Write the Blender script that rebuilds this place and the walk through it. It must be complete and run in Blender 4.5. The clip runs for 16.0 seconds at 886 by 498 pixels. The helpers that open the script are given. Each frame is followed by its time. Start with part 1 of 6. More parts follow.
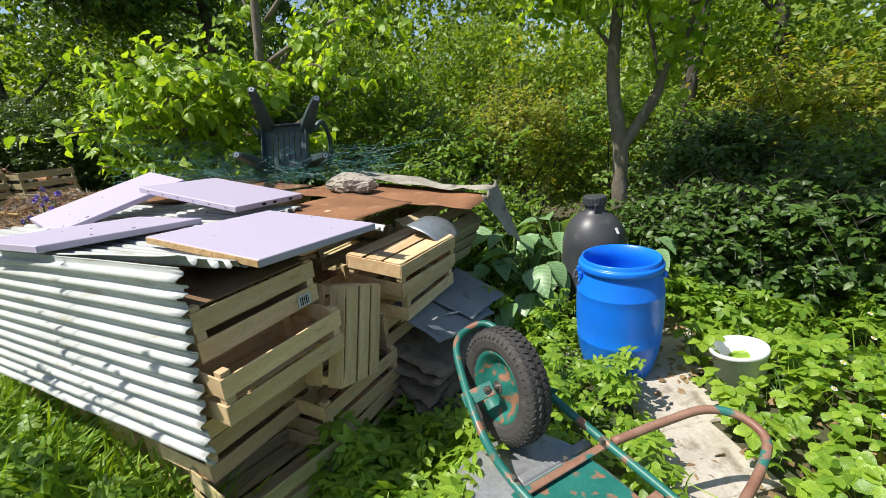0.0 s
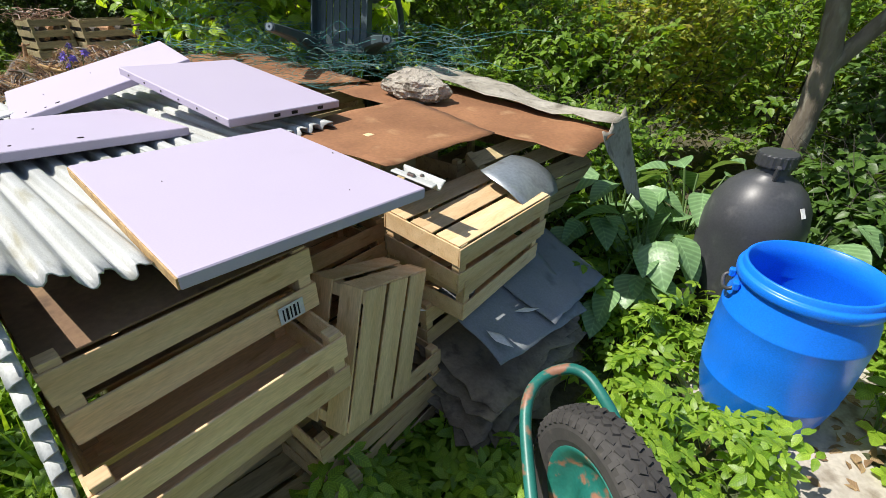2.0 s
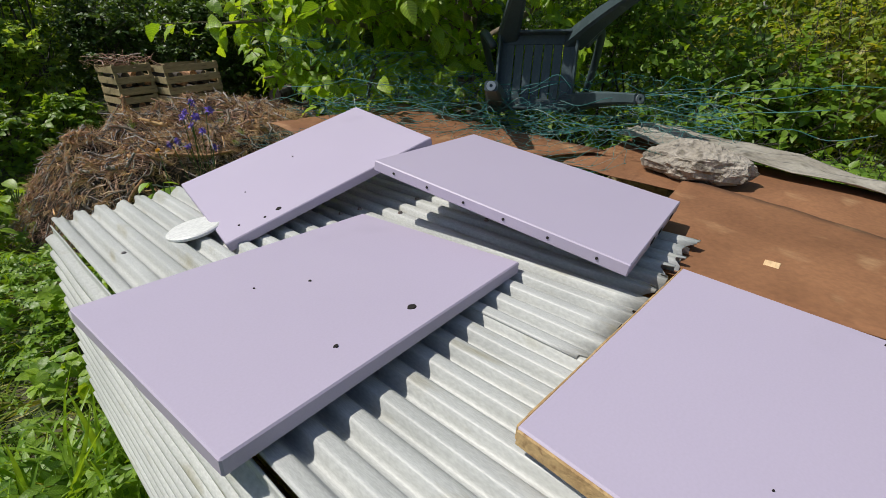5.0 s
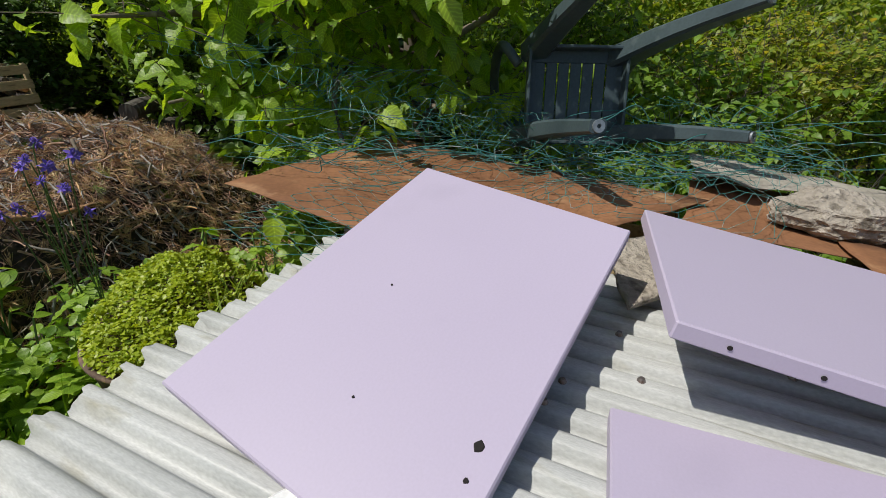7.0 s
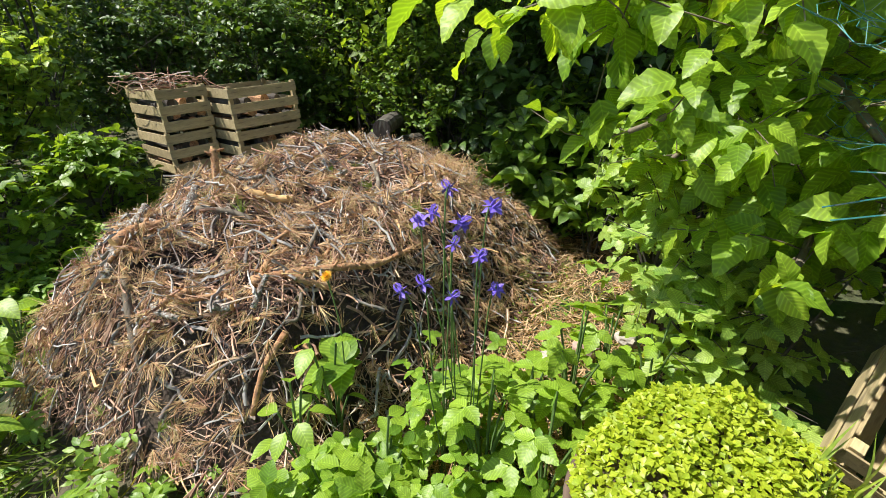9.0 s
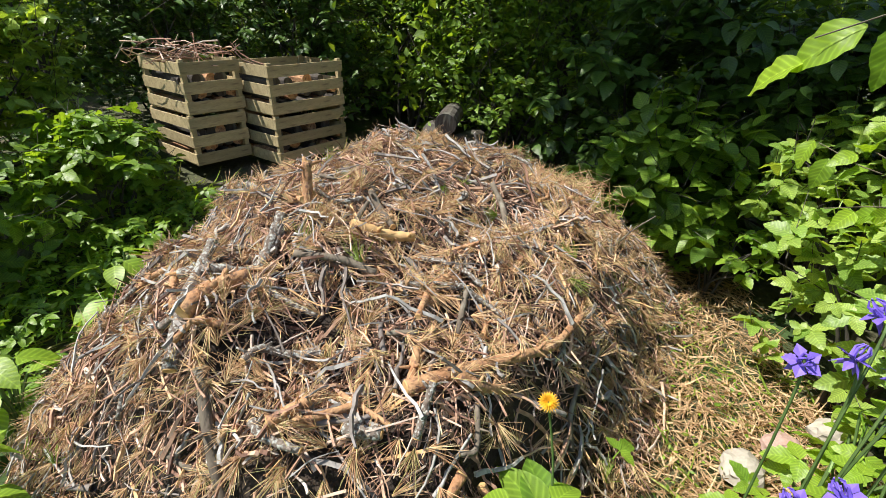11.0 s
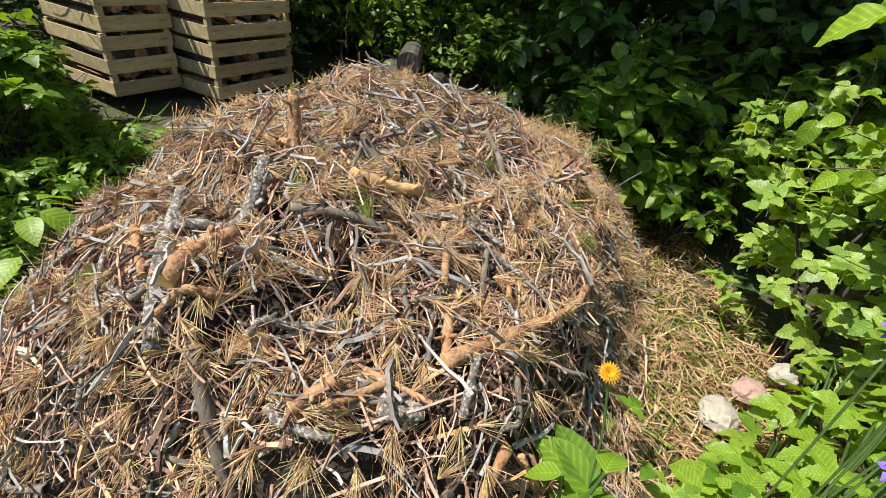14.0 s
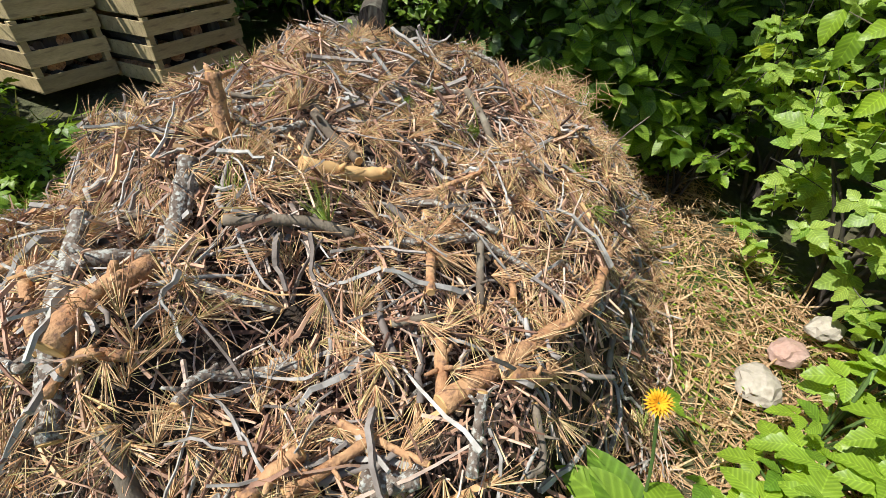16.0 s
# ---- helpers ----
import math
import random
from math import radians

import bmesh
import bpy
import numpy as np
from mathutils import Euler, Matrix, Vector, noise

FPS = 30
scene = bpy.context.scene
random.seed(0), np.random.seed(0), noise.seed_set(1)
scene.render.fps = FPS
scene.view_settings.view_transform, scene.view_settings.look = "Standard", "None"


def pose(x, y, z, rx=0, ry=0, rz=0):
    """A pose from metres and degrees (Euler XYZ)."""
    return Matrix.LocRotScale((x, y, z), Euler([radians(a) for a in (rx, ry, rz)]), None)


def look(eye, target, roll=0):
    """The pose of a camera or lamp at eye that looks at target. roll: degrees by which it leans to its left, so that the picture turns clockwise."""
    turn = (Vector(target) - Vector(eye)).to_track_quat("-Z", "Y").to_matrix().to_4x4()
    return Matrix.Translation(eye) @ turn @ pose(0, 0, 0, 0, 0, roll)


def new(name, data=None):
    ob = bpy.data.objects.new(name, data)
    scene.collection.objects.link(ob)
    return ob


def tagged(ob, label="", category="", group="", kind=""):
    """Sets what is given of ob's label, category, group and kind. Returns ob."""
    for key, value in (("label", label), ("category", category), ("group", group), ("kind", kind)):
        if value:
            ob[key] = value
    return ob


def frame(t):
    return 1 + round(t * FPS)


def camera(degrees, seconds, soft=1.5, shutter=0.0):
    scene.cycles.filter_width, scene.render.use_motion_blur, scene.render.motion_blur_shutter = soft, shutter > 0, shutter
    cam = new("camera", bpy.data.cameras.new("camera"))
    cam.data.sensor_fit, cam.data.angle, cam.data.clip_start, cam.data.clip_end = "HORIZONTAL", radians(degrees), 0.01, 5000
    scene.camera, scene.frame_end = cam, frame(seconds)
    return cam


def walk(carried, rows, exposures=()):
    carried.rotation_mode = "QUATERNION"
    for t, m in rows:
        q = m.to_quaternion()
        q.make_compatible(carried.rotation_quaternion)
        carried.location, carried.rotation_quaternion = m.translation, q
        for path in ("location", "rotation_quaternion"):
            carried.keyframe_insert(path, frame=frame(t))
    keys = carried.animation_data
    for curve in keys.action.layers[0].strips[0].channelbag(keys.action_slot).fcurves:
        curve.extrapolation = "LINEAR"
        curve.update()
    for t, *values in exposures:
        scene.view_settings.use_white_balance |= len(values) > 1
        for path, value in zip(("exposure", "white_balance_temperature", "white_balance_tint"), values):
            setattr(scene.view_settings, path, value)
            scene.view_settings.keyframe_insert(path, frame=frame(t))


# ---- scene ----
cam = camera(89.8, 16.0, soft=0.45)
PATH = [
    (0, (0.903, -0.017, 1.413), (0.789, 1.892, 0.826), -5.1),
    (0.5, (0.960, 0.209, 1.424), (0.829, 2.067, 0.696), -6.2),
    (1, (0.844, 0.506, 1.419), (0.640, 2.288, 0.534), 5.0),
    (1.5, (0.861, 0.655, 1.444), (0.511, 2.363, 0.464), 1.1),
    (2, (0.814, 0.753, 1.422), (0.400, 2.423, 0.403), -0.7),
    (2.5, (0.574, 0.892, 1.413), (0.160, 2.557, 0.386), 1.0),
    (3, (0.389, 0.985, 1.417), (-0.056, 2.643, 0.391), 3.2),
    (3.5, (0.298, 1.156, 1.401), (-0.201, 2.814, 0.399), 0.0),
    (4, (0.210, 1.182, 1.424), (-0.344, 2.834, 0.442), -3.5),
    (4.5, (-0.063, 1.138, 1.480), (-0.630, 2.818, 0.555), -3.8),
    (4.7, (-0.141, 1.124, 1.485), (-0.704, 2.812, 0.572), -2.8),
    (6.8, (-0.867, 1.616, 1.502), (-0.773, 3.373, 0.551), -0.4),
    (7, (-0.986, 1.684, 1.506), (-0.902, 3.459, 0.587), 0.8),
    (7.5, (-1.249, 1.890, 1.506), (-1.286, 3.687, 0.629), 1.9),
    (8, (-1.507, 1.980, 1.504), (-1.691, 3.764, 0.618), 0.7),
    (8.5, (-1.840, 2.090, 1.492), (-2.155, 3.880, 0.660), 2.2),
    (9, (-2.071, 2.286, 1.443), (-2.553, 4.020, 0.570), -2.3),
    (9.5, (-2.170, 2.410, 1.440), (-2.647, 4.085, 0.457), -4.3),
    (10, (-2.450, 2.512, 1.472), (-2.917, 4.227, 0.556), 0.8),
    (10.2, (-2.530, 2.545, 1.475), (-3.001, 4.252, 0.550), 2.2),
    (12.3, (-2.978, 2.804, 1.373), (-3.212, 4.519, 0.371), 0.6),
    (12.5, (-2.977, 2.794, 1.374), (-3.19, 4.486, 0.33), 1.5),
    (13, (-2.994, 2.792, 1.362), (-3.151, 4.467, 0.281), 2.8),
    (13.5, (-3.007, 2.781, 1.367), (-3.132, 4.439, 0.256), 3.9),
    (14, (-3.019, 2.751, 1.381), (-3.072, 4.415, 0.273), 7.8),
    (14.5, (-3.034, 2.819, 1.355), (-3.074, 4.467, 0.223), 5.9),
    (15, (-3.021, 2.907, 1.345), (-3.043, 4.511, 0.15), 4.4),
    (15.5, (-3.005, 2.952, 1.326), (-3.021, 4.54, 0.111), 2.4),
    (16, (-3.005, 2.969, 1.32), (-3.027, 4.534, 0.075), 2.0),
]
EXPOSURE = [(0, 0.52), (2, 0.53), (3.3, 0.0), (4.5, -0.18), (7.0, -0.2), (8.0, 0.12), (8.6, 0.72), (9.0, 0.88), (10, 0.85), (12.5, 0.66), (16, 0.6)]
walk(cam, [(t, look(eye, target, roll)) for t, eye, target, roll in PATH], EXPOSURE)

# ---- light ----
world = bpy.data.worlds.new("world")
scene.world = world
world.use_nodes = True
wn = world.node_tree
sky = wn.nodes.new("ShaderNodeTexSky")
sky.sky_type, sky.sun_disc = "NISHITA", False
SUN_TO = Vector((-0.093, -0.03, 0.162)).normalized()
sky.sun_elevation = math.asin(SUN_TO.z)
sky.sun_rotation = math.atan2(SUN_TO.x, SUN_TO.y)
wn.links.new(sky.outputs[0], wn.nodes["Background"].inputs[0])
wn.nodes["Background"].inputs[1].default_value = 0.095
sun = new("sun", bpy.data.lights.new("sun", "SUN"))
sun.data.energy, sun.data.angle, sun.data.color = 4.5, radians(0.53), (1.0, 0.95, 0.87)
sun.matrix_world = look(SUN_TO * 30, (0, 0, 0))


# ---- materials ----
def nodes_of(name):
    m = bpy.data.materials.new(name)
    m.use_nodes = True
    return m, m.node_tree.nodes, m.node_tree.links, m.node_tree.nodes["Principled BSDF"]


def noise_node(nt, ln, scale, detail=6.0, coord="Object", stretch=(1, 1, 1)):
    tc, mp, nz = nt.new("ShaderNodeTexCoord"), nt.new("ShaderNodeMapping"), nt.new("ShaderNodeTexNoise")
    mp.inputs["Scale"].default_value = stretch
    nz.inputs["Scale"].default_value, nz.inputs["Detail"].default_value = scale, detail
    ln.new(tc.outputs[coord], mp.inputs[0])
    ln.new(mp.outputs[0], nz.inputs["Vector"])
    return nz


def ramp(nt, ln, source, stops):
    r = nt.new("ShaderNodeValToRGB")
    while len(r.color_ramp.elements) < len(stops):
        r.color_ramp.elements.new(0.5)
    for e, (p, c) in zip(r.color_ramp.elements, stops):
        e.position, e.color = p, (*c, 1)
    ln.new(source, r.inputs[0])
    return r


def mixed(nt, ln, a, b, fac, mode="MIX"):
    x = nt.new("ShaderNodeMix")
    x.data_type, x.blend_type = "RGBA", mode
    for socket, v in ((x.inputs[6], a), (x.inputs[7], b), (x.inputs[0], fac)):
        if isinstance(v, bpy.types.NodeSocket):
            ln.new(v, socket)
        elif isinstance(v, tuple):
            socket.default_value = (*v, 1)
        else:
            socket.default_value = v
    return x.outputs[2]


def surface(name, c1, c2, c3=None, coarse=3.0, fine=60.0, rough=0.6, metal=0.0, bump=0.2, dist=0.004, stretch=(1, 1, 1), vary=0.0, spots=(0.55, 0.7), coord="Object", spec=0.5, grainy=0.6):
    """Two-scale mottled paint, wood, stone or metal: c1 and c2 by coarse noise, c3 in spots, fine grain in relief."""
    m, nt, ln, p = nodes_of(name)
    big, small = noise_node(nt, ln, coarse, 5, coord, stretch), noise_node(nt, ln, fine, 8, coord, stretch)
    col = ramp(nt, ln, big.outputs["Fac"], [(0.35, c1), (0.65, c2)]).outputs[0]
    if c3:
        third = noise_node(nt, ln, coarse * 2.7, 9, coord, stretch)
        f = ramp(nt, ln, third.outputs["Fac"], [(spots[0], (0, 0, 0)), (spots[1], (1, 1, 1))]).outputs[0]
        col = mixed(nt, ln, col, c3, f)
    grain = ramp(nt, ln, small.outputs["Fac"], [(0.3, (0.72, 0.72, 0.72)), (0.7, (1.12, 1.12, 1.12))]).outputs[0]
    col = mixed(nt, ln, col, grain, grainy, "MULTIPLY")
    if vary:
        info = nt.new("ShaderNodeObjectInfo")
        v = ramp(nt, ln, info.outputs["Random"], [(0, (1 - vary,) * 3), (1, (1 + vary * 0.4,) * 3)]).outputs[0]
        col = mixed(nt, ln, col, v, 1.0, "MULTIPLY")
    ln.new(col, p.inputs["Base Color"])
    p.inputs["Roughness"].default_value, p.inputs["Metallic"].default_value = rough, metal
    p.inputs["Specular IOR Level"].default_value = spec
    b = nt.new("ShaderNodeBump")
    b.inputs["Strength"].default_value, b.inputs["Distance"].default_value = bump, dist
    ln.new(small.outputs["Fac"], b.inputs["Height"])
    ln.new(b.outputs[0], p.inputs["Normal"])
    return m


def leaf_paint(name, dark, light, glow=0.4, rough=0.45, rare=None):
    """Leaf surface: colour by island, light passing through."""
    m, nt, ln, p = nodes_of(name)
    g = nt.new("ShaderNodeNewGeometry")
    stops = [(0.0, dark), (0.75, light)] + ([(0.93, rare)] if rare else [])
    col = ramp(nt, ln, g.outputs["Random Per Island"], stops).outputs[0]
    vein = noise_node(nt, ln, 30, 3)
    tone = ramp(nt, ln, vein.outputs["Fac"], [(0.3, (0.75, 0.75, 0.75)), (0.7, (1.1, 1.1, 1.1))]).outputs[0]
    col = mixed(nt, ln, col, tone, 0.7, "MULTIPLY")

    def calc(op, a, b):
        q = nt.new("ShaderNodeMath")
        q.operation = op
        for k, s in enumerate((a, b)):
            if isinstance(s, (int, float)):
                q.inputs[k].default_value = s
            else:
                ln.new(s, q.inputs[k])
        return q.outputs[0]

    # side veins slant from a pale midrib
    at, xyz = nt.new("ShaderNodeUVMap"), nt.new("ShaderNodeSeparateXYZ")
    at.uv_map = "leaf"
    ln.new(at.outputs[0], xyz.inputs[0])
    u = calc("ABSOLUTE", xyz.outputs[0], 0.0)
    wave = calc("SINE", calc("SUBTRACT", calc("MULTIPLY", xyz.outputs[1], 50.0), calc("MULTIPLY", u, 42.0)), 0.0)
    rib2 = ramp(nt, ln, u, [(0.006, (1.45, 1.4, 1.5)), (0.022, (1.0, 1.0, 1.0))]).outputs[0]
    veins = ramp(nt, ln, calc("MULTIPLY_ADD", wave, 0.5), [(0.25, (0.84, 0.86, 0.84)), (0.8, (1.04, 1.04, 1.0)), (0.97, (1.28, 1.24, 1.3))]).outputs[0]
    col = mixed(nt, ln, col, veins, 0.8, "MULTIPLY")
    col = mixed(nt, ln, col, rib2, 0.7, "MULTIPLY")
    ln.new(col, p.inputs["Base Color"])
    p.inputs["Roughness"].default_value, p.inputs["Specular IOR Level"].default_value = rough, 0.55
    b, rib = nt.new("ShaderNodeBump"), noise_node(nt, ln, 90, 2)
    b.inputs["Strength"].default_value, b.inputs["Distance"].default_value = 0.35, 0.004
    ln.new(rib.outputs["Fac"], b.inputs["Height"])
    ln.new(b.outputs[0], p.inputs["Normal"])
    t, mx = nt.new("ShaderNodeBsdfTranslucent"), nt.new("ShaderNodeMixShader")
    ln.new(mixed(nt, ln, col, (1.7, 1.5, 0.5), 1.0, "MULTIPLY"), t.inputs[0])
    mx.inputs[0].default_value = glow
    ln.new(p.outputs[0], mx.inputs[1])
    ln.new(t.outputs[0], mx.inputs[2])
    ln.new(mx.outputs[0], nt["Material Output"].inputs[0])
    return m


LILAC = surface("lilac_paint", (0.465, 0.413, 0.535), (0.49, 0.436, 0.56), (0.425, 0.378, 0.49), 1.5, 260, 0.5, bump=0.04, dist=0.0006, spots=(0.6, 0.8), grainy=0.12)
CHIP = surface("chipboard", (0.42, 0.27, 0.12), (0.55, 0.38, 0.18), (0.3, 0.18, 0.08), 30, 160, 0.9, bump=0.5)
HOLE = surface("dark_hole", (0.01, 0.008, 0.008), (0.02, 0.016, 0.014), rough=0.9)
CRATE = surface("crate_wood", (0.73, 0.485, 0.25), (0.85, 0.62, 0.36), (0.58, 0.345, 0.16), 4, 45, 0.75, bump=0.25, dist=0.002, stretch=(1, 6, 6), vary=0.28, spots=(0.6, 0.75))
# Weathered crate wood; its darker tone also paints shade on the stack-foot crates.
OLDSHADECRATE = surface("weathered_and_shaded_crate_wood", (0.44, 0.35, 0.18), (0.58, 0.47, 0.26), (0.30, 0.23, 0.13), 4, 45, 0.8, bump=0.3, dist=0.002, stretch=(1, 6, 6), vary=0.3)
BROWNBOARD = surface("brown_fibreboard", (0.16, 0.09, 0.05), (0.24, 0.15, 0.08), (0.10, 0.06, 0.035), 5, 90, 0.8)
CORR = surface("weathered_sheet", (0.44, 0.455, 0.44), (0.57, 0.585, 0.565), (0.34, 0.32, 0.23), 2.2, 120, 0.45, bump=0.12, dist=0.001, spots=(0.58, 0.75), stretch=(1, 5, 1), spec=0.45)
RUST = surface("rusted_iron", (0.20, 0.088, 0.038), (0.31, 0.145, 0.066), (0.44, 0.26, 0.13), 3.0, 80, 0.85, bump=0.35, dist=0.002, spots=(0.58, 0.78))
FELT = surface("grey_roofing_felt", (0.19, 0.21, 0.23), (0.26, 0.28, 0.30), (0.13, 0.14, 0.15), 3, 150, 0.8, bump=0.3, dist=0.002)
OLDFELT = surface("old_brown_felt", (0.17, 0.13, 0.09), (0.32, 0.26, 0.19), (0.09, 0.07, 0.05), 6, 90, 0.9, bump=0.5, dist=0.004)
TARP = surface("weathered_tarp", (0.30, 0.27, 0.22), (0.42, 0.39, 0.33), (0.16, 0.14, 0.11), 6, 70, 0.9, bump=0.5, dist=0.004)
PAPER = surface("white_paper", (0.72, 0.72, 0.70), (0.80, 0.80, 0.78), rough=0.8, fine=90)
TIN = surface("galvanised_tin", (0.30, 0.34, 0.37), (0.42, 0.46, 0.49), (0.25, 0.27, 0.28), 5, 90, 0.4, 0.6, bump=0.1)
STONE = surface("pale_stone", (0.34, 0.30, 0.245), (0.48, 0.43, 0.365), (0.19, 0.165, 0.13), 11, 70, 0.9, bump=1.0, dist=0.014, spots=(0.54, 0.66))
PINKSTONE = surface("pink_granite", (0.42, 0.26, 0.21), (0.50, 0.36, 0.31), (0.28, 0.20, 0.17), 9, 90, 0.85, bump=0.6, dist=0.005)
CONCRETE = surface("worn_concrete", (0.40, 0.36, 0.30), (0.52, 0.48, 0.41), (0.26, 0.22, 0.17), 5, 70, 0.9, bump=0.5, dist=0.004)
BLUE = surface("blue_plastic", (0.006, 0.18, 0.84), (0.010, 0.20, 0.90), (0.012, 0.15, 0.68), 3, 200, 0.32, bump=0.04, dist=0.001, spots=(0.66, 0.8))
BLACK = surface("black_plastic", (0.045, 0.047, 0.053), (0.065, 0.067, 0.074), (0.11, 0.11, 0.115), 5, 120, 0.42, bump=0.08, dist=0.001, spots=(0.6, 0.8))
CHAIRP = surface("dark_green_plastic", (0.045, 0.07, 0.08), (0.065, 0.095, 0.105), (0.14, 0.18, 0.18), 6, 120, 0.45, bump=0.08, dist=0.001, spots=(0.62, 0.8))
RUBBER = surface("worn_rubber", (0.035, 0.033, 0.032), (0.06, 0.056, 0.052), (0.10, 0.09, 0.075), 8, 90, 0.8, bump=0.3, dist=0.002, spots=(0.6, 0.75))
GREENP = surface("worn_green_paint", (0.012, 0.13, 0.105), (0.025, 0.18, 0.145), (0.28, 0.14, 0.085), 7, 120, 0.42, bump=0.2, dist=0.001, spots=(0.55, 0.62))
RUSTP = surface("rusty_tube_paint", (0.23, 0.11, 0.07), (0.32, 0.19, 0.13), (0.03, 0.17, 0.14), 6, 120, 0.5, bump=0.25, dist=0.001, spots=(0.6, 0.66))
ZINC = surface("galvanised_tray", (0.34, 0.35, 0.36), (0.46, 0.47, 0.48), (0.24, 0.25, 0.26), 4, 100, 0.42, 0.5, bump=0.08, dist=0.001)
STEEL = surface("rusty_bolt_steel", (0.25, 0.22, 0.2), (0.35, 0.32, 0.3), (0.2, 0.1, 0.06), 20, 100, 0.45, 0.8)
WHITEP = surface("white_plastic", (0.74, 0.75, 0.73), (0.80, 0.81, 0.79), (0.55, 0.53, 0.46), 6, 120, 0.4, bump=0.05, spots=(0.66, 0.8))
WIRE = surface("green_coated_wire", (0.02, 0.14, 0.13), (0.05, 0.22, 0.21), (0.28, 0.32, 0.30), 12, 120, 0.5, spots=(0.55, 0.65))
CLAY = surface("rusted_pot", (0.10, 0.065, 0.045), (0.16, 0.11, 0.08), (0.24, 0.15, 0.09), 7, 90, 0.85, bump=0.3)
BARK = surface("grey_bark", (0.12, 0.095, 0.07), (0.21, 0.175, 0.13), (0.30, 0.28, 0.22), 7, 60, 0.9, bump=0.8, dist=0.008, stretch=(1, 1, 0.35))
DARKBARK = surface("dark_bark", (0.05, 0.042, 0.035), (0.10, 0.085, 0.07), (0.15, 0.15, 0.12), 6, 50, 0.9, bump=0.8, dist=0.01, stretch=(1, 1, 0.35))
PINEBARK = surface("peeling_pine_bark", (0.36, 0.18, 0.085), (0.54, 0.33, 0.17), (0.20, 0.11, 0.07), 26, 110, 0.9, bump=0.9, dist=0.006, spots=(0.52, 0.66))
LICHEN = surface("lichened_bark", (0.12, 0.09, 0.07), (0.22, 0.18, 0.145), (0.42, 0.43, 0.39), 48, 130, 0.95, bump=0.9, dist=0.005, spots=(0.5, 0.6))
CUT = surface("cut_wood", (0.55, 0.33, 0.13), (0.66, 0.44, 0.2), rough=0.8, coarse=20)
SOIL = surface("soil", (0.07, 0.052, 0.035), (0.125, 0.095, 0.062), (0.20, 0.15, 0.085), 4, 50, 0.95, bump=0.9, dist=0.02)
GAPSHADE = surface("litter_gap_shade", (0.035, 0.026, 0.02), (0.07, 0.05, 0.035), (0.10, 0.07, 0.045), 6, 60, 0.95, bump=0.9, dist=0.02)
GROUND = surface("garden_ground", (0.06, 0.075, 0.028), (0.10, 0.085, 0.05), (0.045, 0.085, 0.02), 1.2, 30, 0.95, bump=0.9, dist=0.03, spots=(0.5, 0.62))
YELLOW = surface("yellow_petals", (0.75, 0.36, 0.01), (0.8, 0.45, 0.02), rough=0.6)
VIOLET = surface("violet_petals", (0.15, 0.09, 0.55), (0.23, 0.15, 0.66), rough=0.6, fine=100)
STEM = surface("green_stem", (0.07, 0.13, 0.03), (0.11, 0.18, 0.05), rough=0.6)


def twig_paint(name, stops, bump=0.6):
    m, nt, ln, p = nodes_of(name)
    g = nt.new("ShaderNodeNewGeometry")
    col = ramp(nt, ln, g.outputs["Random Per Island"], stops).outputs[0]
    nz = noise_node(nt, ln, 40, 6)
    col = mixed(nt, ln, col, ramp(nt, ln, nz.outputs["Fac"], [(0.32, (0.55, 0.5, 0.45)), (0.68, (1.2, 1.2, 1.2))]).outputs[0], 0.8, "MULTIPLY")
    ln.new(col, p.inputs["Base Color"])
    p.inputs["Roughness"].default_value = 0.85
    b = nt.new("ShaderNodeBump")
    b.inputs["Strength"].default_value, b.inputs["Distance"].default_value = bump, 0.003
    ln.new(nz.outputs["Fac"], b.inputs["Height"])
    ln.new(b.outputs[0], p.inputs["Normal"])
    return m


TWIGS = twig_paint("dead_twigs", [(0.0, (0.07, 0.04, 0.032)), (0.22, (0.24, 0.13, 0.088)), (0.45, (0.47, 0.29, 0.20)), (0.68, (0.70, 0.46, 0.32)), (0.86, (0.60, 0.53, 0.47)), (0.97, (0.74, 0.46, 0.22))])
LICHENTWIG = twig_paint("lichened_twigs", [(0.0, (0.14, 0.115, 0.10)), (0.35, (0.30, 0.28, 0.26)), (0.7, (0.37, 0.365, 0.345)), (0.95, (0.48, 0.485, 0.46))], 1.0)
NEEDLES = twig_paint("dry_pine_needles", [(0.0, (0.40, 0.20, 0.10)), (0.4, (0.60, 0.38, 0.20)), (0.75, (0.76, 0.58, 0.34)), (0.95, (0.42, 0.38, 0.14))], 0.1)

L_APPLE = leaf_paint("apple_leaves", (0.16, 0.30, 0.024), (0.34, 0.51, 0.046), 0.5)
L_BUSH = leaf_paint("bush_leaves", (0.10, 0.20, 0.024), (0.22, 0.36, 0.042), 0.45)
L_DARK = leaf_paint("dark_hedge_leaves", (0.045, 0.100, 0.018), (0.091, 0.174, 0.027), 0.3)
L_YELLOW = leaf_paint("yellowish_shrub_leaves", (0.17, 0.27, 0.028), (0.34, 0.41, 0.05), 0.5, rare=(0.42, 0.36, 0.07))
L_WOOD = leaf_paint("woodland_leaves", (0.10, 0.18, 0.02), (0.22, 0.34, 0.038), 0.48)
L_STRAW = leaf_paint("strawberry_leaves", (0.134, 0.269, 0.022), (0.287, 0.440, 0.044), 0.38)
L_WEED = leaf_paint("weed_leaves", (0.115, 0.24, 0.024), (0.245, 0.395, 0.042), 0.4)
L_HOSTA = leaf_paint("hosta_leaves", (0.139, 0.271, 0.112), (0.224, 0.379, 0.167), 0.25, 0.4)
L_RASP = leaf_paint("raspberry_leaves", (0.20, 0.35, 0.06), (0.36, 0.50, 0.10), 0.42)
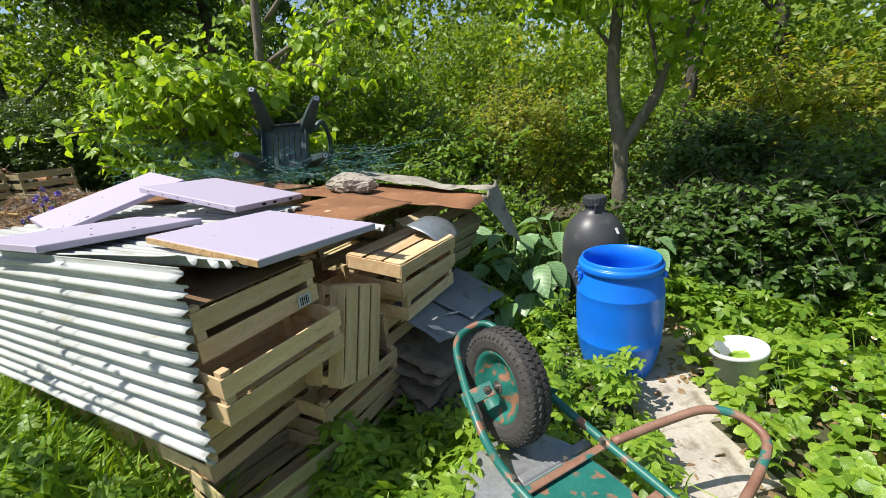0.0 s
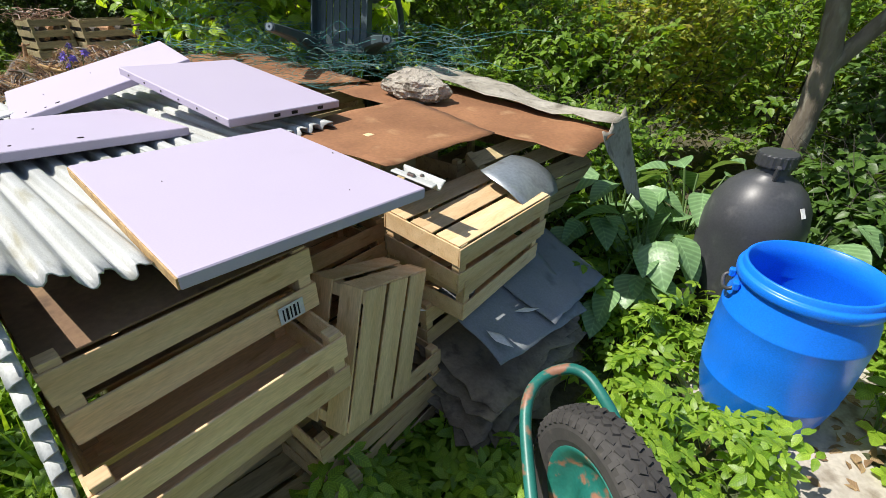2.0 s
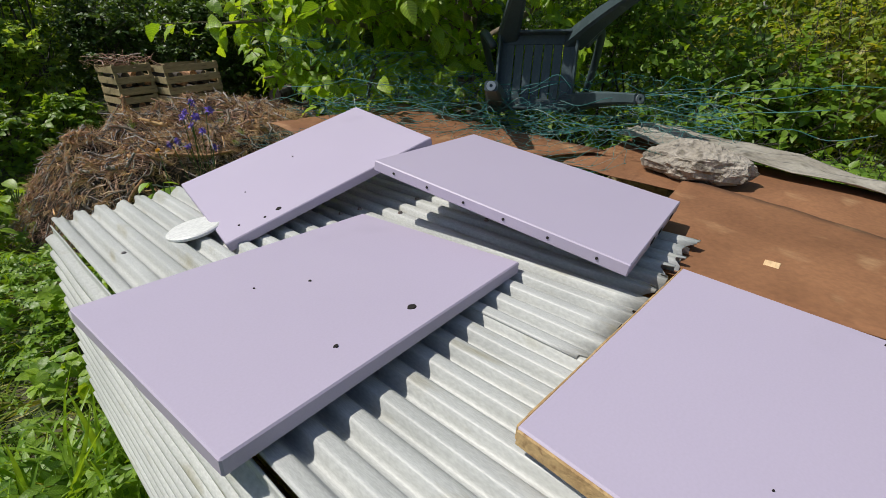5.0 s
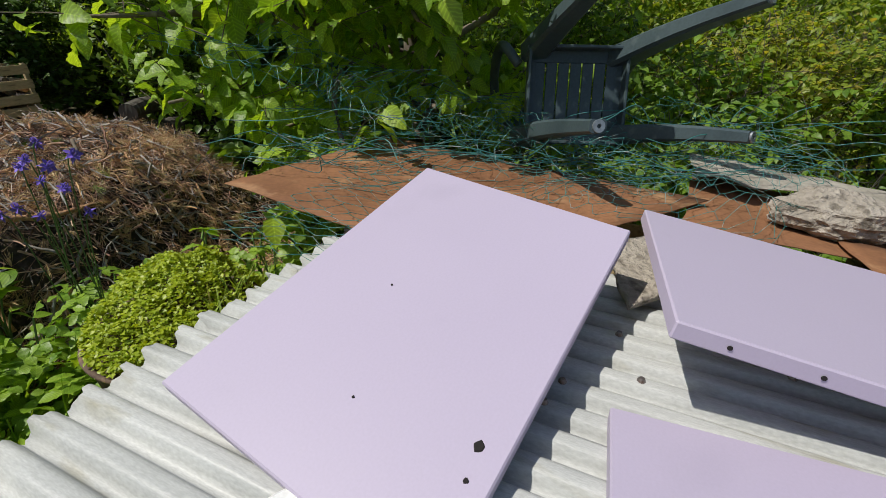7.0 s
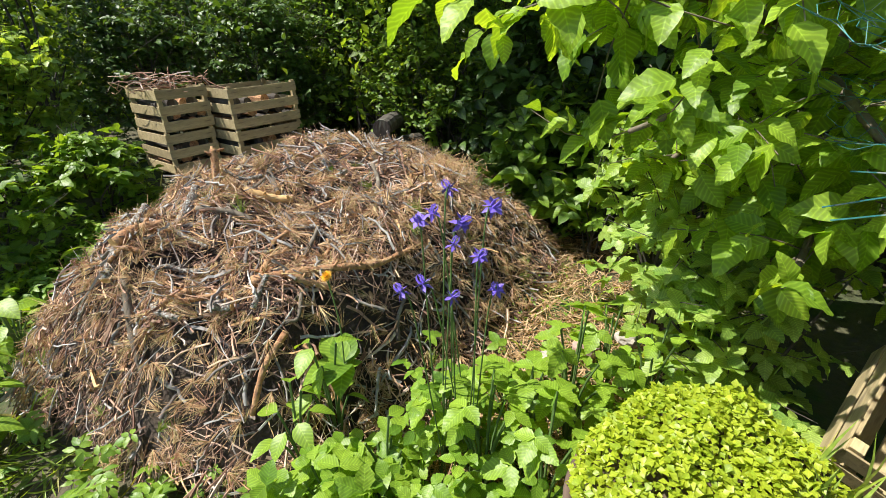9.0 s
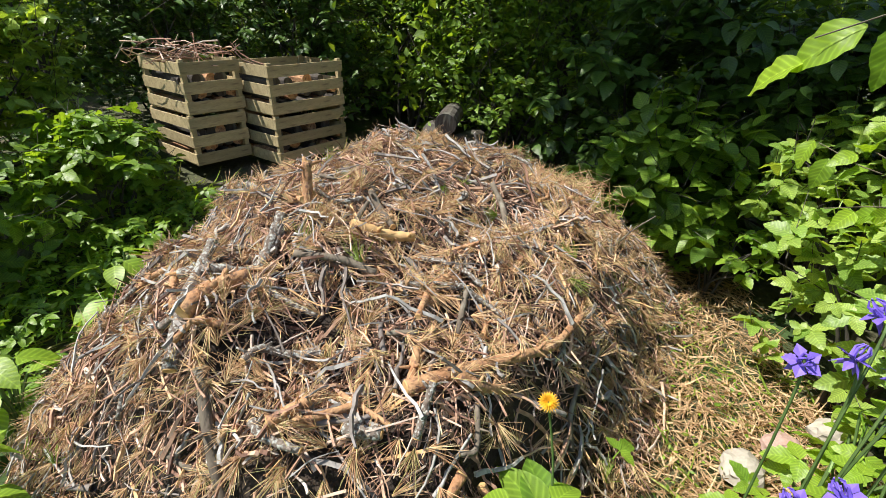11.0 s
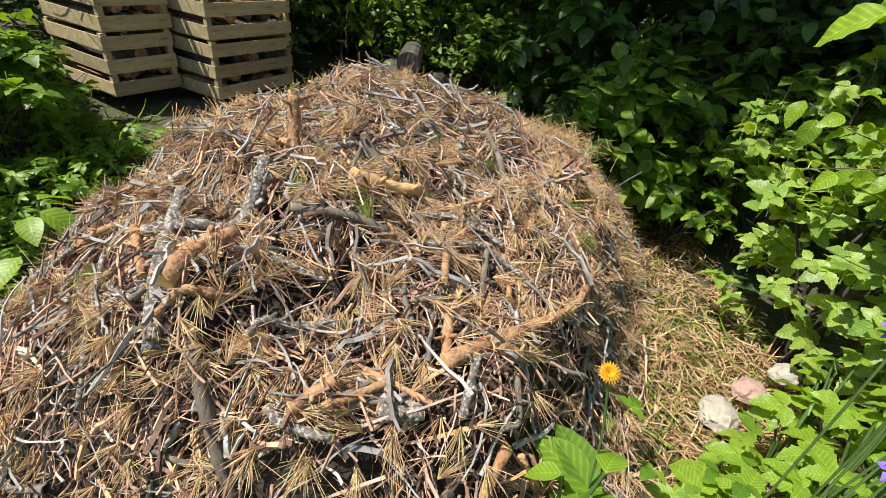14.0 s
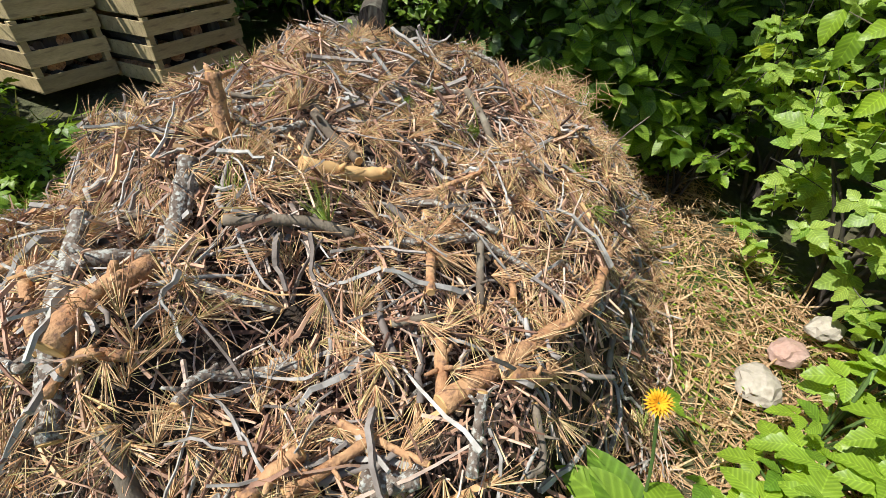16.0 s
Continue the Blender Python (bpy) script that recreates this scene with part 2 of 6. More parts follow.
L_MOSS = leaf_paint("golden_stonecrop", (0.244, 0.350, 0.016), (0.403, 0.488, 0.032), 0.3)
L_GRASS = leaf_paint("grass_blades", (0.134, 0.227, 0.027), (0.253, 0.355, 0.055), 0.35, rare=(0.32, 0.30, 0.09))
L_DRY = leaf_paint("dry_straw", (0.30, 0.19, 0.10), (0.54, 0.39, 0.22), 0.15, 0.8)
L_DEAD = leaf_paint("dead_leaves", (0.20, 0.12, 0.06), (0.36, 0.25, 0.13), 0.1, 0.8)


# ---- mesh helpers ----
def finish(name, me, material, parent=None, label="", m=None):
    ob = new(name, me)
    if material is not None and not me.materials:
        me.materials.append(material)
    if parent is not None:
        ob.parent = parent
    if m is not None:
        ob.matrix_basis = m
    if label:
        tagged(ob, label)
    return ob


def part(name, bm, material, parent=None, label="", m=None, smooth=False):
    """Links a bmesh as one mesh object under a thing."""
    me = bpy.data.meshes.new(name)
    bm.normal_update()
    bm.to_mesh(me)
    bm.free()
    if smooth:
        me.polygons.foreach_set("use_smooth", [True] * len(me.polygons))
    return finish(name, me, material, parent, label, m)


def empty(name, m, label, category, group="", kind=""):
    ob = new(name)
    ob.matrix_basis = m
    return tagged(ob, label, category, group, kind)


def array_mesh(name, verts, faces, smooth=True):
    me = bpy.data.meshes.new(name)
    verts, faces = np.asarray(verts, np.float32), np.asarray(faces, np.int32)
    k = faces.shape[1]
    me.vertices.add(len(verts))
    me.vertices.foreach_set("co", verts.ravel())
    me.loops.add(faces.size)
    me.loops.foreach_set("vertex_index", faces.ravel())
    me.polygons.add(len(faces))
    me.polygons.foreach_set("loop_start", np.arange(len(faces), dtype=np.int32) * k)
    me.polygons.foreach_set("use_smooth", np.full(len(faces), smooth))
    me.update(calc_edges=True)
    return me


def box(bm, size, m=Matrix(), bevel=0.0):
    made = bmesh.ops.create_cube(bm, size=1, matrix=m @ Matrix.Diagonal((*size, 1)))["verts"]
    if bevel:
        edges = {e for v in made for e in v.link_edges}
        bmesh.ops.bevel(bm, geom=list(edges), offset=bevel, segments=1, affect="EDGES")
    return bm


def tube(bm, points, radius, sides=8, cap=True):
    """A round bar along points; radius one number or one a point."""
    pts = [Vector(p) for p in points]
    radii = radius if isinstance(radius, (list, tuple)) else [radius] * len(pts)
    rings, side = [], None
    for i, p in enumerate(pts):
        d = (pts[min(i + 1, len(pts) - 1)] - pts[max(i - 1, 0)]).normalized()
        side = (side - d * side.dot(d)) if side is not None else d.orthogonal()
        side.normalize()
        up = d.cross(side)
        rings.append([bm.verts.new(p + radii[i] * (side * math.cos(a) + up * math.sin(a))) for a in [2 * math.pi * k / sides for k in range(sides)]])
    for a, b in zip(rings, rings[1:]):
        for k in range(sides):
            bm.faces.new((a[k], a[(k + 1) % sides], b[(k + 1) % sides], b[k]))
    if cap:
        bm.faces.new(rings[0][::-1]), bm.faces.new(rings[-1])
    return bm


def lathe(bm, profile, sides=48):
    rings = [[bm.verts.new((r * math.cos(2 * math.pi * k / sides), r * math.sin(2 * math.pi * k / sides), z)) for k in range(sides)] for r, z in profile]
    for a, b in zip(rings, rings[1:]):
        for k in range(sides):
            bm.faces.new((a[k], a[(k + 1) % sides], b[(k + 1) % sides], b[k]))
    return rings


def smooth_line(points, n=8):
    """Points on a rounded line through the given ones."""
    p = [np.array(q, float) for q in points]
    p = [2 * p[0] - p[1]] + p + [2 * p[-1] - p[-2]]
    out = []
    for i in range(1, len(p) - 2):
        for k in range(n):
            t = k / n
            a, b, c, d = p[i - 1], p[i], p[i + 1], p[i + 2]
            out.append(0.5 * (2 * b + (c - a) * t + (2 * a - 5 * b + 4 * c - d) * t * t + (3 * b - a - 3 * c + d) * t**3))
    return out + [p[-2]]


def frame_of(origin, x, y):
    """A pose with its x axis along x and y in the plane of x and y."""
    x = Vector(x).normalized()
    z = x.cross(Vector(y)).normalized()
    y = z.cross(x)
    return Matrix.Translation(origin) @ Matrix((x, y, z)).transposed().to_4x4()


# ---- leaves ----
def leaf_form(width=0.3, seg=4, fold=0.25, droop=0.25, peak=0.4, petiole=0.0, teeth=0.0, wave=0.0):
    """A unit leaf along +y: vertices and quads."""
    v, f = [], []
    for i in range(seg + 1):
        t = i / seg
        w = width * (math.sin(math.pi * min(1, t**(math.log(0.5) / math.log(peak)))) ** 0.8 if 0 < t < 1 else 0.03)
        if teeth and 0 < i < seg:
            w *= 1 + teeth * (-1) ** i
        z = -droop * t * t
        v += [(-w, t, z + fold * w + wave * math.sin(2.2 * i)), (0, t, z), (w, t, z + fold * w + wave * math.sin(1.9 * i + 1.4))]
    for i in range(seg):
        a = 3 * i
        f += [(a, a + 1, a + 4, a + 3), (a + 1, a + 2, a + 5, a + 4)]
    if petiole:
        b = len(v)
        v += [(-0.02, 0, 0), (0.02, 0, 0), (0.02, -0.25, -petiole), (-0.02, -0.25, -petiole)]
        f += [(b, b + 1, b + 2, b + 3)]
    return np.array(v, float), np.array(f)


def compound(leaf, turns, lean=0.0, petiole=1.2):
    """Leaflets fanned round one point, on a stalk."""
    vs, fs, n = [], [], 0
    for a, s, y0 in turns:
        c, d = math.cos(radians(a)), math.sin(radians(a))
        v = leaf[0] * s
        v = np.stack([v[:, 0] * c - v[:, 1] * d, v[:, 0] * d + v[:, 1] * c + y0, v[:, 2] + lean * abs(math.sin(radians(a)))], 1)
        vs.append(v), fs.append(leaf[1] + n)
        n += len(v)
    vs.append(np.array([(-0.025, 0, 0), (0.025, 0, 0), (0.03, -0.2, -petiole), (-0.03, -0.2, -petiole)]))
    fs.append(np.array([(n, n + 1, n + 2, n + 3)]))
    uv = [leaf[0][:, :2]] * len(turns) + [np.zeros((4, 2))]
    return np.concatenate(vs), np.concatenate(fs), np.concatenate(uv)


LEAF2 = leaf_form(0.32, 2, 0.3, 0.2)
LEAF3 = leaf_form(0.3, 3, 0.3, 0.3)
LEAF6 = leaf_form(0.33, 6, 0.25, 0.35, 0.42)
ROUND6 = leaf_form(0.33, 9, 0.30, 0.40, 0.42, teeth=0.04, wave=0.035)
STRAW = compound(leaf_form(0.38, 9, 0.25, 0.2, 0.52, teeth=0.08, wave=0.025), [(0, 1, 0), (72, 0.9, 0), (-72, 0.9, 0)], 0.05, 1.3)
ELDER = compound(leaf_form(0.25, 6, 0.2, 0.25, 0.4, teeth=0.07, wave=0.02), [(0, 1, 0.25), (60, 0.8, 0.2), (-60, 0.8, 0.2), (100, 0.75, -0.05), (-100, 0.75, -0.05)], 0.03, 1.6)
RASP = compound(leaf_form(0.33, 9, 0.25, 0.25, 0.42, teeth=0.09, wave=0.03), [(0, 1.1, 0.1), (78, 0.85, 0), (-78, 0.85, 0)], 0.03, 0.5)
HOSTA = leaf_form(0.38, 7, 0.35, 0.45, 0.42)
BLADE = leaf_form(0.035, 4, 0.2, 0.5, 0.25)


def scatter(name, form, at, ahead, up, size, material, parent=None, label="", rng=None):
    """One mesh of many leaves: each at a point, along a direction, facing up."""
    v, f = form[0], form[1]
    uv = form[2] if len(form) > 2 else v[:, :2]
    at, ahead, up = (np.asarray(a, float) for a in (at, ahead, up))
    y = ahead / (np.linalg.norm(ahead, axis=1, keepdims=True) + 1e-9)
    x = np.cross(y, up)
    x /= np.linalg.norm(x, axis=1, keepdims=True) + 1e-9
    z = np.cross(x, y)
    size = np.asarray(size, float)[:, None, None]
    V = at[:, None, :] + size * (v[None, :, 0:1] * x[:, None] + v[None, :, 1:2] * y[:, None] + v[None, :, 2:3] * z[:, None])
    F = f[None] + (np.arange(len(at)) * len(v))[:, None, None]
    me = array_mesh(name, V.reshape(-1, 3), F.reshape(-1, 4))
    lay = me.uv_layers.new(name="leaf")
    lay.uv.foreach_set("vector", np.tile(uv[f].reshape(-1), len(at)).astype(np.float32))
    return finish(name, me, material, parent, label)


def random_dirs(rng, n, flat=1.0):
    d = rng.normal(size=(n, 3))
    d[:, 2] *= flat
    return d / np.linalg.norm(d, axis=1, keepdims=True)


def ground_z(x, y):
    """The lie of the land: a slight rise towards the brush pile."""
    x, y = np.asarray(x, float), np.asarray(y, float)
    rise = 0.12 / (1 + np.exp((x + 1.0) * 3.0))
    back = 0.36 / (1 + np.exp((4.55 - y) * 4.0)) / (1 + np.exp((x + 3.75) * 5.0))
    return rise + back + 0.02 * np.sin(x * 2.3 + 0.7) * np.sin(y * 1.9 + 0.3)


# ---- ground ----
def build_ground():
    def axis(lo, hi, step, far):
        near = np.arange(lo, hi + 1e-6, step)
        out = [hi + step * 1.35**k * 3 for k in range(1, 17)]
        return np.concatenate([[lo - (o - hi) for o in out][::-1], near, out])
    xs, ys = axis(-7, 4, 0.09, 250), axis(-1, 8, 0.09, 250)
    X, Y = np.meshgrid(xs, ys, indexing="ij")
    rough = np.array([noise.fractal(Vector((a * 1.7, b * 1.7, 0)), 1, 2, 4) for a, b in zip(X.ravel(), Y.ravel())]).reshape(X.shape)
    Z = ground_z(X, Y) + 0.02 * rough - 0.012
    n, k = len(xs), len(ys)
    idx = np.arange(n * k).reshape(n, k)
    F = np.stack([idx[:-1, :-1], idx[1:, :-1], idx[1:, 1:], idx[:-1, 1:]], -1).reshape(-1, 4)
    me = array_mesh("ground", np.stack([X, Y, Z], -1).reshape(-1, 3), F)
    tagged(finish("ground", me, GROUND), "dark garden soil with low greenery", "ground", kind="structure")


build_ground()


# ---- boards, sheets ----
def cupboard_board(corner, right, left, thick, holes, raw=False, label="lilac painted chipboard cupboard door lying on corrugated sheets"):
    c, r, l = Vector(corner), Vector(right), Vector(left)
    m = frame_of(c, r - c, l - c)
    w, d = (r - c).length, (l - c).length
    thing = empty("cupboard_board", m, label, "board", "lilac boards")
    bm = bmesh.new()
    box(bm, (w, d, thick), pose(w / 2, d / 2, -thick / 2), 0.0025)
    part("panel", bm, LILAC, thing)
    if raw:
        bm = bmesh.new()
        box(bm, (w - 0.004, 0.003, thick - 0.003), pose(w / 2, d + 0.001, -thick / 2), 0.0008)
        for k in range(9):
            box(bm, (0.05, 0.003, 0.004), pose(0.05 + k * (w - 0.1) / 8, d + 0.0015, -0.004 - (k % 3) * 0.004))
        part("raw_edge", bm, CHIP, thing, "bare chipboard edge where the paint has worn off")
        bm = bmesh.new()
        box(bm, (0.004, d - 0.004, thick - 0.004), pose(-0.0012, d / 2, -thick / 2 - 0.001), 0.0008)
        part("raw_edge", bm, CHIP, thing, "bare chipboard edge where the paint has worn off")
    for x, y, s in holes:
        bm = bmesh.new()
        bmesh.ops.create_cone(bm, cap_ends=True, segments=9, radius1=s, radius2=s * 0.8, depth=0.002)
        for v in bm.verts:
            v.co.x *= 1 + 0.3 * math.sin(v.co.y * 900)
        part("screw_hole", bm, HOLE, thing, m=pose(x, y, 0.0008))
    return thing


A = cupboard_board((0.288, 1.200, 1.046), (0.546, 1.673, 1.020), (-0.254, 1.512, 1.074), 0.026,
                   [(0.52, 0.33, 0.0025), (0.4, 0.1, 0.0013), (0.12, 0.4, 0.0013)], True,
                   "large lilac painted chipboard panel lying over the crates")
B = cupboard_board((-0.109, 1.883, 1.091), (0.046, 2.299, 1.064), (-0.677, 2.125, 1.188), 0.026, [], False,
                   "lilac painted cupboard door propped on another board")
for k in range(6):
    bm = bmesh.new()
    bmesh.ops.create_cone(bm, cap_ends=True, segments=8, radius1=0.003, radius2=0.003, depth=0.002)
    part("dowel_hole", bm, HOLE, B, m=pose(-0.0008, 0.06 + k * 0.1, -0.013, 0, 90))
for k, y in enumerate((0.1, 0.2, 0.36)):
    bm = bmesh.new()
    box(bm, (0.025, 0.002, 0.011), bevel=0.0008)
    part("hinge_slot", bm, HOLE, B, m=pose(0.1 + y * 0.7, -0.0006, -0.013))
C = cupboard_board((-0.542, 1.363, 1.100), (-0.31, 1.94, 1.043), (-0.948, 1.577, 1.096), 0.026, [(0.35, 0.05, 0.008), (0.2, 0.06, 0.004), (0.3, 0.25, 0.003), (0.22, 0.3, 0.002)], False,
                   "lilac painted cupboard door lying flat on the corrugated roof")
D = cupboard_board((-0.984, 1.891, 1.036), (-0.624, 2.376, 1.182), (-1.323, 2.163, 1.079), 0.026, [(0.15, 0.035, 0.007), (0.11, 0.028, 0.0035), (0.05, 0.05, 0.003), (0.3, 0.28, 0.002), (0.12, 0.2, 0.002)], False,
                   "lilac painted cupboard door sloping over the roof edge")

O2, NV, UV = Vector((0.13, 1.07, 0)), Vector((0.895, -0.445, 0)), Vector((0.445, 0.895, 0))
STACK = Matrix((NV, UV, (0, 0, 1))).transposed().to_4x4()


def place(n, u, z):
    return O2 + NV * n + UV * u + Vector((0, 0, z))


def corrugated(name, m, length, width, pitch, depth, label, ragged=0.008, sag=0.0, seed=1, curl=0.0):
    """A corrugated sheet: ridges along x, waves across y, with uneven ends."""
    rng = np.random.default_rng(seed)
    per, nx = 12, 26
    ny = int(width / pitch * per)
    base = empty(name, m, label, "corrugated sheet", "corrugated sheets")
    V = []
    for j in range(ny + 1):
        y = j * width / ny
        e0, e1 = rng.normal(0, ragged, 2) if j % 3 == 0 else (e0, e1)
        for i in range(nx + 1):
            t = i / nx
            x = e0 * (1 - t) + (length + e1) * t
            w = math.sin(2 * math.pi * y / pitch)
            z = depth * math.tanh(2.6 * (w + 0.35)) + sag * math.sin(math.pi * t) + curl * t * t * max(0, 1 - y / 0.24) ** 1.5 - curl * 1.35 * t * t * max(0, y - 0.2) + 0.004 * noise.noise(Vector((x * 3, y * 3, seed)))
            V.append((x, y, z))
    idx = np.arange((ny + 1) * (nx + 1)).reshape(ny + 1, nx + 1)
    F = np.stack([idx[:-1, :-1], idx[:-1, 1:], idx[1:, 1:], idx[1:, :-1]], -1).reshape(-1, 4)
    ob = finish("sheet", array_mesh("sheet", V, F), CORR, base)
    s = ob.modifiers.new("thick", "SOLIDIFY")
    s.thickness = 0.003
    for k in range(6):
        bm = bmesh.new()
        bmesh.ops.create_cone(bm, cap_ends=True, segments=10, radius1=0.007, radius2=0.004, depth=0.006)
        y = (round((0.1 + 0.8 * rng.random()) * width / pitch) + 0.25) * pitch
        part("nail_head", bm, STEEL, base, m=pose(0.05 + rng.random() * 0.9 * (length - 0.1), min(y, width - 0.03), depth + 0.004))
    return base


# roof sheets: the far one under the near one; the side sheet hangs down to the grass
corrugated("roof_sheet", frame_of(place(-1.93, 0.42, 1.010), NV, UV), 1.38, 0.56, 0.052, 0.0115, "pale weathered corrugated roof sheet with scalloped ends", seed=3)
corrugated("roof_sheet", frame_of(place(-1.93, 0.004, 1.018), NV, UV), 1.93, 0.49, 0.052, 0.0115, curl=0.088, label= "pale weathered corrugated roof sheet covering stacked crates", seed=4)
corrugated("side_sheet", frame_of(place(-1.90, -0.012, 1.020), NV + Vector((0, 0, 0.034)), Vector((0, 0, -1)) - UV * 0.12), 1.93, 0.58, 0.047, 0.0105, "white weathered corrugated sheet leaning against the crates", seed=5)


def sheet(name, corners, material, label, category, n=14, bumpy=0.012, thick=0.003, seed=1, ragged=0.012, group=""):
    """A thin, slightly buckled four-cornered sheet with uneven edges."""
    c = [np.array(p, float) for p in corners]
    mid = sum(c) / 4
    V = []
    for i in range(n + 1):
        for j in range(n + 1):
            s, t = i / n, j / n
            p = (1 - s) * (1 - t) * c[0] + s * (1 - t) * c[1] + s * t * c[2] + (1 - s) * t * c[3]
            z = bumpy * noise.noise(Vector((p[0] * 4, p[1] * 4, seed * 3.1))) + bumpy * 0.5 * noise.noise(Vector((p[0] * 11, p[1] * 11, seed)))
            e = ragged * noise.noise(Vector((p[0] * 14, p[1] * 14, seed + 9)))
            if i in (0, n) or j in (0, n):
                p = p + (p - mid) / np.linalg.norm(p - mid) * e
            V.append(p - mid + (0, 0, z))
    idx = np.arange((n + 1) ** 2).reshape(n + 1, n + 1)
    F = np.stack([idx[:-1, :-1], idx[1:, :-1], idx[1:, 1:], idx[:-1, 1:]], -1).reshape(-1, 4)
    ob = finish(name, array_mesh(name, V, F), material, m=Matrix.Translation(mid))
    ob.modifiers.new("thick", "SOLIDIFY").thickness = thick
    return tagged(ob, label, category, group)


RUSTL = "rust-brown flat iron sheet lying over the crates"
sheet("rusty_sheet", [(-0.10, 2.08, 1.005), (0.375, 1.87, 0.985), (0.62, 2.35, 0.965), (0.15, 2.75, 0.985)], RUST, RUSTL, "metal sheet", bumpy=0.006, seed=2, group="rusty sheets")
sheet("rusty_sheet", [(-0.26, 2.80, 1.000), (0.93, 2.30, 0.915), (1.07, 2.64, 0.915), (0.05, 3.30, 0.99)], RUST, "rusty iron sheet weighed down with a stone", "metal sheet", bumpy=0.014, seed=3, group="rusty sheets")
sheet("rusty_sheet", [(-1.53, 2.88, 1.095), (-0.9, 2.50, 1.040), (-0.1, 2.95, 1.015), (-1.15, 3.55, 1.07)], RUST, "rust-brown iron sheet sticking out past the corrugated roof", "metal sheet", bumpy=0.010, seed=4, group="rusty sheets")
sheet("felt_strip", [(-0.05, 3.12, 1.045), (1.05, 2.60, 0.945), (1.12, 2.72, 0.93), (0.1, 3.45, 1.03)], TARP, "weathered grey tarred felt strip along the sheet edge", "roofing felt", bumpy=0.03, seed=5)
sheet("felt_flap", [(1.00, 2.50, 0.935), (1.10, 2.74, 0.945), (1.24, 2.78, 0.58), (1.14, 2.56, 0.68)], TARP, "ragged grey felt flap hanging off the sheet corner", "roofing felt", bumpy=0.05, seed=6, ragged=0.03)
sheet("slate_offcut", [(-0.62, 2.33, 1.055), (-0.42, 2.42, 1.05), (-0.36, 2.62, 1.06), (-0.58, 2.56, 1.06)], STONE, "mossy grey board offcut under the boards", "board", bumpy=0.01, thick=0.012, seed=7)

# felt scraps and the grey sheets on the slope beside the crates
sheet("felt_sheet", [(0.50, 1.90, 0.56), (0.747, 1.728, 0.444), (1.02, 2.16, 0.37), (0.80, 2.36, 0.50)], FELT, "slate-grey roofing felt sheet sliding off the heap", "roofing felt", bumpy=0.009, seed=8, thick=0.004)
sheet("felt_sheet", [(0.62, 2.10, 0.535), (0.90, 1.98, 0.435), (1.10, 2.42, 0.36), (0.82, 2.56, 0.50)], FELT, "slate-grey roofing felt sheet on the heap", "roofing felt", bumpy=0.009, seed=9, thick=0.004)
for k in range(11):
    z, r = 0.06 + k * 0.026, random.Random(k)
    dx, dy, grow = r.uniform(-0.05, 0.05), r.uniform(-0.05, 0.05), 0.0
    sheet("felt_scrap", [(0.40 + dx, 1.85 + dy, z + 0.05), (0.74 + dx, 1.67 + dy, z - 0.02), (1.02 + dx, 2.25 + dy, z - 0.04), (0.72 + dx, 2.45 + dy, z + 0.04)], OLDFELT,
          "curled old roofing felt scrap in the heap", "roofing felt", n=9, bumpy=0.05, seed=20 + k, ragged=0.07, thick=0.005, group="felt scraps")
for k, (c, a) in enumerate((((0.80, 1.99, 0.462), 0.5), ((0.73, 1.80, 0.486), -0.5), ((0.47, 1.74, 0.60), 0.2))):
    d, e = Vector((math.cos(a), math.sin(a), -0.1)) * 0.05, Vector((-math.sin(a), math.cos(a), 0)) * 0.016
    c = Vector(c)
    sheet("paper_scrap", [c - d, c - e, c + d, c + e], PAPER, "torn white paper scrap on the grey felt", "paper", n=5, bumpy=0.004, seed=40 + k, thick=0.001, group="paper scraps")
tinned = bmesh.new()
for i in range(13):
    a = -0.15 + 1.25 * i / 12
    for y in range(7):
        w = 0.26 * (1 - 0.25 * abs(i / 6 - 1) ** 3)
        tinned.verts.new((0.17 * math.sin(a) * 1.2, (y / 6 - 0.5) * w, 0.17 * math.cos(a) * 0.8 - 0.17))
tinned.verts.ensure_lookup_table()
for i in range(12):
    for y in range(6):
        k = i * 7 + y
        tinned.faces.new([tinned.verts[q] for q in (k, k + 1, k + 8, k + 7)])
tin = part("tin_offcut", tinned, TIN, m=frame_of((0.665, 2.27, 0.905), (0.85, -0.4, -0.1), (0.45, 0.9, 0)), smooth=True)
tin.modifiers.new("thick", "SOLIDIFY").thickness = 0.002
tagged(tin, "curved galvanised tin offcut on a fruit crate", "tin sheet")

corrugated("trim_strip", frame_of((0.385, 1.875, 0.965), (0.55, -0.25, -0.05), (0.45, 0.9, 0)), 0.15, 0.06, 0.055, 0.012, "short white corrugated offcut poking out beside the board", seed=12, ragged=0.002)

# ---- rock ----
def rock(name, m, size, material, label, category="stone", seed=1, detail=4):
    bm = bmesh.new()
    bmesh.ops.create_icosphere(bm, subdivisions=detail, radius=1)
    for v in bm.verts:
        d = v.co.normalized()
        q = Vector([round(c * 2.2) / 2.2 for c in d]).normalized() * 0.35 + d * 0.65
        k = 1 + 0.22 * noise.fractal(d * 1.6 + Vector((seed, 0, 0)), 1, 2, 5) + 0.05 * noise.noise(d * 9)
        v.co = Vector([a * b * k for a, b in zip(q, size)])
    low = min(v.co.z for v in bm.verts)
    for v in bm.verts:
        v.co.z = max(v.co.z, low * 0.7)
    ob = part(name, bm, material, m=m)
    return tagged(ob, label, category)


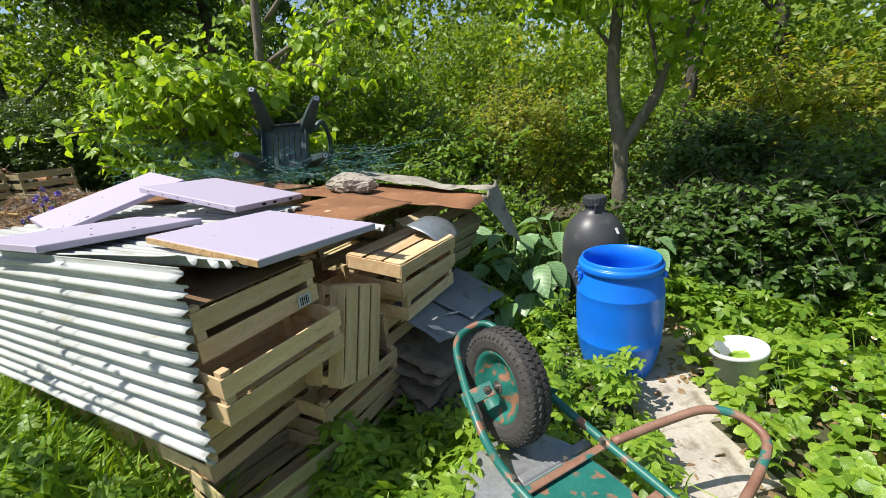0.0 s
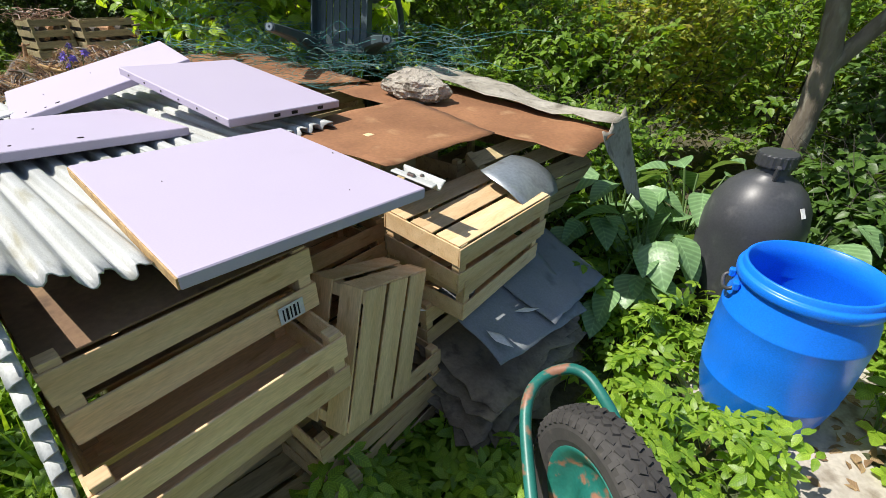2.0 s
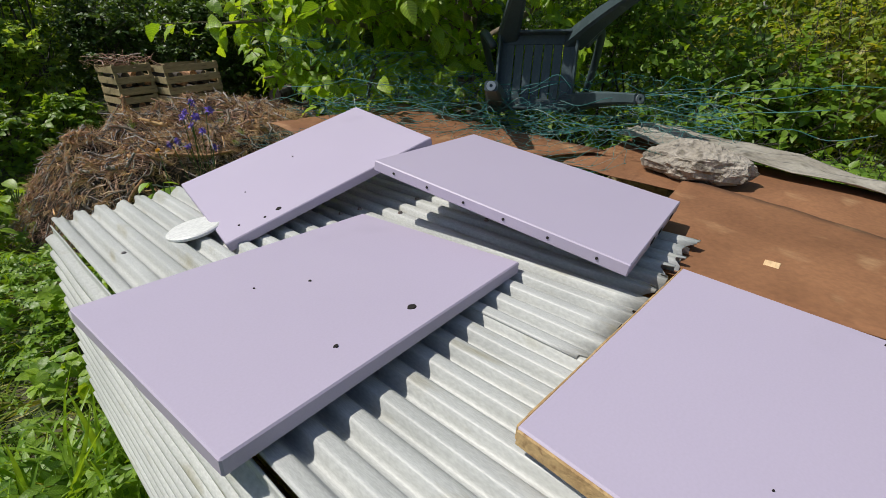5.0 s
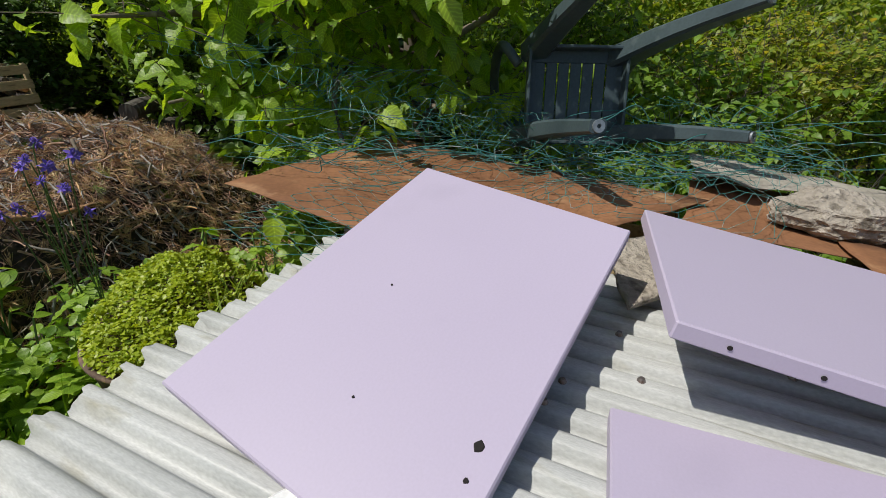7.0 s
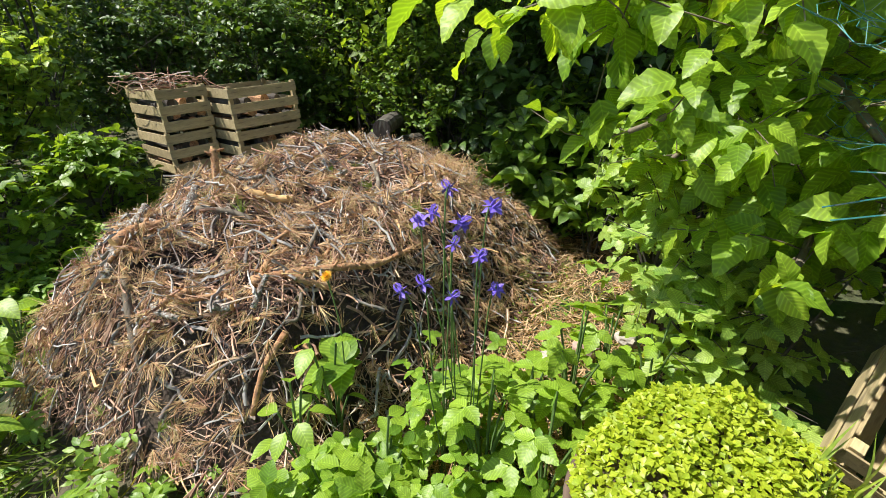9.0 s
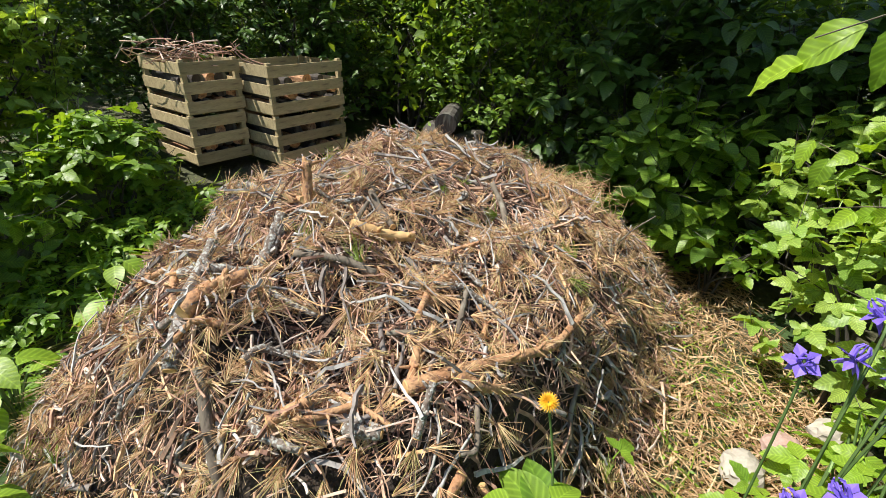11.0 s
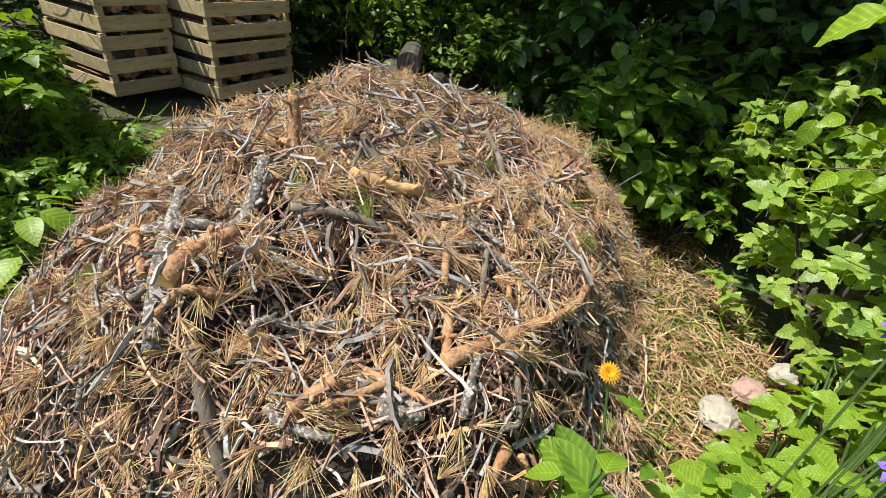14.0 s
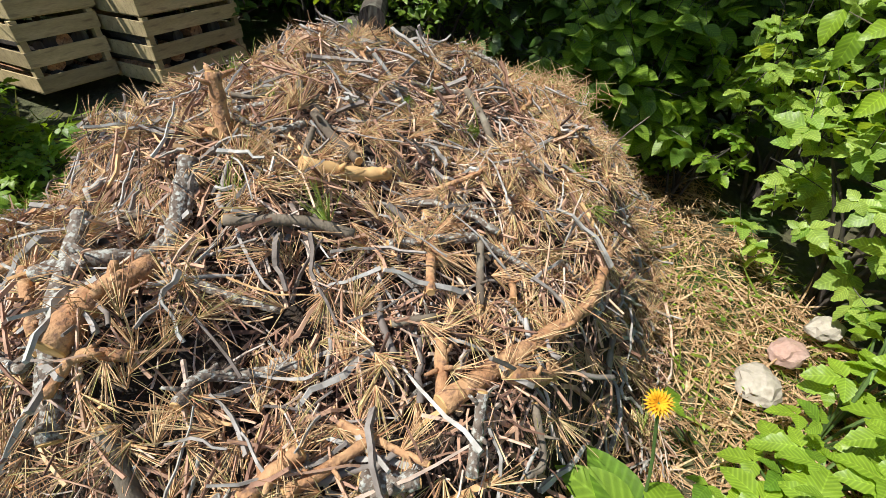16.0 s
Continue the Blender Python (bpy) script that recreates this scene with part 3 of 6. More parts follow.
rock("rock", pose(0.185, 2.80, 1.022, 0, 4, -18), (0.165, 0.095, 0.068), STONE, "pale rough stone weighing down the rusty sheet", seed=4)
rock("stone", pose(-1.90, 3.92, 0.20, 0, 0, 20), (0.065, 0.05, 0.04), PINKSTONE, "pink granite stone beside the brush pile", seed=6, detail=3)
rock("stone", pose(-2.05, 3.80, 0.19, 0, 0, -30), (0.06, 0.075, 0.042), CONCRETE, "pale rough stone beside the brush pile", seed=7, detail=3)
rock("stone", pose(-1.72, 4.02, 0.21, 0, 0, 10), (0.06, 0.045, 0.04), CONCRETE, "grey stone among raspberry shoots", seed=8, detail=3)


# ---- crates ----
BOXES = {}


def plank_mesh(size, material, name="slat"):
    key = (name, tuple(round(s, 4) for s in size), material.name)
    if key not in BOXES:
        bm = bmesh.new()
        box(bm, size, bevel=min(0.0012, min(size) * 0.2))
        me = bpy.data.meshes.new(name)
        bm.to_mesh(me)
        bm.free()
        me.materials.append(material)
        BOXES[key] = me
    return BOXES[key]


def fruit_crate(m, L=0.48, W=0.30, slats=2, slat=0.062, gap=0.026, wood=CRATE, label="pale thin-slatted wooden fruit crate stacked in the heap", group="fruit crates", bottom=True, seed=0):
    """A light crate: corner posts, slatted sides and ends, a board bottom."""
    r = random.Random(seed)
    H = slats * slat + (slats - 1) * gap
    thing = empty("fruit_crate", m, label, "crate", group)
    for sx in (-1, 1):
        for sy in (-1, 1):
            finish("post", plank_mesh((0.03, 0.03, H + 0.018), wood, "post"), wood, thing, m=pose(sx * (L / 2 - 0.022), sy * (W / 2 - 0.022), (H + 0.018) / 2 + 0.004, 0, 0, 45 * 0))
    for k in range(slats):
        z = 0.008 + slat / 2 + k * (slat + gap)
        for s in (-1, 1):
            finish("slat", plank_mesh((L, 0.006, slat), wood), wood, thing, m=pose(0, s * (W / 2 - 0.004), z, r.uniform(-1, 1), r.uniform(-0.5, 0.5), 0))
            finish("end_slat", plank_mesh((0.006, W - 0.016, slat), wood, "end_slat"), wood, thing, m=pose(s * (L / 2 - 0.004), 0, z, r.uniform(-0.6, 0.6), 0, 0))
    if bottom:
        for k in range(3):
            w = (W - 0.05) / 3
            finish("bottom_board", plank_mesh((L - 0.008, w, 0.005), wood, "bottom_board"), wood, thing, m=pose(0, (k - 1) * (w + 0.016), 0.004, 0, 0, r.uniform(-0.4, 0.4)))
    return thing


yaw = math.degrees(math.atan2(UV.y, UV.x))


def crate_at(n, u, z, rx=0, ry=0, rz=0, **more):
    return fruit_crate(Matrix.Translation(place(n, u, z)) @ pose(0, 0, 0, 0, 0, yaw + rz) @ pose(0, 0, 0, rx, ry, 0), **more)


# the two front crates under the large board, and the stack behind and below them
crate_at(-0.135, 0.22, 0.790, 0, 0, 1, seed=1, L=0.47, label="pale wooden fruit crate with a paper label, open to the front")
crate_at(-0.035, 0.205, 0.628, 2, 0, -1, seed=2, L=0.47, label="pale wooden fruit crate pulled out of the stack")
crate_at(-0.26, 0.23, 0.470, 0, 0, 0, seed=3)
crate_at(-0.26, 0.23, 0.315, 0, 0, 0, seed=4)
# The two lowest crates take darker wood in place of the shade there.
crate_at(-0.075, 0.20, 0.160, 6, 3, -6, seed=5, wood=OLDSHADECRATE, label="fruit crate slipping out of the stack foot, shade in its darker wood")
crate_at(-0.13, 0.22, 0.005, 0, 0, 2, seed=6, wood=OLDSHADECRATE)
bm = bmesh.new()
box(bm, (0.46, 0.30, 0.005), bevel=0.001)
tagged(part("fibreboard", bm, BROWNBOARD, m=Matrix.Translation(place(-0.14, 0.22, 0.968)) @ pose(0, 0, 0, 4, 0, yaw)), "brown fibreboard sheet over the top crate", "board")
bm = bmesh.new()
box(bm, (0.06, 0.002, 0.042), bevel=0.0005)
lab = part("paper_label", bm, PAPER, m=Matrix.Translation(place(0.017, 0.385, 0.825)) @ pose(0, 0, 0, 0, 0, yaw))
tagged(lab, "white paper label stapled on a crate slat", "label")
for k in range(5):
    bm = bmesh.new()
    box(bm, (0.003 + 0.002 * (k % 2), 0.001, 0.03))
    part("print_bar", bm, HOLE, lab, m=pose(-0.02 + k * 0.009, -0.0015, 0))
# crate standing on end
fruit_crate(frame_of((0.465, 1.575, 0.60), (0.03, 0.12, 0.33), (0.26, 0.96, -0.38)), L=0.38, W=0.30, slats=2, seed=7,
            label="pale wooden fruit crate standing on its end")
fruit_crate(Matrix.Translation((0.30, 1.66, 0.235)) @ pose(0, 0, 0, 0, 0, yaw), seed=8)
fruit_crate(Matrix.Translation((0.30, 1.66, 0.075)) @ pose(0, 0, 0, 0, 0, yaw + 3), seed=9)
# pair of crates further back, the upper one bottom up
fruit_crate(Matrix.Translation((0.585, 2.07, 0.815)) @ pose(0, 0, 0, 4, 0, yaw - 2) @ pose(0, 0, 0, 180, 0, 0), seed=10, W=0.32, label="pale wooden fruit crate turned bottom up")
fruit_crate(Matrix.Translation((0.565, 2.10, 0.520)) @ pose(0, 0, 0, 3, 0, yaw + 2), seed=11, W=0.32)
fruit_crate(Matrix.Translation((0.46, 2.12, 0.36)) @ pose(0, 0, 0, 0, 0, yaw), seed=12)
# crate leaning under the rusty sheet's end
fruit_crate(Matrix.Translation((0.80, 2.50, 0.625)) @ pose(0, 0, 0, 0, 0, yaw - 12) @ pose(0, 0, 0, -62, -4, 0), seed=13, slats=3, slat=0.066, L=0.50, wood=OLDSHADECRATE, label="weathered wooden crate tilted under the rusty sheet")
fruit_crate(Matrix.Translation((0.60, 2.60, 0.50)) @ pose(0, 0, 0, 0, 0, yaw), seed=14, wood=OLDSHADECRATE)
# hidden body of the stack that carries roof and sheets
seed = 30
for n in (-0.55, -0.95, -1.35, -1.72):
    for z in range(6):
        seed += 1
        crate_at(n + random.Random(seed).uniform(-0.02, 0.02), 0.31, 0.03 + z * 0.158, seed=seed)
        if z in (1, 3, 5):
            crate_at(n + 0.02, 0.78, 0.03 + z * 0.158, seed=seed + 100)
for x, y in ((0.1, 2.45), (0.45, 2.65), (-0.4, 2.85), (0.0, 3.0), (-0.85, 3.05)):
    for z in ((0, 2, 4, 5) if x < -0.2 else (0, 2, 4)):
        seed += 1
        fruit_crate(pose(x, y, 0.03 + z * 0.158, 0, 0, yaw), seed=seed, wood=OLDSHADECRATE)
# loose crate pieces at the far end of the roof
fruit_crate(pose(-1.27, 2.92, 0.56, 26, -24, 62), seed=70, L=0.40, label="broken pale fruit crate leaning under the roof edge")
fruit_crate(pose(-1.31, 2.66, 0.44, -14, -30, 70), seed=71, L=0.42, label="broken pale fruit crate leaning under the roof edge")
fruit_crate(pose(-1.14, 3.38, 0.43, 18, -24, 52), seed=72, L=0.40, wood=OLDSHADECRATE, label="broken pale fruit crate under the rusty sheet")
bm = bmesh.new()
box(bm, (0.21, 0.14, 0.006), bevel=0.001)
tagged(part("plywood_offcut", bm, CRATE, m=frame_of((-1.27, 2.76, 0.82), (0.35, 0.8, 0.22), (-0.5, 0.2, -0.5))), "pale plywood offcut beside the pot", "board")
bm = bmesh.new()
lathe(bm, [(0, 0), (0.062, 0), (0.066, 0.003), (0.066, 0.008), (0.062, 0.011), (0, 0.011)], 40)
tagged(part("round_lid", bm, WHITEP, m=pose(-1.12, 1.945, 1.032, 3, -6, 0), smooth=False), "round white plastic lid lying on the roof sheet", "lid")


# ---- barrel, carboy, bucket ----
def build_barrel():
    thing = empty("plastic_barrel", pose(1.672, 2.16, 0.0, 0, 0, 20), "open bright blue plastic barrel standing on paving", "barrel")
    bm = bmesh.new()
    prof = [(0.0, 0.012), (0.135, 0.012), (0.148, 0.0), (0.158, 0.008), (0.170, 0.06), (0.188, 0.13), (0.197, 0.2), (0.1985, 0.205), (0.1985, 0.21), (0.197, 0.215), (0.202, 0.30), (0.202, 0.40), (0.1995, 0.45), (0.201, 0.455), (0.201, 0.46),
            (0.1985, 0.465), (0.192, 0.51), (0.180, 0.545), (0.178, 0.565), (0.178, 0.572), (0.190, 0.574), (0.193, 0.582), (0.193, 0.600), (0.190, 0.606), (0.183, 0.606), (0.180, 0.612), (0.180, 0.628), (0.176, 0.631), (0.170, 0.629), (0.168, 0.57), (0.170, 0.54),
            (0.188, 0.48), (0.192, 0.35), (0.186, 0.2), (0.15, 0.03), (0, 0.025)]
    lathe(bm, [(r * 1.07, z * 1.02) for r, z in prof], 64)
    part("shell", bm, BLUE, thing, smooth=True)
    for s in (0, 180):
        a = radians(150 + s)
        base = Matrix.Translation((0.200 * math.cos(a), 0.200 * math.sin(a), 0.545)) @ pose(0, 0, 0, 0, 0, 150 + s)
        bm = bmesh.new()
        tube(bm, smooth_line([(0.0, -0.045, 0.01), (0.022, -0.045, -0.005), (0.028, 0, -0.02), (0.022, 0.045, -0.005), (0.0, 0.045, 0.01)], 5), 0.0065, 8)
        part("handle", bm, BLACK, thing, "black plastic drop handle", m=base, smooth=True)
        for q in (-0.045, 0.045):
            bm = bmesh.new()
            box(bm, (0.02, 0.024, 0.03), bevel=0.004)
            part("lug", bm, BLUE, thing, m=base @ pose(0.002, q, 0.012))


build_barrel()


def build_carboy():
    thing = empty("carboy", pose(1.70, 2.72, 0.0, 0, 0, 60), "large black plastic carboy with a screw cap", "carboy")
    bm = bmesh.new()
    prof = [(0, 0.0), (0.17, 0.0), (0.19, 0.012), (0.195, 0.05), (0.196, 0.50), (0.193, 0.56), (0.178, 0.63), (0.145, 0.69), (0.10, 0.735), (0.062, 0.755), (0.058, 0.77), (0.058, 0.80), (0, 0.80)]
    lathe(bm, prof, 56)
    part("body", bm, BLACK, thing, smooth=True)
    bm = bmesh.new()
    rings = lathe(bm, [(0.052, 0.788), (0.070, 0.79), (0.072, 0.796), (0.072, 0.835), (0.068, 0.842), (0.03, 0.844), (0, 0.844)], 40)
    for r in rings[1:4]:
        for k, v in enumerate(r):
            if k % 2:
                v.co.x *= 0.965
                v.co.y *= 0.965
    part("screw_cap", bm, BLACK, thing)
    for a in (200, 20):
        bm = bmesh.new()
        box(bm, (0.03, 0.016, 0.075), pose(0.068, 0, 0.772, 0, 12, 0), 0.004)
        part("lug", bm, BLACK, thing, m=pose(0, 0, 0, 0, 0, a))
    bm = bmesh.new()
    box(bm, (0.002, 0.02, 0.04), bevel=0.0006)
    part("paint_fleck", bm, PAPER, thing, "white paint fleck", m=pose(0, 0, 0, 0, 0, 225) @ pose(0.166, 0.05, 0.652, 0, -32, 12))


build_carboy()


def build_bucket():
    thing = empty("bucket", pose(2.20, 1.96, 0.085, -7, -5, 20), "white plastic bucket lying tilted among strawberry plants", "bucket")
    bm = bmesh.new()
    lathe(bm, [(0, -0.08), (0.098, -0.08), (0.102, -0.075), (0.118, 0.09), (0.127, 0.09), (0.129, 0.10), (0.127, 0.112), (0.118, 0.112), (0.113, 0.105), (0.098, -0.065), (0, -0.07)], 48)
    part("shell", bm, WHITEP, thing, smooth=True)
    bm = bmesh.new()
    tube(bm, smooth_line([(0.128, 0, 0.09), (0.10, 0.09, 0.03), (0.0, 0.137, 0.0), (-0.10, 0.09, 0.03), (-0.128, 0, 0.09)], 6), 0.003, 6)
    part("wire_handle", bm, STEEL, thing, smooth=True)


build_bucket()


# ---- wheelbarrow, upturned ----
def build_wheelbarrow():
    thing = empty("wheelbarrow", pose(1.1, 1.2, 0), "upturned wheelbarrow with worn green frame and zinc tray", "wheelbarrow")
    inv = Matrix.Translation((-1.1, -1.2, 0))

    def bar(name, pts, r, mat, label=""):
        bm = bmesh.new()
        tube(bm, smooth_line(pts, 7), r, 12)
        return part(name, bm, mat, thing, label, inv, True)

    # frame tubes run from the handles over the tray's bottom to the fork round the wheel
    bar("frame_tube", [(1.62, 0.70, 0.26), (1.437, 1.015, 0.30), (1.293, 1.233, 0.335), (1.145, 1.386, 0.42), (1.02, 1.55, 0.55), (0.95, 1.62, 0.58), (0.87, 1.60, 0.565), (0.831, 1.52, 0.55), (0.845, 1.40, 0.50),
                       (0.899, 1.193, 0.42), (0.983, 1.071, 0.33), (1.15, 0.86, 0.28), (1.36, 0.58, 0.25)], 0.0145, GREENP, "worn green tube frame with rust patches")
    bar("stand_bar", [(1.33, 1.206, 0.335), (1.526, 1.263, 0.36), (1.66, 1.285, 0.38), (1.755, 1.25, 0.375), (1.79, 1.17, 0.35), (1.72, 1.08, 0.32), (1.60, 0.97, 0.30), (1.45, 0.83, 0.285), (1.24, 0.74, 0.28)], 0.0145, RUSTP, "rust-brown bent tube stand")
    # wheel
    axis = Vector((-0.84, -0.52, 0.14)).normalized()
    centre = Vector((0.995, 1.335, 0.485))
    wm = Matrix.Translation(centre - Vector((1.1, 1.2, 0))) @ axis.to_track_quat("Z", "Y").to_matrix().to_4x4()
    wheel = new("wheel")
    wheel.parent, wheel.matrix_basis = thing, wm
    bm = bmesh.new()
    prof = [(0.118 + 0.082 * s, z) for s, z in ((0.0, 0.036), (0.25, 0.047), (0.55, 0.05), (0.80, 0.045), (0.93, 0.036), (0.985, 0.02), (1.0, 0.0))]
    prof = prof + [(r, -z) for r, z in prof[::-1][1:]]
    lathe(bm, prof, 72)
    for k in range(48):
        for row, z in enumerate((-0.028, -0.010, 0.010, 0.028)):
            a = 360 * (k + 0.5 * (row % 2)) / 48
            rr = 0.1985 - 0.006 * (abs(z) > 0.02)
            box(bm, (0.012, 0.017, 0.014), pose(0, 0, 0, 0, 0, a) @ pose(rr, 0, z, 22 if row % 2 else -22), 0)
        a = 360 * k / 48
        for s in (-1, 1):
            box(bm, (0.022, 0.010, 0.006), pose(0, 0, 0, 0, 0, a) @ pose(0.182, 0, s * 0.043, 0, s * 35, 0), 0)
    part("tyre", bm, RUBBER, wheel, "grey worn rubber tyre with block tread")
    bm = bmesh.new()
    lathe(bm, [(0.018, 0.028), (0.03, 0.026), (0.045, 0.012), (0.085, 0.008), (0.095, 0.022), (0.112, 0.034), (0.124, 0.042), (0.128, 0.038), (0.12, 0.0), (0.128, -0.038), (0.112, -0.034), (0.09, -0.012), (0.03, -0.02)], 48)
    part("rim", bm, GREENP, wheel, "green painted wheel rim with rust", smooth=True)
    bm = bmesh.new()
    tube(bm, [(0, 0, -0.085), (0, 0, 0.085)], 0.009, 12)
    bmesh.ops.create_cone(bm, cap_ends=True, segments=6, radius1=0.015, radius2=0.015, depth=0.012, matrix=pose(0, 0, 0.072))
    bmesh.ops.create_cone(bm, cap_ends=True, segments=24, radius1=0.03, radius2=0.022, depth=0.06)
    part("axle", bm, STEEL, wheel)
    # fork plates from tube to axle
    ax1, ax2 = centre + axis * 0.07, centre - axis * 0.07
    for a, b in ((ax1, Vector((0.865, 1.30, 0.46))), (ax2, Vector((1.16, 1.375, 0.42)))):
        mid, d = (a + b) / 2, b - a
        bm = bmesh.new()
        box(bm, (d.length + 0.04, 0.05, 0.006), bevel=0.002)
        part("axle_bracket", bm, GREENP, thing, m=inv @ frame_of(mid, d, axis.cross(d)))
    # tray, bottom up
    bm = bmesh.new()
    V = []
    for i in range(25):
        a = 2 * math.pi * i / 24
        for k, (s, z) in enumerate(((0.0, 0.285), (0.80, 0.285), (0.90, 0.275), (0.97, 0.24), (1.28, 0.05), (1.31, 0.045), (1.32, 0.055))):
            c, d = math.cos(a), math.sin(a)
            rx, ry = 0.25, 0.36
            q = (abs(c) ** 3 + abs(d) ** 3) ** (-1 / 3)
            x, y = rx * s * q * c, ry * s * q * d
            V.append(bm.verts.new((x, y, z)))
    for i in range(24):
        for k in range(6):
            a = i * 7 + k
            bm.faces.new([V[j] for j in (a, a + 1, a + 8, a + 7)])
    bmesh.ops.remove_doubles(bm, verts=bm.verts, dist=0.0005)
    tray = part("tray", bm, ZINC, thing, "dull galvanised tray", inv @ frame_of((1.11, 1.02, 0.0), (0.84, 0.52, 0), (-0.52, 0.84, 0)), True)
    tray.modifiers.new("thick", "SOLIDIFY").thickness = 0.003
    bm = bmesh.new()
    box(bm, (0.30, 0.36, 0.006), bevel=0.002)
    part("bottom_plate", bm, GREENP, thing, "worn green bottom plate", inv @ frame_of((1.20, 0.98, 0.292), (0.84, 0.52, 0), (-0.52, 0.84, 0)))
    for x in (0.0, 0.2):
        bm = bmesh.new()
        box(bm, (0.34, 0.028, 0.006), bevel=0.002)
        part("cross_strap", bm, RUSTP, thing, m=inv @ frame_of((1.16 + x * 0.5, 1.13 - x, 0.31), (0.84, 0.52, 0), (-0.52, 0.84, 0)))
    bm = bmesh.new()
    box(bm, (0.30, 0.035, 0.03), bevel=0.004)
    part("tray_lip", bm, ZINC, thing, m=inv @ frame_of((1.14, 1.19, 0.275), (0.84, 0.52, 0), (-0.52, 0.84, 0)))
    for p in ((1.165, 1.16, 0.318), (1.29, 1.20, 0.352), (0.99, 1.06, 0.348)):
        bm = bmesh.new()
        bmesh.ops.create_cone(bm, cap_ends=True, segments=6, radius1=0.008, radius2=0.008, depth=0.008)
        part("bolt", bm, STEEL, thing, m=inv @ pose(*p))


build_wheelbarrow()


# ---- chair lying on its back ----
def build_chair():
    thing = empty("plastic_chair", pose(-0.4, 3.4, 1.04), "dark green plastic garden chair lying upturned", "chair")
    inv = Matrix.Translation((0.4, -3.4, -1.04))
    tl, tr, bl, br = (Vector(p) for p in ((-0.565, 3.47, 1.41), (-0.25, 3.44, 1.39), (-0.60, 3.38, 1.09), (-0.25, 3.35, 1.09)))
    m = frame_of(bl, br - bl, tl - bl)
    w, h = (br - bl).length, (tl - bl).length
    bm = bmesh.new()
    for k in range(7):
        x = w * (0.12 + 0.76 * k / 6)
        slab = bmesh.new()
        box(slab, (w * 0.113, h * 0.72, 0.006), bevel=0.002)
        part("seat_slat", slab, CHAIRP, thing, m=inv @ m @ pose(x, h * 0.5, 0))
    for y, t in ((0.07, 0.14), (0.93, 0.14)):
        box(bm, (w * 0.9, h * t, 0.007), pose(w / 2, h * y, 0), 0.002)
    for x in (0.04, 0.96):
        box(bm, (w * 0.08, h, 0.007), pose(w * x, h / 2, 0), 0.002)
    part("seat_rim", bm, CHAIRP, thing, "dark plastic rim of the slotted seat", inv @ m)
    bm = bmesh.new()
    for y in (0.0, h):
        box(bm, (w + 0.02, 0.012, 0.06), pose(w / 2, y, 0.025), 0.003)
    for x in (0.0, w):
        box(bm, (0.012, h + 0.02, 0.06), pose(x, h / 2, 0.025), 0.003)
    part("apron", bm, CHAIRP, thing, m=inv @ m)
    legs = ((tl, (-0.447, 3.05, 1.66)), (tr, (-0.026, 3.05, 1.57)), (bl + Vector((0, 0, 0.02)), (-0.533, 2.837, 1.264)), (br + Vector((0, 0, 0.03)), (-0.005, 2.98, 1.203)))
    for a, b in legs:
        a, b = Vector(a), Vector(b)
        d = (b - a).normalized()
        lm = frame_of(a, d, Vector((1, 0, 0)))
        ln2 = (b - a).length
        bm = bmesh.new()
        ring = []
        for i in range(7):
            t = i / 6
            s = 0.050 * (1 - t) + 0.024 * t
            bend = 0.012 * math.sin(math.pi * t)
            ring.append([bm.verts.new((ln2 * t - 0.03 * (1 - t), s * p, s * q * 0.75 + bend)) for p, q in ((-1, -0.7), (-0.7, -1), (0.7, -1), (1, -0.7), (1, 0.7), (0.7, 1), (-0.7, 1), (-1, 0.7))])
        for r0, r1 in zip(ring, ring[1:]):
            for k in range(8):
                bm.faces.new((r0[k], r0[(k + 1) % 8], r1[(k + 1) % 8], r1[k]))
        bm.faces.new(ring[0][::-1]), bm.faces.new(ring[-1])
        leg = part("leg", bm, CHAIRP, thing, m=inv @ lm)
        bm = bmesh.new()
        lathe(bm, [(0.006, -0.004), (0.006, 0.004), (0.017, 0.004), (0.017, -0.004), (0.006, -0.004)], 16)
        part("foot_cap", bm, TIN, leg, "pale grey foot cap", m=pose(ln2 + 0.002, 0, 0, 0, 90))
    # backrest and armrests behind and below
    for k in range(6):
        x = -0.57 + 0.30 * k / 5
        bm = bmesh.new()
        tube(bm, smooth_line([(x, 3.40, 1.09), (x, 3.58, 1.09), (x, 3.80, 1.13)], 4), 0.014, 6)
        part("back_slat", bm, CHAIRP, thing, m=inv)
    bm = bmesh.new()
    tube(bm, smooth_line([(-0.60, 3.39, 1.09), (-0.61, 3.72, 1.11), (-0.42, 3.84, 1.14), (-0.23, 3.72, 1.11), (-0.24, 3.36, 1.09)], 6), 0.018, 8)
    part("back_frame", bm, CHAIRP, thing, m=inv)
    for s, x in ((-1, -0.66), (1, -0.18)):
        bm = bmesh.new()
        line = smooth_line([(x, 3.72, 1.13), (x + s * 0.03, 3.64, 1.30), (x + s * 0.03, 3.50, 1.42), (x + s * -0.03, 3.45, 1.36)], 6)
        tube(bm, line, 0.019, 8)
        part("armrest", bm, CHAIRP, thing, m=inv, smooth=True)


build_chair()


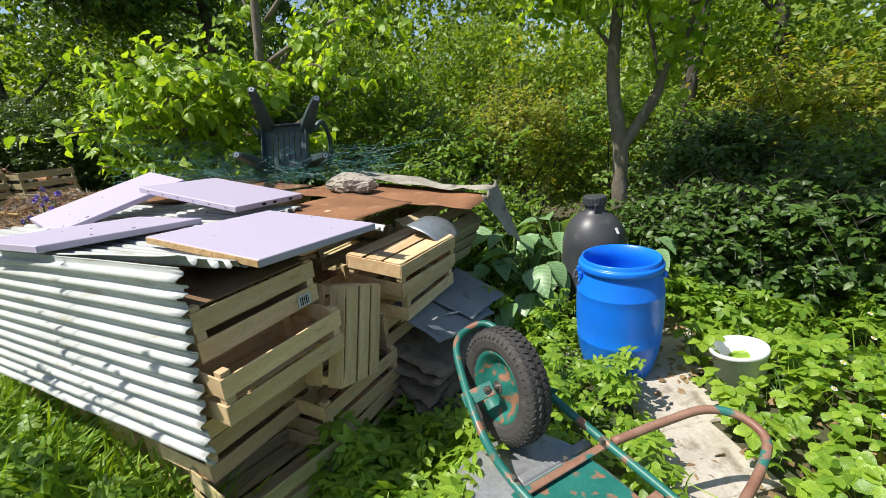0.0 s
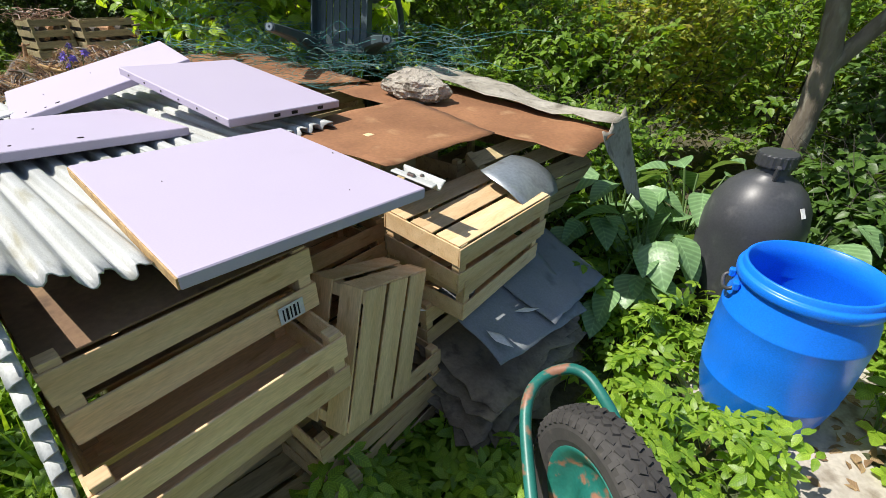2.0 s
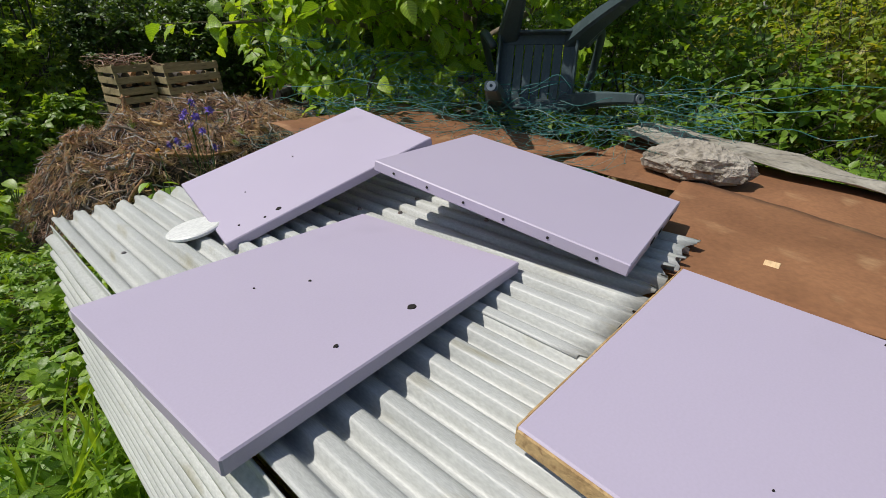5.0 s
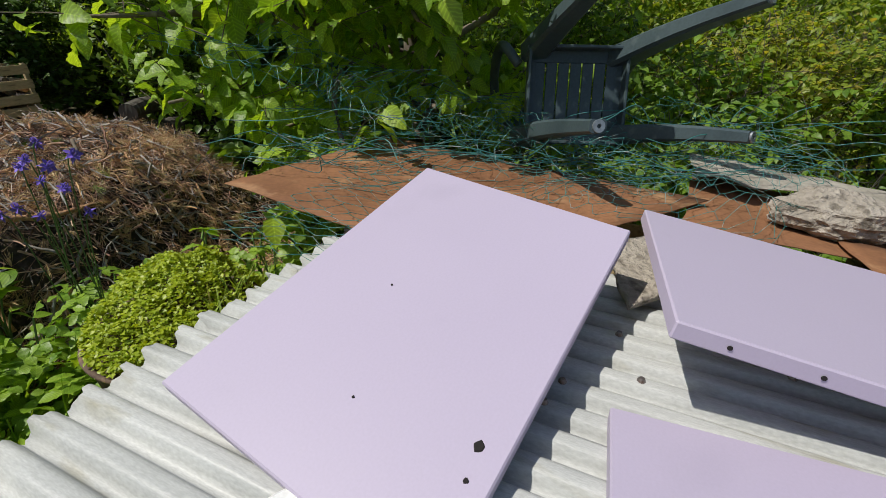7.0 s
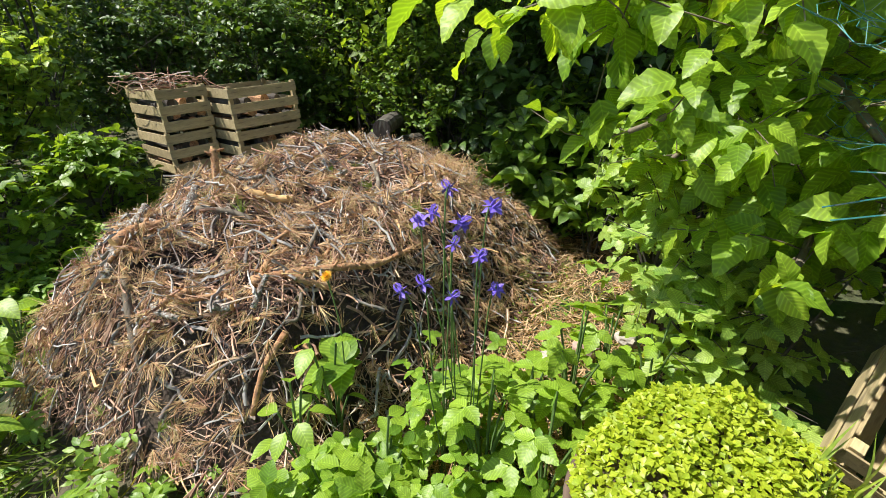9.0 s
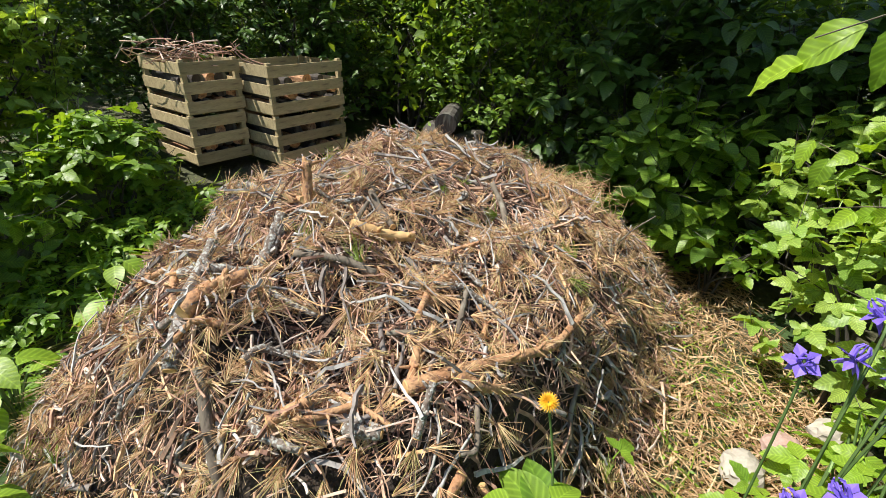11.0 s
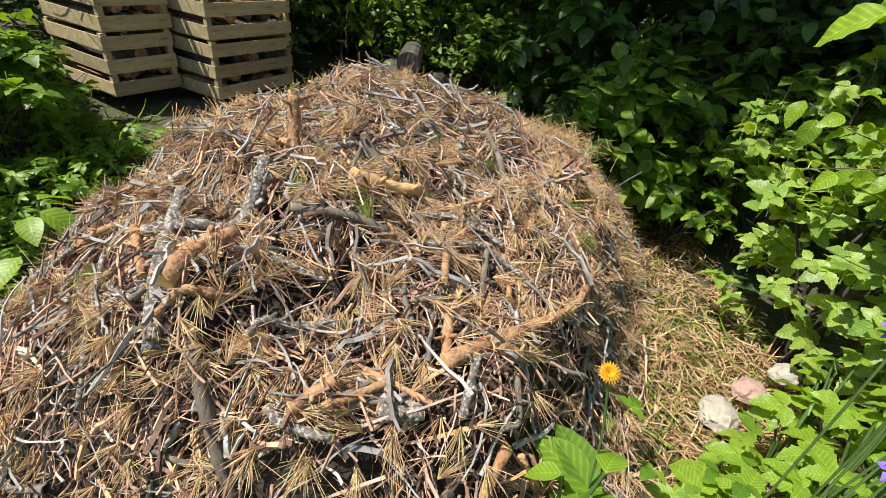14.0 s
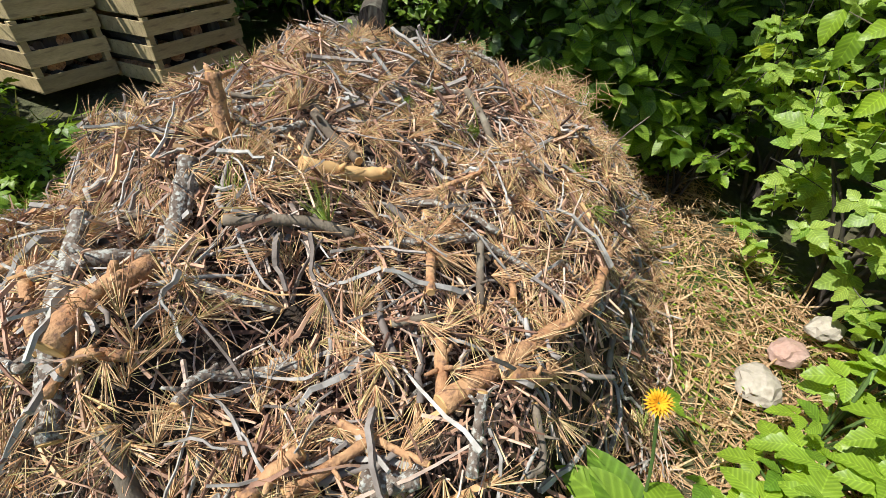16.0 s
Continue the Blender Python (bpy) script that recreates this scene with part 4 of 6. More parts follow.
# ---- chicken wire heap ----
def build_netting():
    rng = np.random.default_rng(11)
    thing = empty("wire_netting", pose(-0.6, 3.1, 1.06), "tangled green-coated chicken wire netting on the sheets", "wire netting")
    inv = Matrix.Translation((0.6, -3.1, -1.06))

    def net(name, org, across, along, n, k, wob, seed):
        """A hexagonal mesh draped from org: n cells across, k along."""
        r = np.random.default_rng(seed)
        bm = bmesh.new()
        org, across, along = (np.array(v, float) for v in (org, across, along))
        def pt(i, j):
            s, t = i / n, j / k
            p = org + across * s + along * t
            q = noise.noise_vector(Vector((s * 4 + seed, t * 5, seed)))
            return p + np.array(q) * wob * (0.6 + 0.8 * t)
        for j in range(k):
            line = [pt(i, j + 0.34 * (-1) ** (i // 1 + j)) for i in range(n + 1)]
            tube(bm, line, 0.0008, 3, False)
    # twisted joints run on to the next row
            for i in range(j % 2, n, 2):
                tube(bm, [pt(i, j + 0.34 * (-1) ** (i + j)), pt(i, j + 1 - 0.34 * (-1) ** (i + j))], 0.0011, 3, False)
        part(name, bm, WIRE, thing, m=inv)

    net("netting", (-1.60, 3.02, 1.14), (0.55, 0.42, 0.02), (1.45, -0.42, -0.08), 16, 44, 0.06, 1)
    net("netting", (-1.55, 3.30, 1.20), (0.1, 0.42, 0.10), (1.9, -0.2, -0.12), 13, 60, 0.08, 2)
    net("netting", (-1.75, 3.10, 1.42), (0.25, 0.32, 0.05), (1.0, -0.1, -0.30), 12, 34, 0.10, 3)
    net("netting", (-0.7, 2.88, 1.05), (0.05, 0.45, 0.06), (1.05, 0.03, 0.03), 14, 34, 0.06, 4)
    net("netting", (-1.45, 2.55, 1.10), (0.36, -0.12, -0.035), (0.25, 0.50, 0.0), 10, 22, 0.02, 5)
    for k in range(44):
        p = np.array([rng.uniform(-1.7, 0.25), rng.uniform(2.92, 3.4), rng.uniform(1.06, 1.22)])
        d = np.array([rng.uniform(0.2, 0.7), rng.uniform(-0.2, 0.1), rng.uniform(-0.06, 0.05)])
        pts = [p + d * t + rng.normal(0, 0.018, 3) for t in np.linspace(0, 1, 6)]
        bm = bmesh.new()
        tube(bm, smooth_line(pts, 4), 0.0015, 5, False)
        part("loose_wire", bm, WIRE, thing, m=inv)


build_netting()


# ---- paving ----
SLABS = empty("paving", pose(1.9, 1.8, 0), "row of worn concrete paving slabs in the weeds", "paving", kind="structure")
for k, (x, y, w, d, a) in enumerate(((1.76, 1.45, 0.40, 0.36, 14), (1.82, 1.83, 0.40, 0.36, 11), (1.93, 2.20, 0.42, 0.36, 13), (2.12, 2.56, 0.42, 0.36, 18), (1.62, 2.22, 0.34, 0.40, 10), (1.70, 1.06, 0.40, 0.38, 12), (2.30, 2.22, 0.36, 0.36, 20), (1.62, 0.68, 0.40, 0.36, 9))):
    bm = bmesh.new()
    box(bm, (w, d, 0.05), bevel=0.008)
    bmesh.ops.subdivide_edges(bm, edges=bm.edges[:], cuts=3, use_grid_fill=True)
    for v in bm.verts:
        v.co += 0.004 * Vector(noise.noise_vector(v.co * 14 + Vector((k, 0, 0))))
    part("slab", bm, CONCRETE, SLABS, m=Matrix.Translation((-1.9, -1.8, 0)) @ pose(x, y, -0.008, random.uniform(-1.5, 1.5), random.uniform(-1.5, 1.5), a))


# ---- brush pile ----
PILE = (-3.45, 4.18)
PILE_REACH = (1.01, 1.60, 1.82, 2.14)  # to -x, +x, -y, +y


def eased(t):
    t = np.clip(t, 0, 1)
    return t * t * (3 - 2 * t)


def pile_z(x, y):
    """The top of the mound, steep at its front and along the stones."""
    x, y = np.asarray(x, float), np.asarray(y, float)
    (cx, cy), (rl, rr, rf, rb) = PILE, PILE_REACH
    r = np.sqrt(((x - cx) / np.where(x < cx, rl, rr)) ** 2 + ((y - cy) / np.where(y < cy, rf, rb)) ** 2)
    lump = 0.055 * np.sin(9.1 * x + 1.3 + 2 * np.sin(5 * y)) * np.cos(8.3 * y + 0.4) + 0.035 * np.sin(17 * x + 3 * y) * np.sin(15 * y - 4 * x) + 0.022 * np.sin(33 * x - 9 * y) * np.sin(29 * y + 12 * x)
    edge = eased((y - 2.90 - 0.12 * eased((-3.2 - x) / 0.6)) / 0.34) * (0.25 * eased((-2.02 + 0.35 * (y - 3.9) - x) / 0.4) + 0.75 * eased((-2.28 + 0.42 * (y - 3.9) - x) / 0.42))
    top = 0.10 + (0.772 + lump) * np.clip(1 - np.clip(r, 0, 1) ** 2.33, 0, 1) * edge
    return np.maximum(ground_z(x, y), top)


def sticks(name, at, way, length, radius, material, parent=None, bends=3, sides=4, wobble=0.06, rng=None, label=""):
    """Many thin tapered twigs in one mesh."""
    n = len(at)
    d = way / np.linalg.norm(way, axis=1, keepdims=True)
    a = np.cross(d, [0.31, 0.17, 0.93])
    a /= np.linalg.norm(a, axis=1, keepdims=True)
    b = np.cross(d, a)
    V = np.zeros((n, bends + 1, sides, 3))
    ang = 2 * np.pi * np.arange(sides) / sides
    bend = rng.normal(0, 1, (n, 2))
    for i in range(bends + 1):
        t = i / bends
        off = (np.sin(np.pi * t) * wobble * length)[:, None] * (a * bend[:, :1] + b * bend[:, 1:]) + rng.normal(0, 0.25, (n, 3)) * (radius * 2)[:, None]
        c = at + d * ((t - 0.5) * length)[:, None] + off
        r = radius * (1 - 0.45 * t)
        V[:, i] = c[:, None] + r[:, None, None] * (np.cos(ang)[None, :, None] * a[:, None] + np.sin(ang)[None, :, None] * b[:, None])
    per = (bends + 1) * sides
    f = [(i * sides + k, i * sides + (k + 1) % sides, (i + 1) * sides + (k + 1) % sides, (i + 1) * sides + k) for i in range(bends) for k in range(sides)]
    f += [(0, 3, 2, 1)] if sides == 4 else []
    f += [tuple(bends * sides + k for k in range(4))] if sides == 4 else []
    F = np.array(f)[None] + (np.arange(n) * per)[:, None, None]
    return finish(name, array_mesh(name, V.reshape(-1, 3), F.reshape(-1, 4), sides > 4), material, parent, label)


def in_pile(rng, n, spread=1.0):
    """Points strewn over the mound; spread below 1 keeps off its foot."""
    x, y = rng.uniform(-4.55, -1.85, n * 3), rng.uniform(2.78, 5.9, n * 3)
    keep = pile_z(x, y) > ground_z(x, y) + 0.03 + 0.5 * max(0.0, 1.02 - spread)
    return x[keep][:n], y[keep][:n]


def slope_dirs(rng, x, y, lift=0.18):
    e = 0.03
    gx, gy = (pile_z(x + e, y) - pile_z(x - e, y)) / (2 * e), (pile_z(x, y + e) - pile_z(x, y - e)) / (2 * e)
    gx, gy = np.clip(gx, -0.7, 0.7), np.clip(gy, -0.7, 0.7)
    a = rng.uniform(0, 2 * np.pi, len(x))
    d = np.stack([np.cos(a), np.sin(a), gx * np.cos(a) + gy * np.sin(a) + rng.normal(0, lift, len(x))], 1)
    return d / np.linalg.norm(d, axis=1, keepdims=True)


def build_pile():
    rng = np.random.default_rng(21)
    thing = empty("brush_pile", pose(PILE[0], PILE[1], 0.1), "waist-high heap of dead pine twigs and dry needles", "brush pile")
    inv = Matrix.Translation((-PILE[0], -PILE[1], -0.1))
    # Mound under the twigs; its dark colour paints the shade in their gaps.
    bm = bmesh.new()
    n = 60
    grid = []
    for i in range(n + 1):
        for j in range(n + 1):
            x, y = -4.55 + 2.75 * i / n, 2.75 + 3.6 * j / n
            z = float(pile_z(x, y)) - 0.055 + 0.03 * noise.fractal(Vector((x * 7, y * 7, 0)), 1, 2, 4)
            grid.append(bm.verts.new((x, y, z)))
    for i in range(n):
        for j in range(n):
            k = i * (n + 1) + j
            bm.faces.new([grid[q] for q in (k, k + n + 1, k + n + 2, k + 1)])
    part("litter_core", bm, GAPSHADE, thing, m=inv, smooth=True)

    def layer(name, count, length, radius, mat, lift, sink, bends, sides, spread=1.0, wob=0.06, clump=0.0):
        x, y = in_pile(rng, count, spread)
        count = len(x)
        if clump:
            keep = np.array([noise.noise(Vector((a * 7, b * 7, length[1] * 90))) + 0.5 * noise.noise(Vector((a * 16, b * 16, length[1] * 90))) for a, b in zip(x, y)]) > rng.normal(-clump, 0.12, count)
            x, y = x[keep], y[keep]
            count = len(x)
        d = slope_dirs(rng, x, y, lift)
        L = rng.uniform(*length, count)
        R = rng.uniform(*radius, count) * (0.6 + 0.8 * rng.random(count) ** 2)
        z = pile_z(x, y) + rng.uniform(*sink, count)
        ob = sticks(name, np.stack([x, y, z], 1), d, L, R, mat, thing, bends, sides, wob, rng)
        ob.matrix_basis = inv
        tagged(ob, kind="stuff")

    layer("fine_twig_litter", 28000, (0.03, 0.11), (0.0010, 0.0036), TWIGS, 0.40, (-0.04, 0.025), 3, 4, 1.06, 0.05, 0.12)
    layer("twig_litter", 4300, (0.05, 0.19), (0.0022, 0.0062), TWIGS, 0.30, (-0.02, 0.035), 4, 4, 1.02, 0.045, 0.25)
    layer("lichen_twig_litter", 1500, (0.05, 0.18), (0.0025, 0.0075), LICHENTWIG, 0.26, (-0.01, 0.05), 5, 4, 1.0, 0.06)
    layer("branch_litter", 260, (0.06, 0.18), (0.0045, 0.009), LICHENTWIG, 0.20, (0.0, 0.04), 5, 6, 0.97, 0.05)
    # needle tufts: fans of needles round twig ends
    m = 2500
    x, y = in_pile(rng, m, 1.0)
    keep = np.array([noise.noise(Vector((a * 2.2, b * 2.2, 5))) for a, b in zip(x, y)]) > -0.25
    x, y = x[keep], y[keep]
    d0 = slope_dirs(rng, x, y, 0.2)
    k = 22
    at = np.repeat(np.stack([x, y, pile_z(x, y) + rng.uniform(0.005, 0.035, len(x))], 1), k, 0)
    d = np.repeat(d0, k, 0) * 0.9 + rng.normal(0, 0.33, (len(at), 3)) + [0, 0, 0.10]
    d /= np.linalg.norm(d, axis=1, keepdims=True)
    L = rng.uniform(0.035, 0.09, len(at))
    ob = sticks("dry_needles", at + d * (L / 2)[:, None], d, L, np.full(len(at), 0.0009), NEEDLES, thing, 1, 4, 0.0, rng)
    ob.matrix_basis = inv
    tagged(ob, kind="stuff")
    # a few tufts still green
    x, y = in_pile(rng, 46, 0.95)
    d0 = slope_dirs(rng, x, y, 0.2)
    at = np.repeat(np.stack([x, y, pile_z(x, y) + 0.03], 1), 34, 0)
    d = np.repeat(d0, 34, 0) + rng.normal(0, 0.4, (len(at), 3)) + [0, 0, 0.15]
    d /= np.linalg.norm(d, axis=1, keepdims=True)
    L = rng.uniform(0.04, 0.09, len(at))
    ob = sticks("green_needles", at + d * (L / 2)[:, None], d, L, np.full(len(at), 0.0009), L_GRASS, thing, 1, 4, 0.0, rng)
    ob.matrix_basis = inv
    tagged(ob, kind="stuff")
    # short spikes that stick up from the crest
    x, y = in_pile(rng, 260, 0.9)
    n = len(x)
    d = np.stack([rng.normal(0, 0.5, n), rng.normal(0, 0.5, n), np.full(n, 0.8)], 1)
    L = rng.uniform(0.05, 0.16, n)
    ob = sticks("spiky_litter", np.stack([x, y, pile_z(x, y) + 0.04], 1), d, L, rng.uniform(0.001, 0.003, n), TWIGS, thing, 3, 4, 0.08, rng)
    ob.matrix_basis = inv
    tagged(ob, kind="stuff")


build_pile()


def branch(points, r0, r1, material, label, cut=True, knots=3, seed=0):
    """A thick cut branch with knots, lying on the pile."""
    rng = random.Random(seed)
    line = [np.array(q, float) for q in smooth_line(points, 6)]
    ends, n = (line[0][2], line[-1][2]), len(line)
    for k, q in enumerate(line):
        q[2] = 0.5 * q[2] + 0.5 * (ends[0] + (ends[1] - ends[0]) * k / (n - 1))
    short = [float(pile_z(q[0], q[1])) + 0.026 + r0 * 0.4 - q[2] for q in line]
    for q in line:
        q[2] += max(0.0, 0.3 * max(short) + 0.7 * sum(short) / n)
    thing = empty("branch", Matrix.Translation(Vector(line[0])), label, "branch", "thick branches")
    inv = Matrix.Translation(-Vector(line[0]))
    bm = bmesh.new()
    rad = [(r0 * (1 - k / (n - 1)) + r1 * k / (n - 1)) * (1 + 0.10 * math.sin(k * 2.1 + seed) + 0.06 * rng.uniform(-1, 1)) for k in range(n)]
    tube(bm, line, rad, 10)
    for k in range(knots):
        i = rng.randrange(1, n - 1)
        d = Vector([rng.uniform(-1, 1), rng.uniform(-1, 1), rng.uniform(0.1, 1)]).normalized()
        stub = bmesh.new()
        tube(stub, [line[i], Vector(line[i]) + d * (rad[i] + 0.008), Vector(line[i]) + d * (rad[i] + rng.uniform(0.012, 0.03))], [rad[i] * 0.5, rad[i] * 0.38, rad[i] * 0.25], 6)
        part("knot", stub, material, thing, m=inv, smooth=True)
    part("wood", bm, material, thing, m=inv, smooth=True)
    if cut:
        for a, b, r in ((line[0], line[1], rad[0]), (line[-1], line[-2], rad[-1])):
            bm = bmesh.new()
            bmesh.ops.create_cone(bm, cap_ends=True, segments=12, radius1=r * 0.9, radius2=r * 0.85, depth=0.003)
            d = (Vector(a) - Vector(b)).normalized()
            part("cut_face", bm, CUT, thing, "fresh orange-yellow cut face", m=inv @ Matrix.Translation(Vector(a) + d * 0.001) @ d.to_track_quat("Z", "Y").to_matrix().to_4x4())
    return thing


def on_pile(x, y, up=0.02):
    return (x, y, float(pile_z(x, y)) + up)


PB = "orange-brown pine branch lying on the brush pile"
LB = "grey lichen-covered branch lying on the brush pile"
DB = "pale debarked branch piece on the brush pile"
for k, (run, r0, r1, bark, words) in enumerate((
        ([(-3.005, 3.331), (-2.898, 3.421), (-2.773, 3.541), (-2.699, 3.637), (-2.619, 3.812)], 0.0165, 0.010, PINEBARK, "long orange pine branch with knots on the brush pile"),
        ([(-3.526, 3.327), (-3.510, 3.403), (-3.478, 3.495)], 0.022, 0.019, PINEBARK, "short thick orange pine log on the brush pile"),
        ([(-3.524, 3.254), (-3.576, 3.380), (-3.630, 3.537), (-3.639, 3.586)], 0.016, 0.013, LICHEN, LB),
        ([(-3.663, 3.475), (-3.580, 3.503), (-3.510, 3.545)], 0.015, 0.013, LICHEN, LB),
        ([(-3.614, 3.384), (-3.706, 3.498)], 0.009, 0.008, PINEBARK, PB),
        ([(-3.374, 3.306), (-3.364, 3.351), (-3.312, 3.380), (-3.231, 3.404)], 0.010, 0.008, LICHEN, "curved grey branch lying on the brush pile"),
        ([(-3.690, 4.005), (-3.580, 3.890), (-3.464, 3.771)], 0.008, 0.010, PINEBARK, PB),
        ([(-3.458, 3.774), (-3.393, 3.851)], 0.010, 0.009, PINEBARK, PB),
        ([(-3.514, 3.594), (-3.508, 3.660), (-3.505, 3.721)], 0.016, 0.016, LICHEN, LB),
        ([(-3.682, 3.625), (-3.655, 3.670), (-3.625, 3.717)], 0.014, 0.012, LICHEN, LB),
        ([(-3.460, 3.494), (-3.363, 3.474), (-3.274, 3.466)], 0.008, 0.006, LICHEN, LB),
        ([(-3.118, 3.628), (-3.040, 3.656), (-2.949, 3.662)], 0.010, 0.010, LICHEN, LB),
        ([(-2.949, 3.662), (-2.888, 3.663), (-2.827, 3.645)], 0.008, 0.007, LICHEN, LB),
        ([(-3.300, 3.745), (-3.210, 3.790), (-3.139, 3.823)], 0.017, 0.014, CUT, DB),
        ([(-3.010, 3.431), (-3.004, 3.351)], 0.011, 0.010, PINEBARK, PB),
        ([(-3.090, 3.449), (-3.019, 3.465)], 0.007, 0.006, BARK, "grey bare stick on the brush pile"),
        ([(-2.906, 3.379), (-2.861, 3.391), (-2.799, 3.453)], 0.013, 0.011, PINEBARK, PB),
        ([(-3.109, 3.242), (-3.070, 3.240), (-3.030, 3.246)], 0.014, 0.013, LICHEN, LB),
        ([(-3.198, 3.209), (-3.150, 3.251), (-3.100, 3.297)], 0.009, 0.008, PINEBARK, PB),
        ([(-3.253, 3.205), (-3.191, 3.260)], 0.012, 0.011, PINEBARK, PB),
        ([(-3.546, 3.190), (-3.450, 3.170), (-3.359, 3.160)], 0.006, 0.005, BARK, "long thin bare stick on the brush pile"),
        ([(-2.959, 3.254), (-2.947, 3.334)], 0.009, 0.008, LICHEN, LB),
        ([(-2.420, 4.420), (-2.330, 4.330), (-2.260, 4.240)], 0.008, 0.007, PINEBARK, PB),
        ([(-4.020, 4.050), (-3.960, 4.160), (-3.930, 4.300)], 0.009, 0.006, LICHEN, LB),
        ([(-3.300, 4.700), (-3.100, 4.760), (-2.920, 4.740)], 0.010, 0.008, LICHEN, LB))):
    branch([on_pile(x, y, 0.025) for x, y in run], r0 * 1.05, r1 * 1.05, bark, words, seed=1 + k)
branch([on_pile(-3.455, 3.775), on_pile(-3.46, 3.80, 0.07), on_pile(-3.465, 3.82, 0.14)], 0.016, 0.014, PINEBARK, "stub of cut branch standing in the brush pile", seed=40)
branch([on_pile(-2.45, 4.45), on_pile(-2.40, 4.47, 0.16), on_pile(-2.32, 4.50, 0.32)], 0.004, 0.002, BARK, "thin bare twig standing up from the pile", seed=41, cut=False, knots=1)
for k in range(70):
    r = random.Random(200 + k)
    x, y, b, L = r.uniform(-4.1, -2.55), r.uniform(3.15, 5.1), r.uniform(0, 6.283), r.uniform(0.04, 0.12)
    dx, dy = math.cos(b) * L, math.sin(b) * L
    s = r.uniform(0.006, 0.013)
    branch([on_pile(x - dx, y - dy, 0.01), on_pile(x + r.uniform(-0.03, 0.03), y + r.uniform(-0.03, 0.03), 0.02), on_pile(x + dx, y + dy, 0.015 + r.uniform(0, 0.02))], s, s * 0.8, LICHEN if k % 3 == 0 else PINEBARK if k % 3 == 1 else BARK,
           (LB, PB, "brown bark-covered branch piece on the brush pile")[k % 3], seed=300 + k, knots=2)
# tuft of bright needles on the far slope
rng = np.random.default_rng(5)
c = np.array(on_pile(-2.72, 4.62, 0.02))
d = rng.normal(0, 1, (900, 3)) * [1, 1, 0.5] + [0, 0, 0.5]
d /= np.linalg.norm(d, axis=1, keepdims=True)
at = c + rng.normal(0, 1, (900, 3)) * [0.10, 0.08, 0.025]
tuft = sticks("needle_tuft", at, d, rng.uniform(0.05, 0.10, 900), np.full(900, 0.0012), NEEDLES, None, 1, 4, 0.0, rng)
tagged(tuft, "bright rust-brown tuft of dead pine needles", "needle tuft", kind="stuff")


# ---- two tall crate stacks with firewood ----
def crate_tower(m, label, levels, L=0.50, W=0.44, seed=0, sink=0.0):
    """Crates on each other, full of cut firewood."""
    r = random.Random(seed)
    H = 0.0
    for k in range(levels):
        fruit_crate(m @ pose(r.uniform(-0.006, 0.006), r.uniform(-0.006, 0.006), H, 0, 0, r.uniform(-1, 1)), L=L, W=W, slats=3, slat=0.070, gap=0.043, wood=OLDSHADECRATE, label=label, group="firewood crates", seed=seed + k)
        for q in range(14):
            s = r.uniform(0.025, 0.05)
            bm = bmesh.new()
            tube(bm, [(0, -W * 0.42, 0), (0.01, 0, 0.005), (0, W * 0.42, 0)], s, 9)
            x, z = -L / 2 + 0.06 + (q % 5) * (L - 0.12) / 4, 0.045 + (q // 5) * 0.075
            log = part("firewood_log", bm, DARKBARK if q % 3 else PINEBARK, m=m @ pose(x, 0, H + z, 0, 0, r.uniform(-6, 6)), smooth=False)
            tagged(log, "short cut firewood log stored in a crate", "log", "firewood logs")
        H += 3 * 0.070 + 2 * 0.043 + 0.024


face = 67
TW1 = pose(-4.525, 5.27, 0.50, 0, 0, face)
crate_tower(TW1 @ pose(0.30, 0.24, 0, 0, 0, 0), "tall stacked wooden crate of firewood behind the brush pile", 2, L=0.60, W=0.48, seed=400)
TW2 = pose(-4.945, 5.02, 0.52, 0, 0, face)
crate_tower(TW2 @ pose(0.19, 0.27, 0, 0, 0, 0), "stacked wooden crate of firewood and twigs beside bushes", 2, L=0.38, W=0.54, seed=420)
rng = np.random.default_rng(8)
n = 90
at = np.array([-5.12, 5.30, 1.18]) + rng.normal(0, 1, (n, 3)) * [0.15, 0.14, 0.03]
ob = sticks("twig_bundle", at, random_dirs(rng, n, 0.3), rng.uniform(0.1, 0.35, n), rng.uniform(0.002, 0.006, n), TWIGS, None, 3, 4, 0.1, rng)
tagged(ob, "brown twigs heaped on top of the crate stack", "twigs", kind="stuff")
for x, y, z, s, a in ((-3.62, 5.85, 0.62, 0.09, 10), (-3.40, 5.9, 0.58, 0.08, -20), (-3.50, 5.88, 0.77, 0.075, 5)):
    bm = bmesh.new()
    tube(bm, [(0, -0.22, 0), (0, 0, 0.01), (0, 0.22, 0)], s, 14)
    tagged(part("log", bm, DARKBARK, m=pose(x, y, z, 0, 0, a), smooth=False), "dark sawn log lying behind the brush pile", "log", "logs behind the pile")


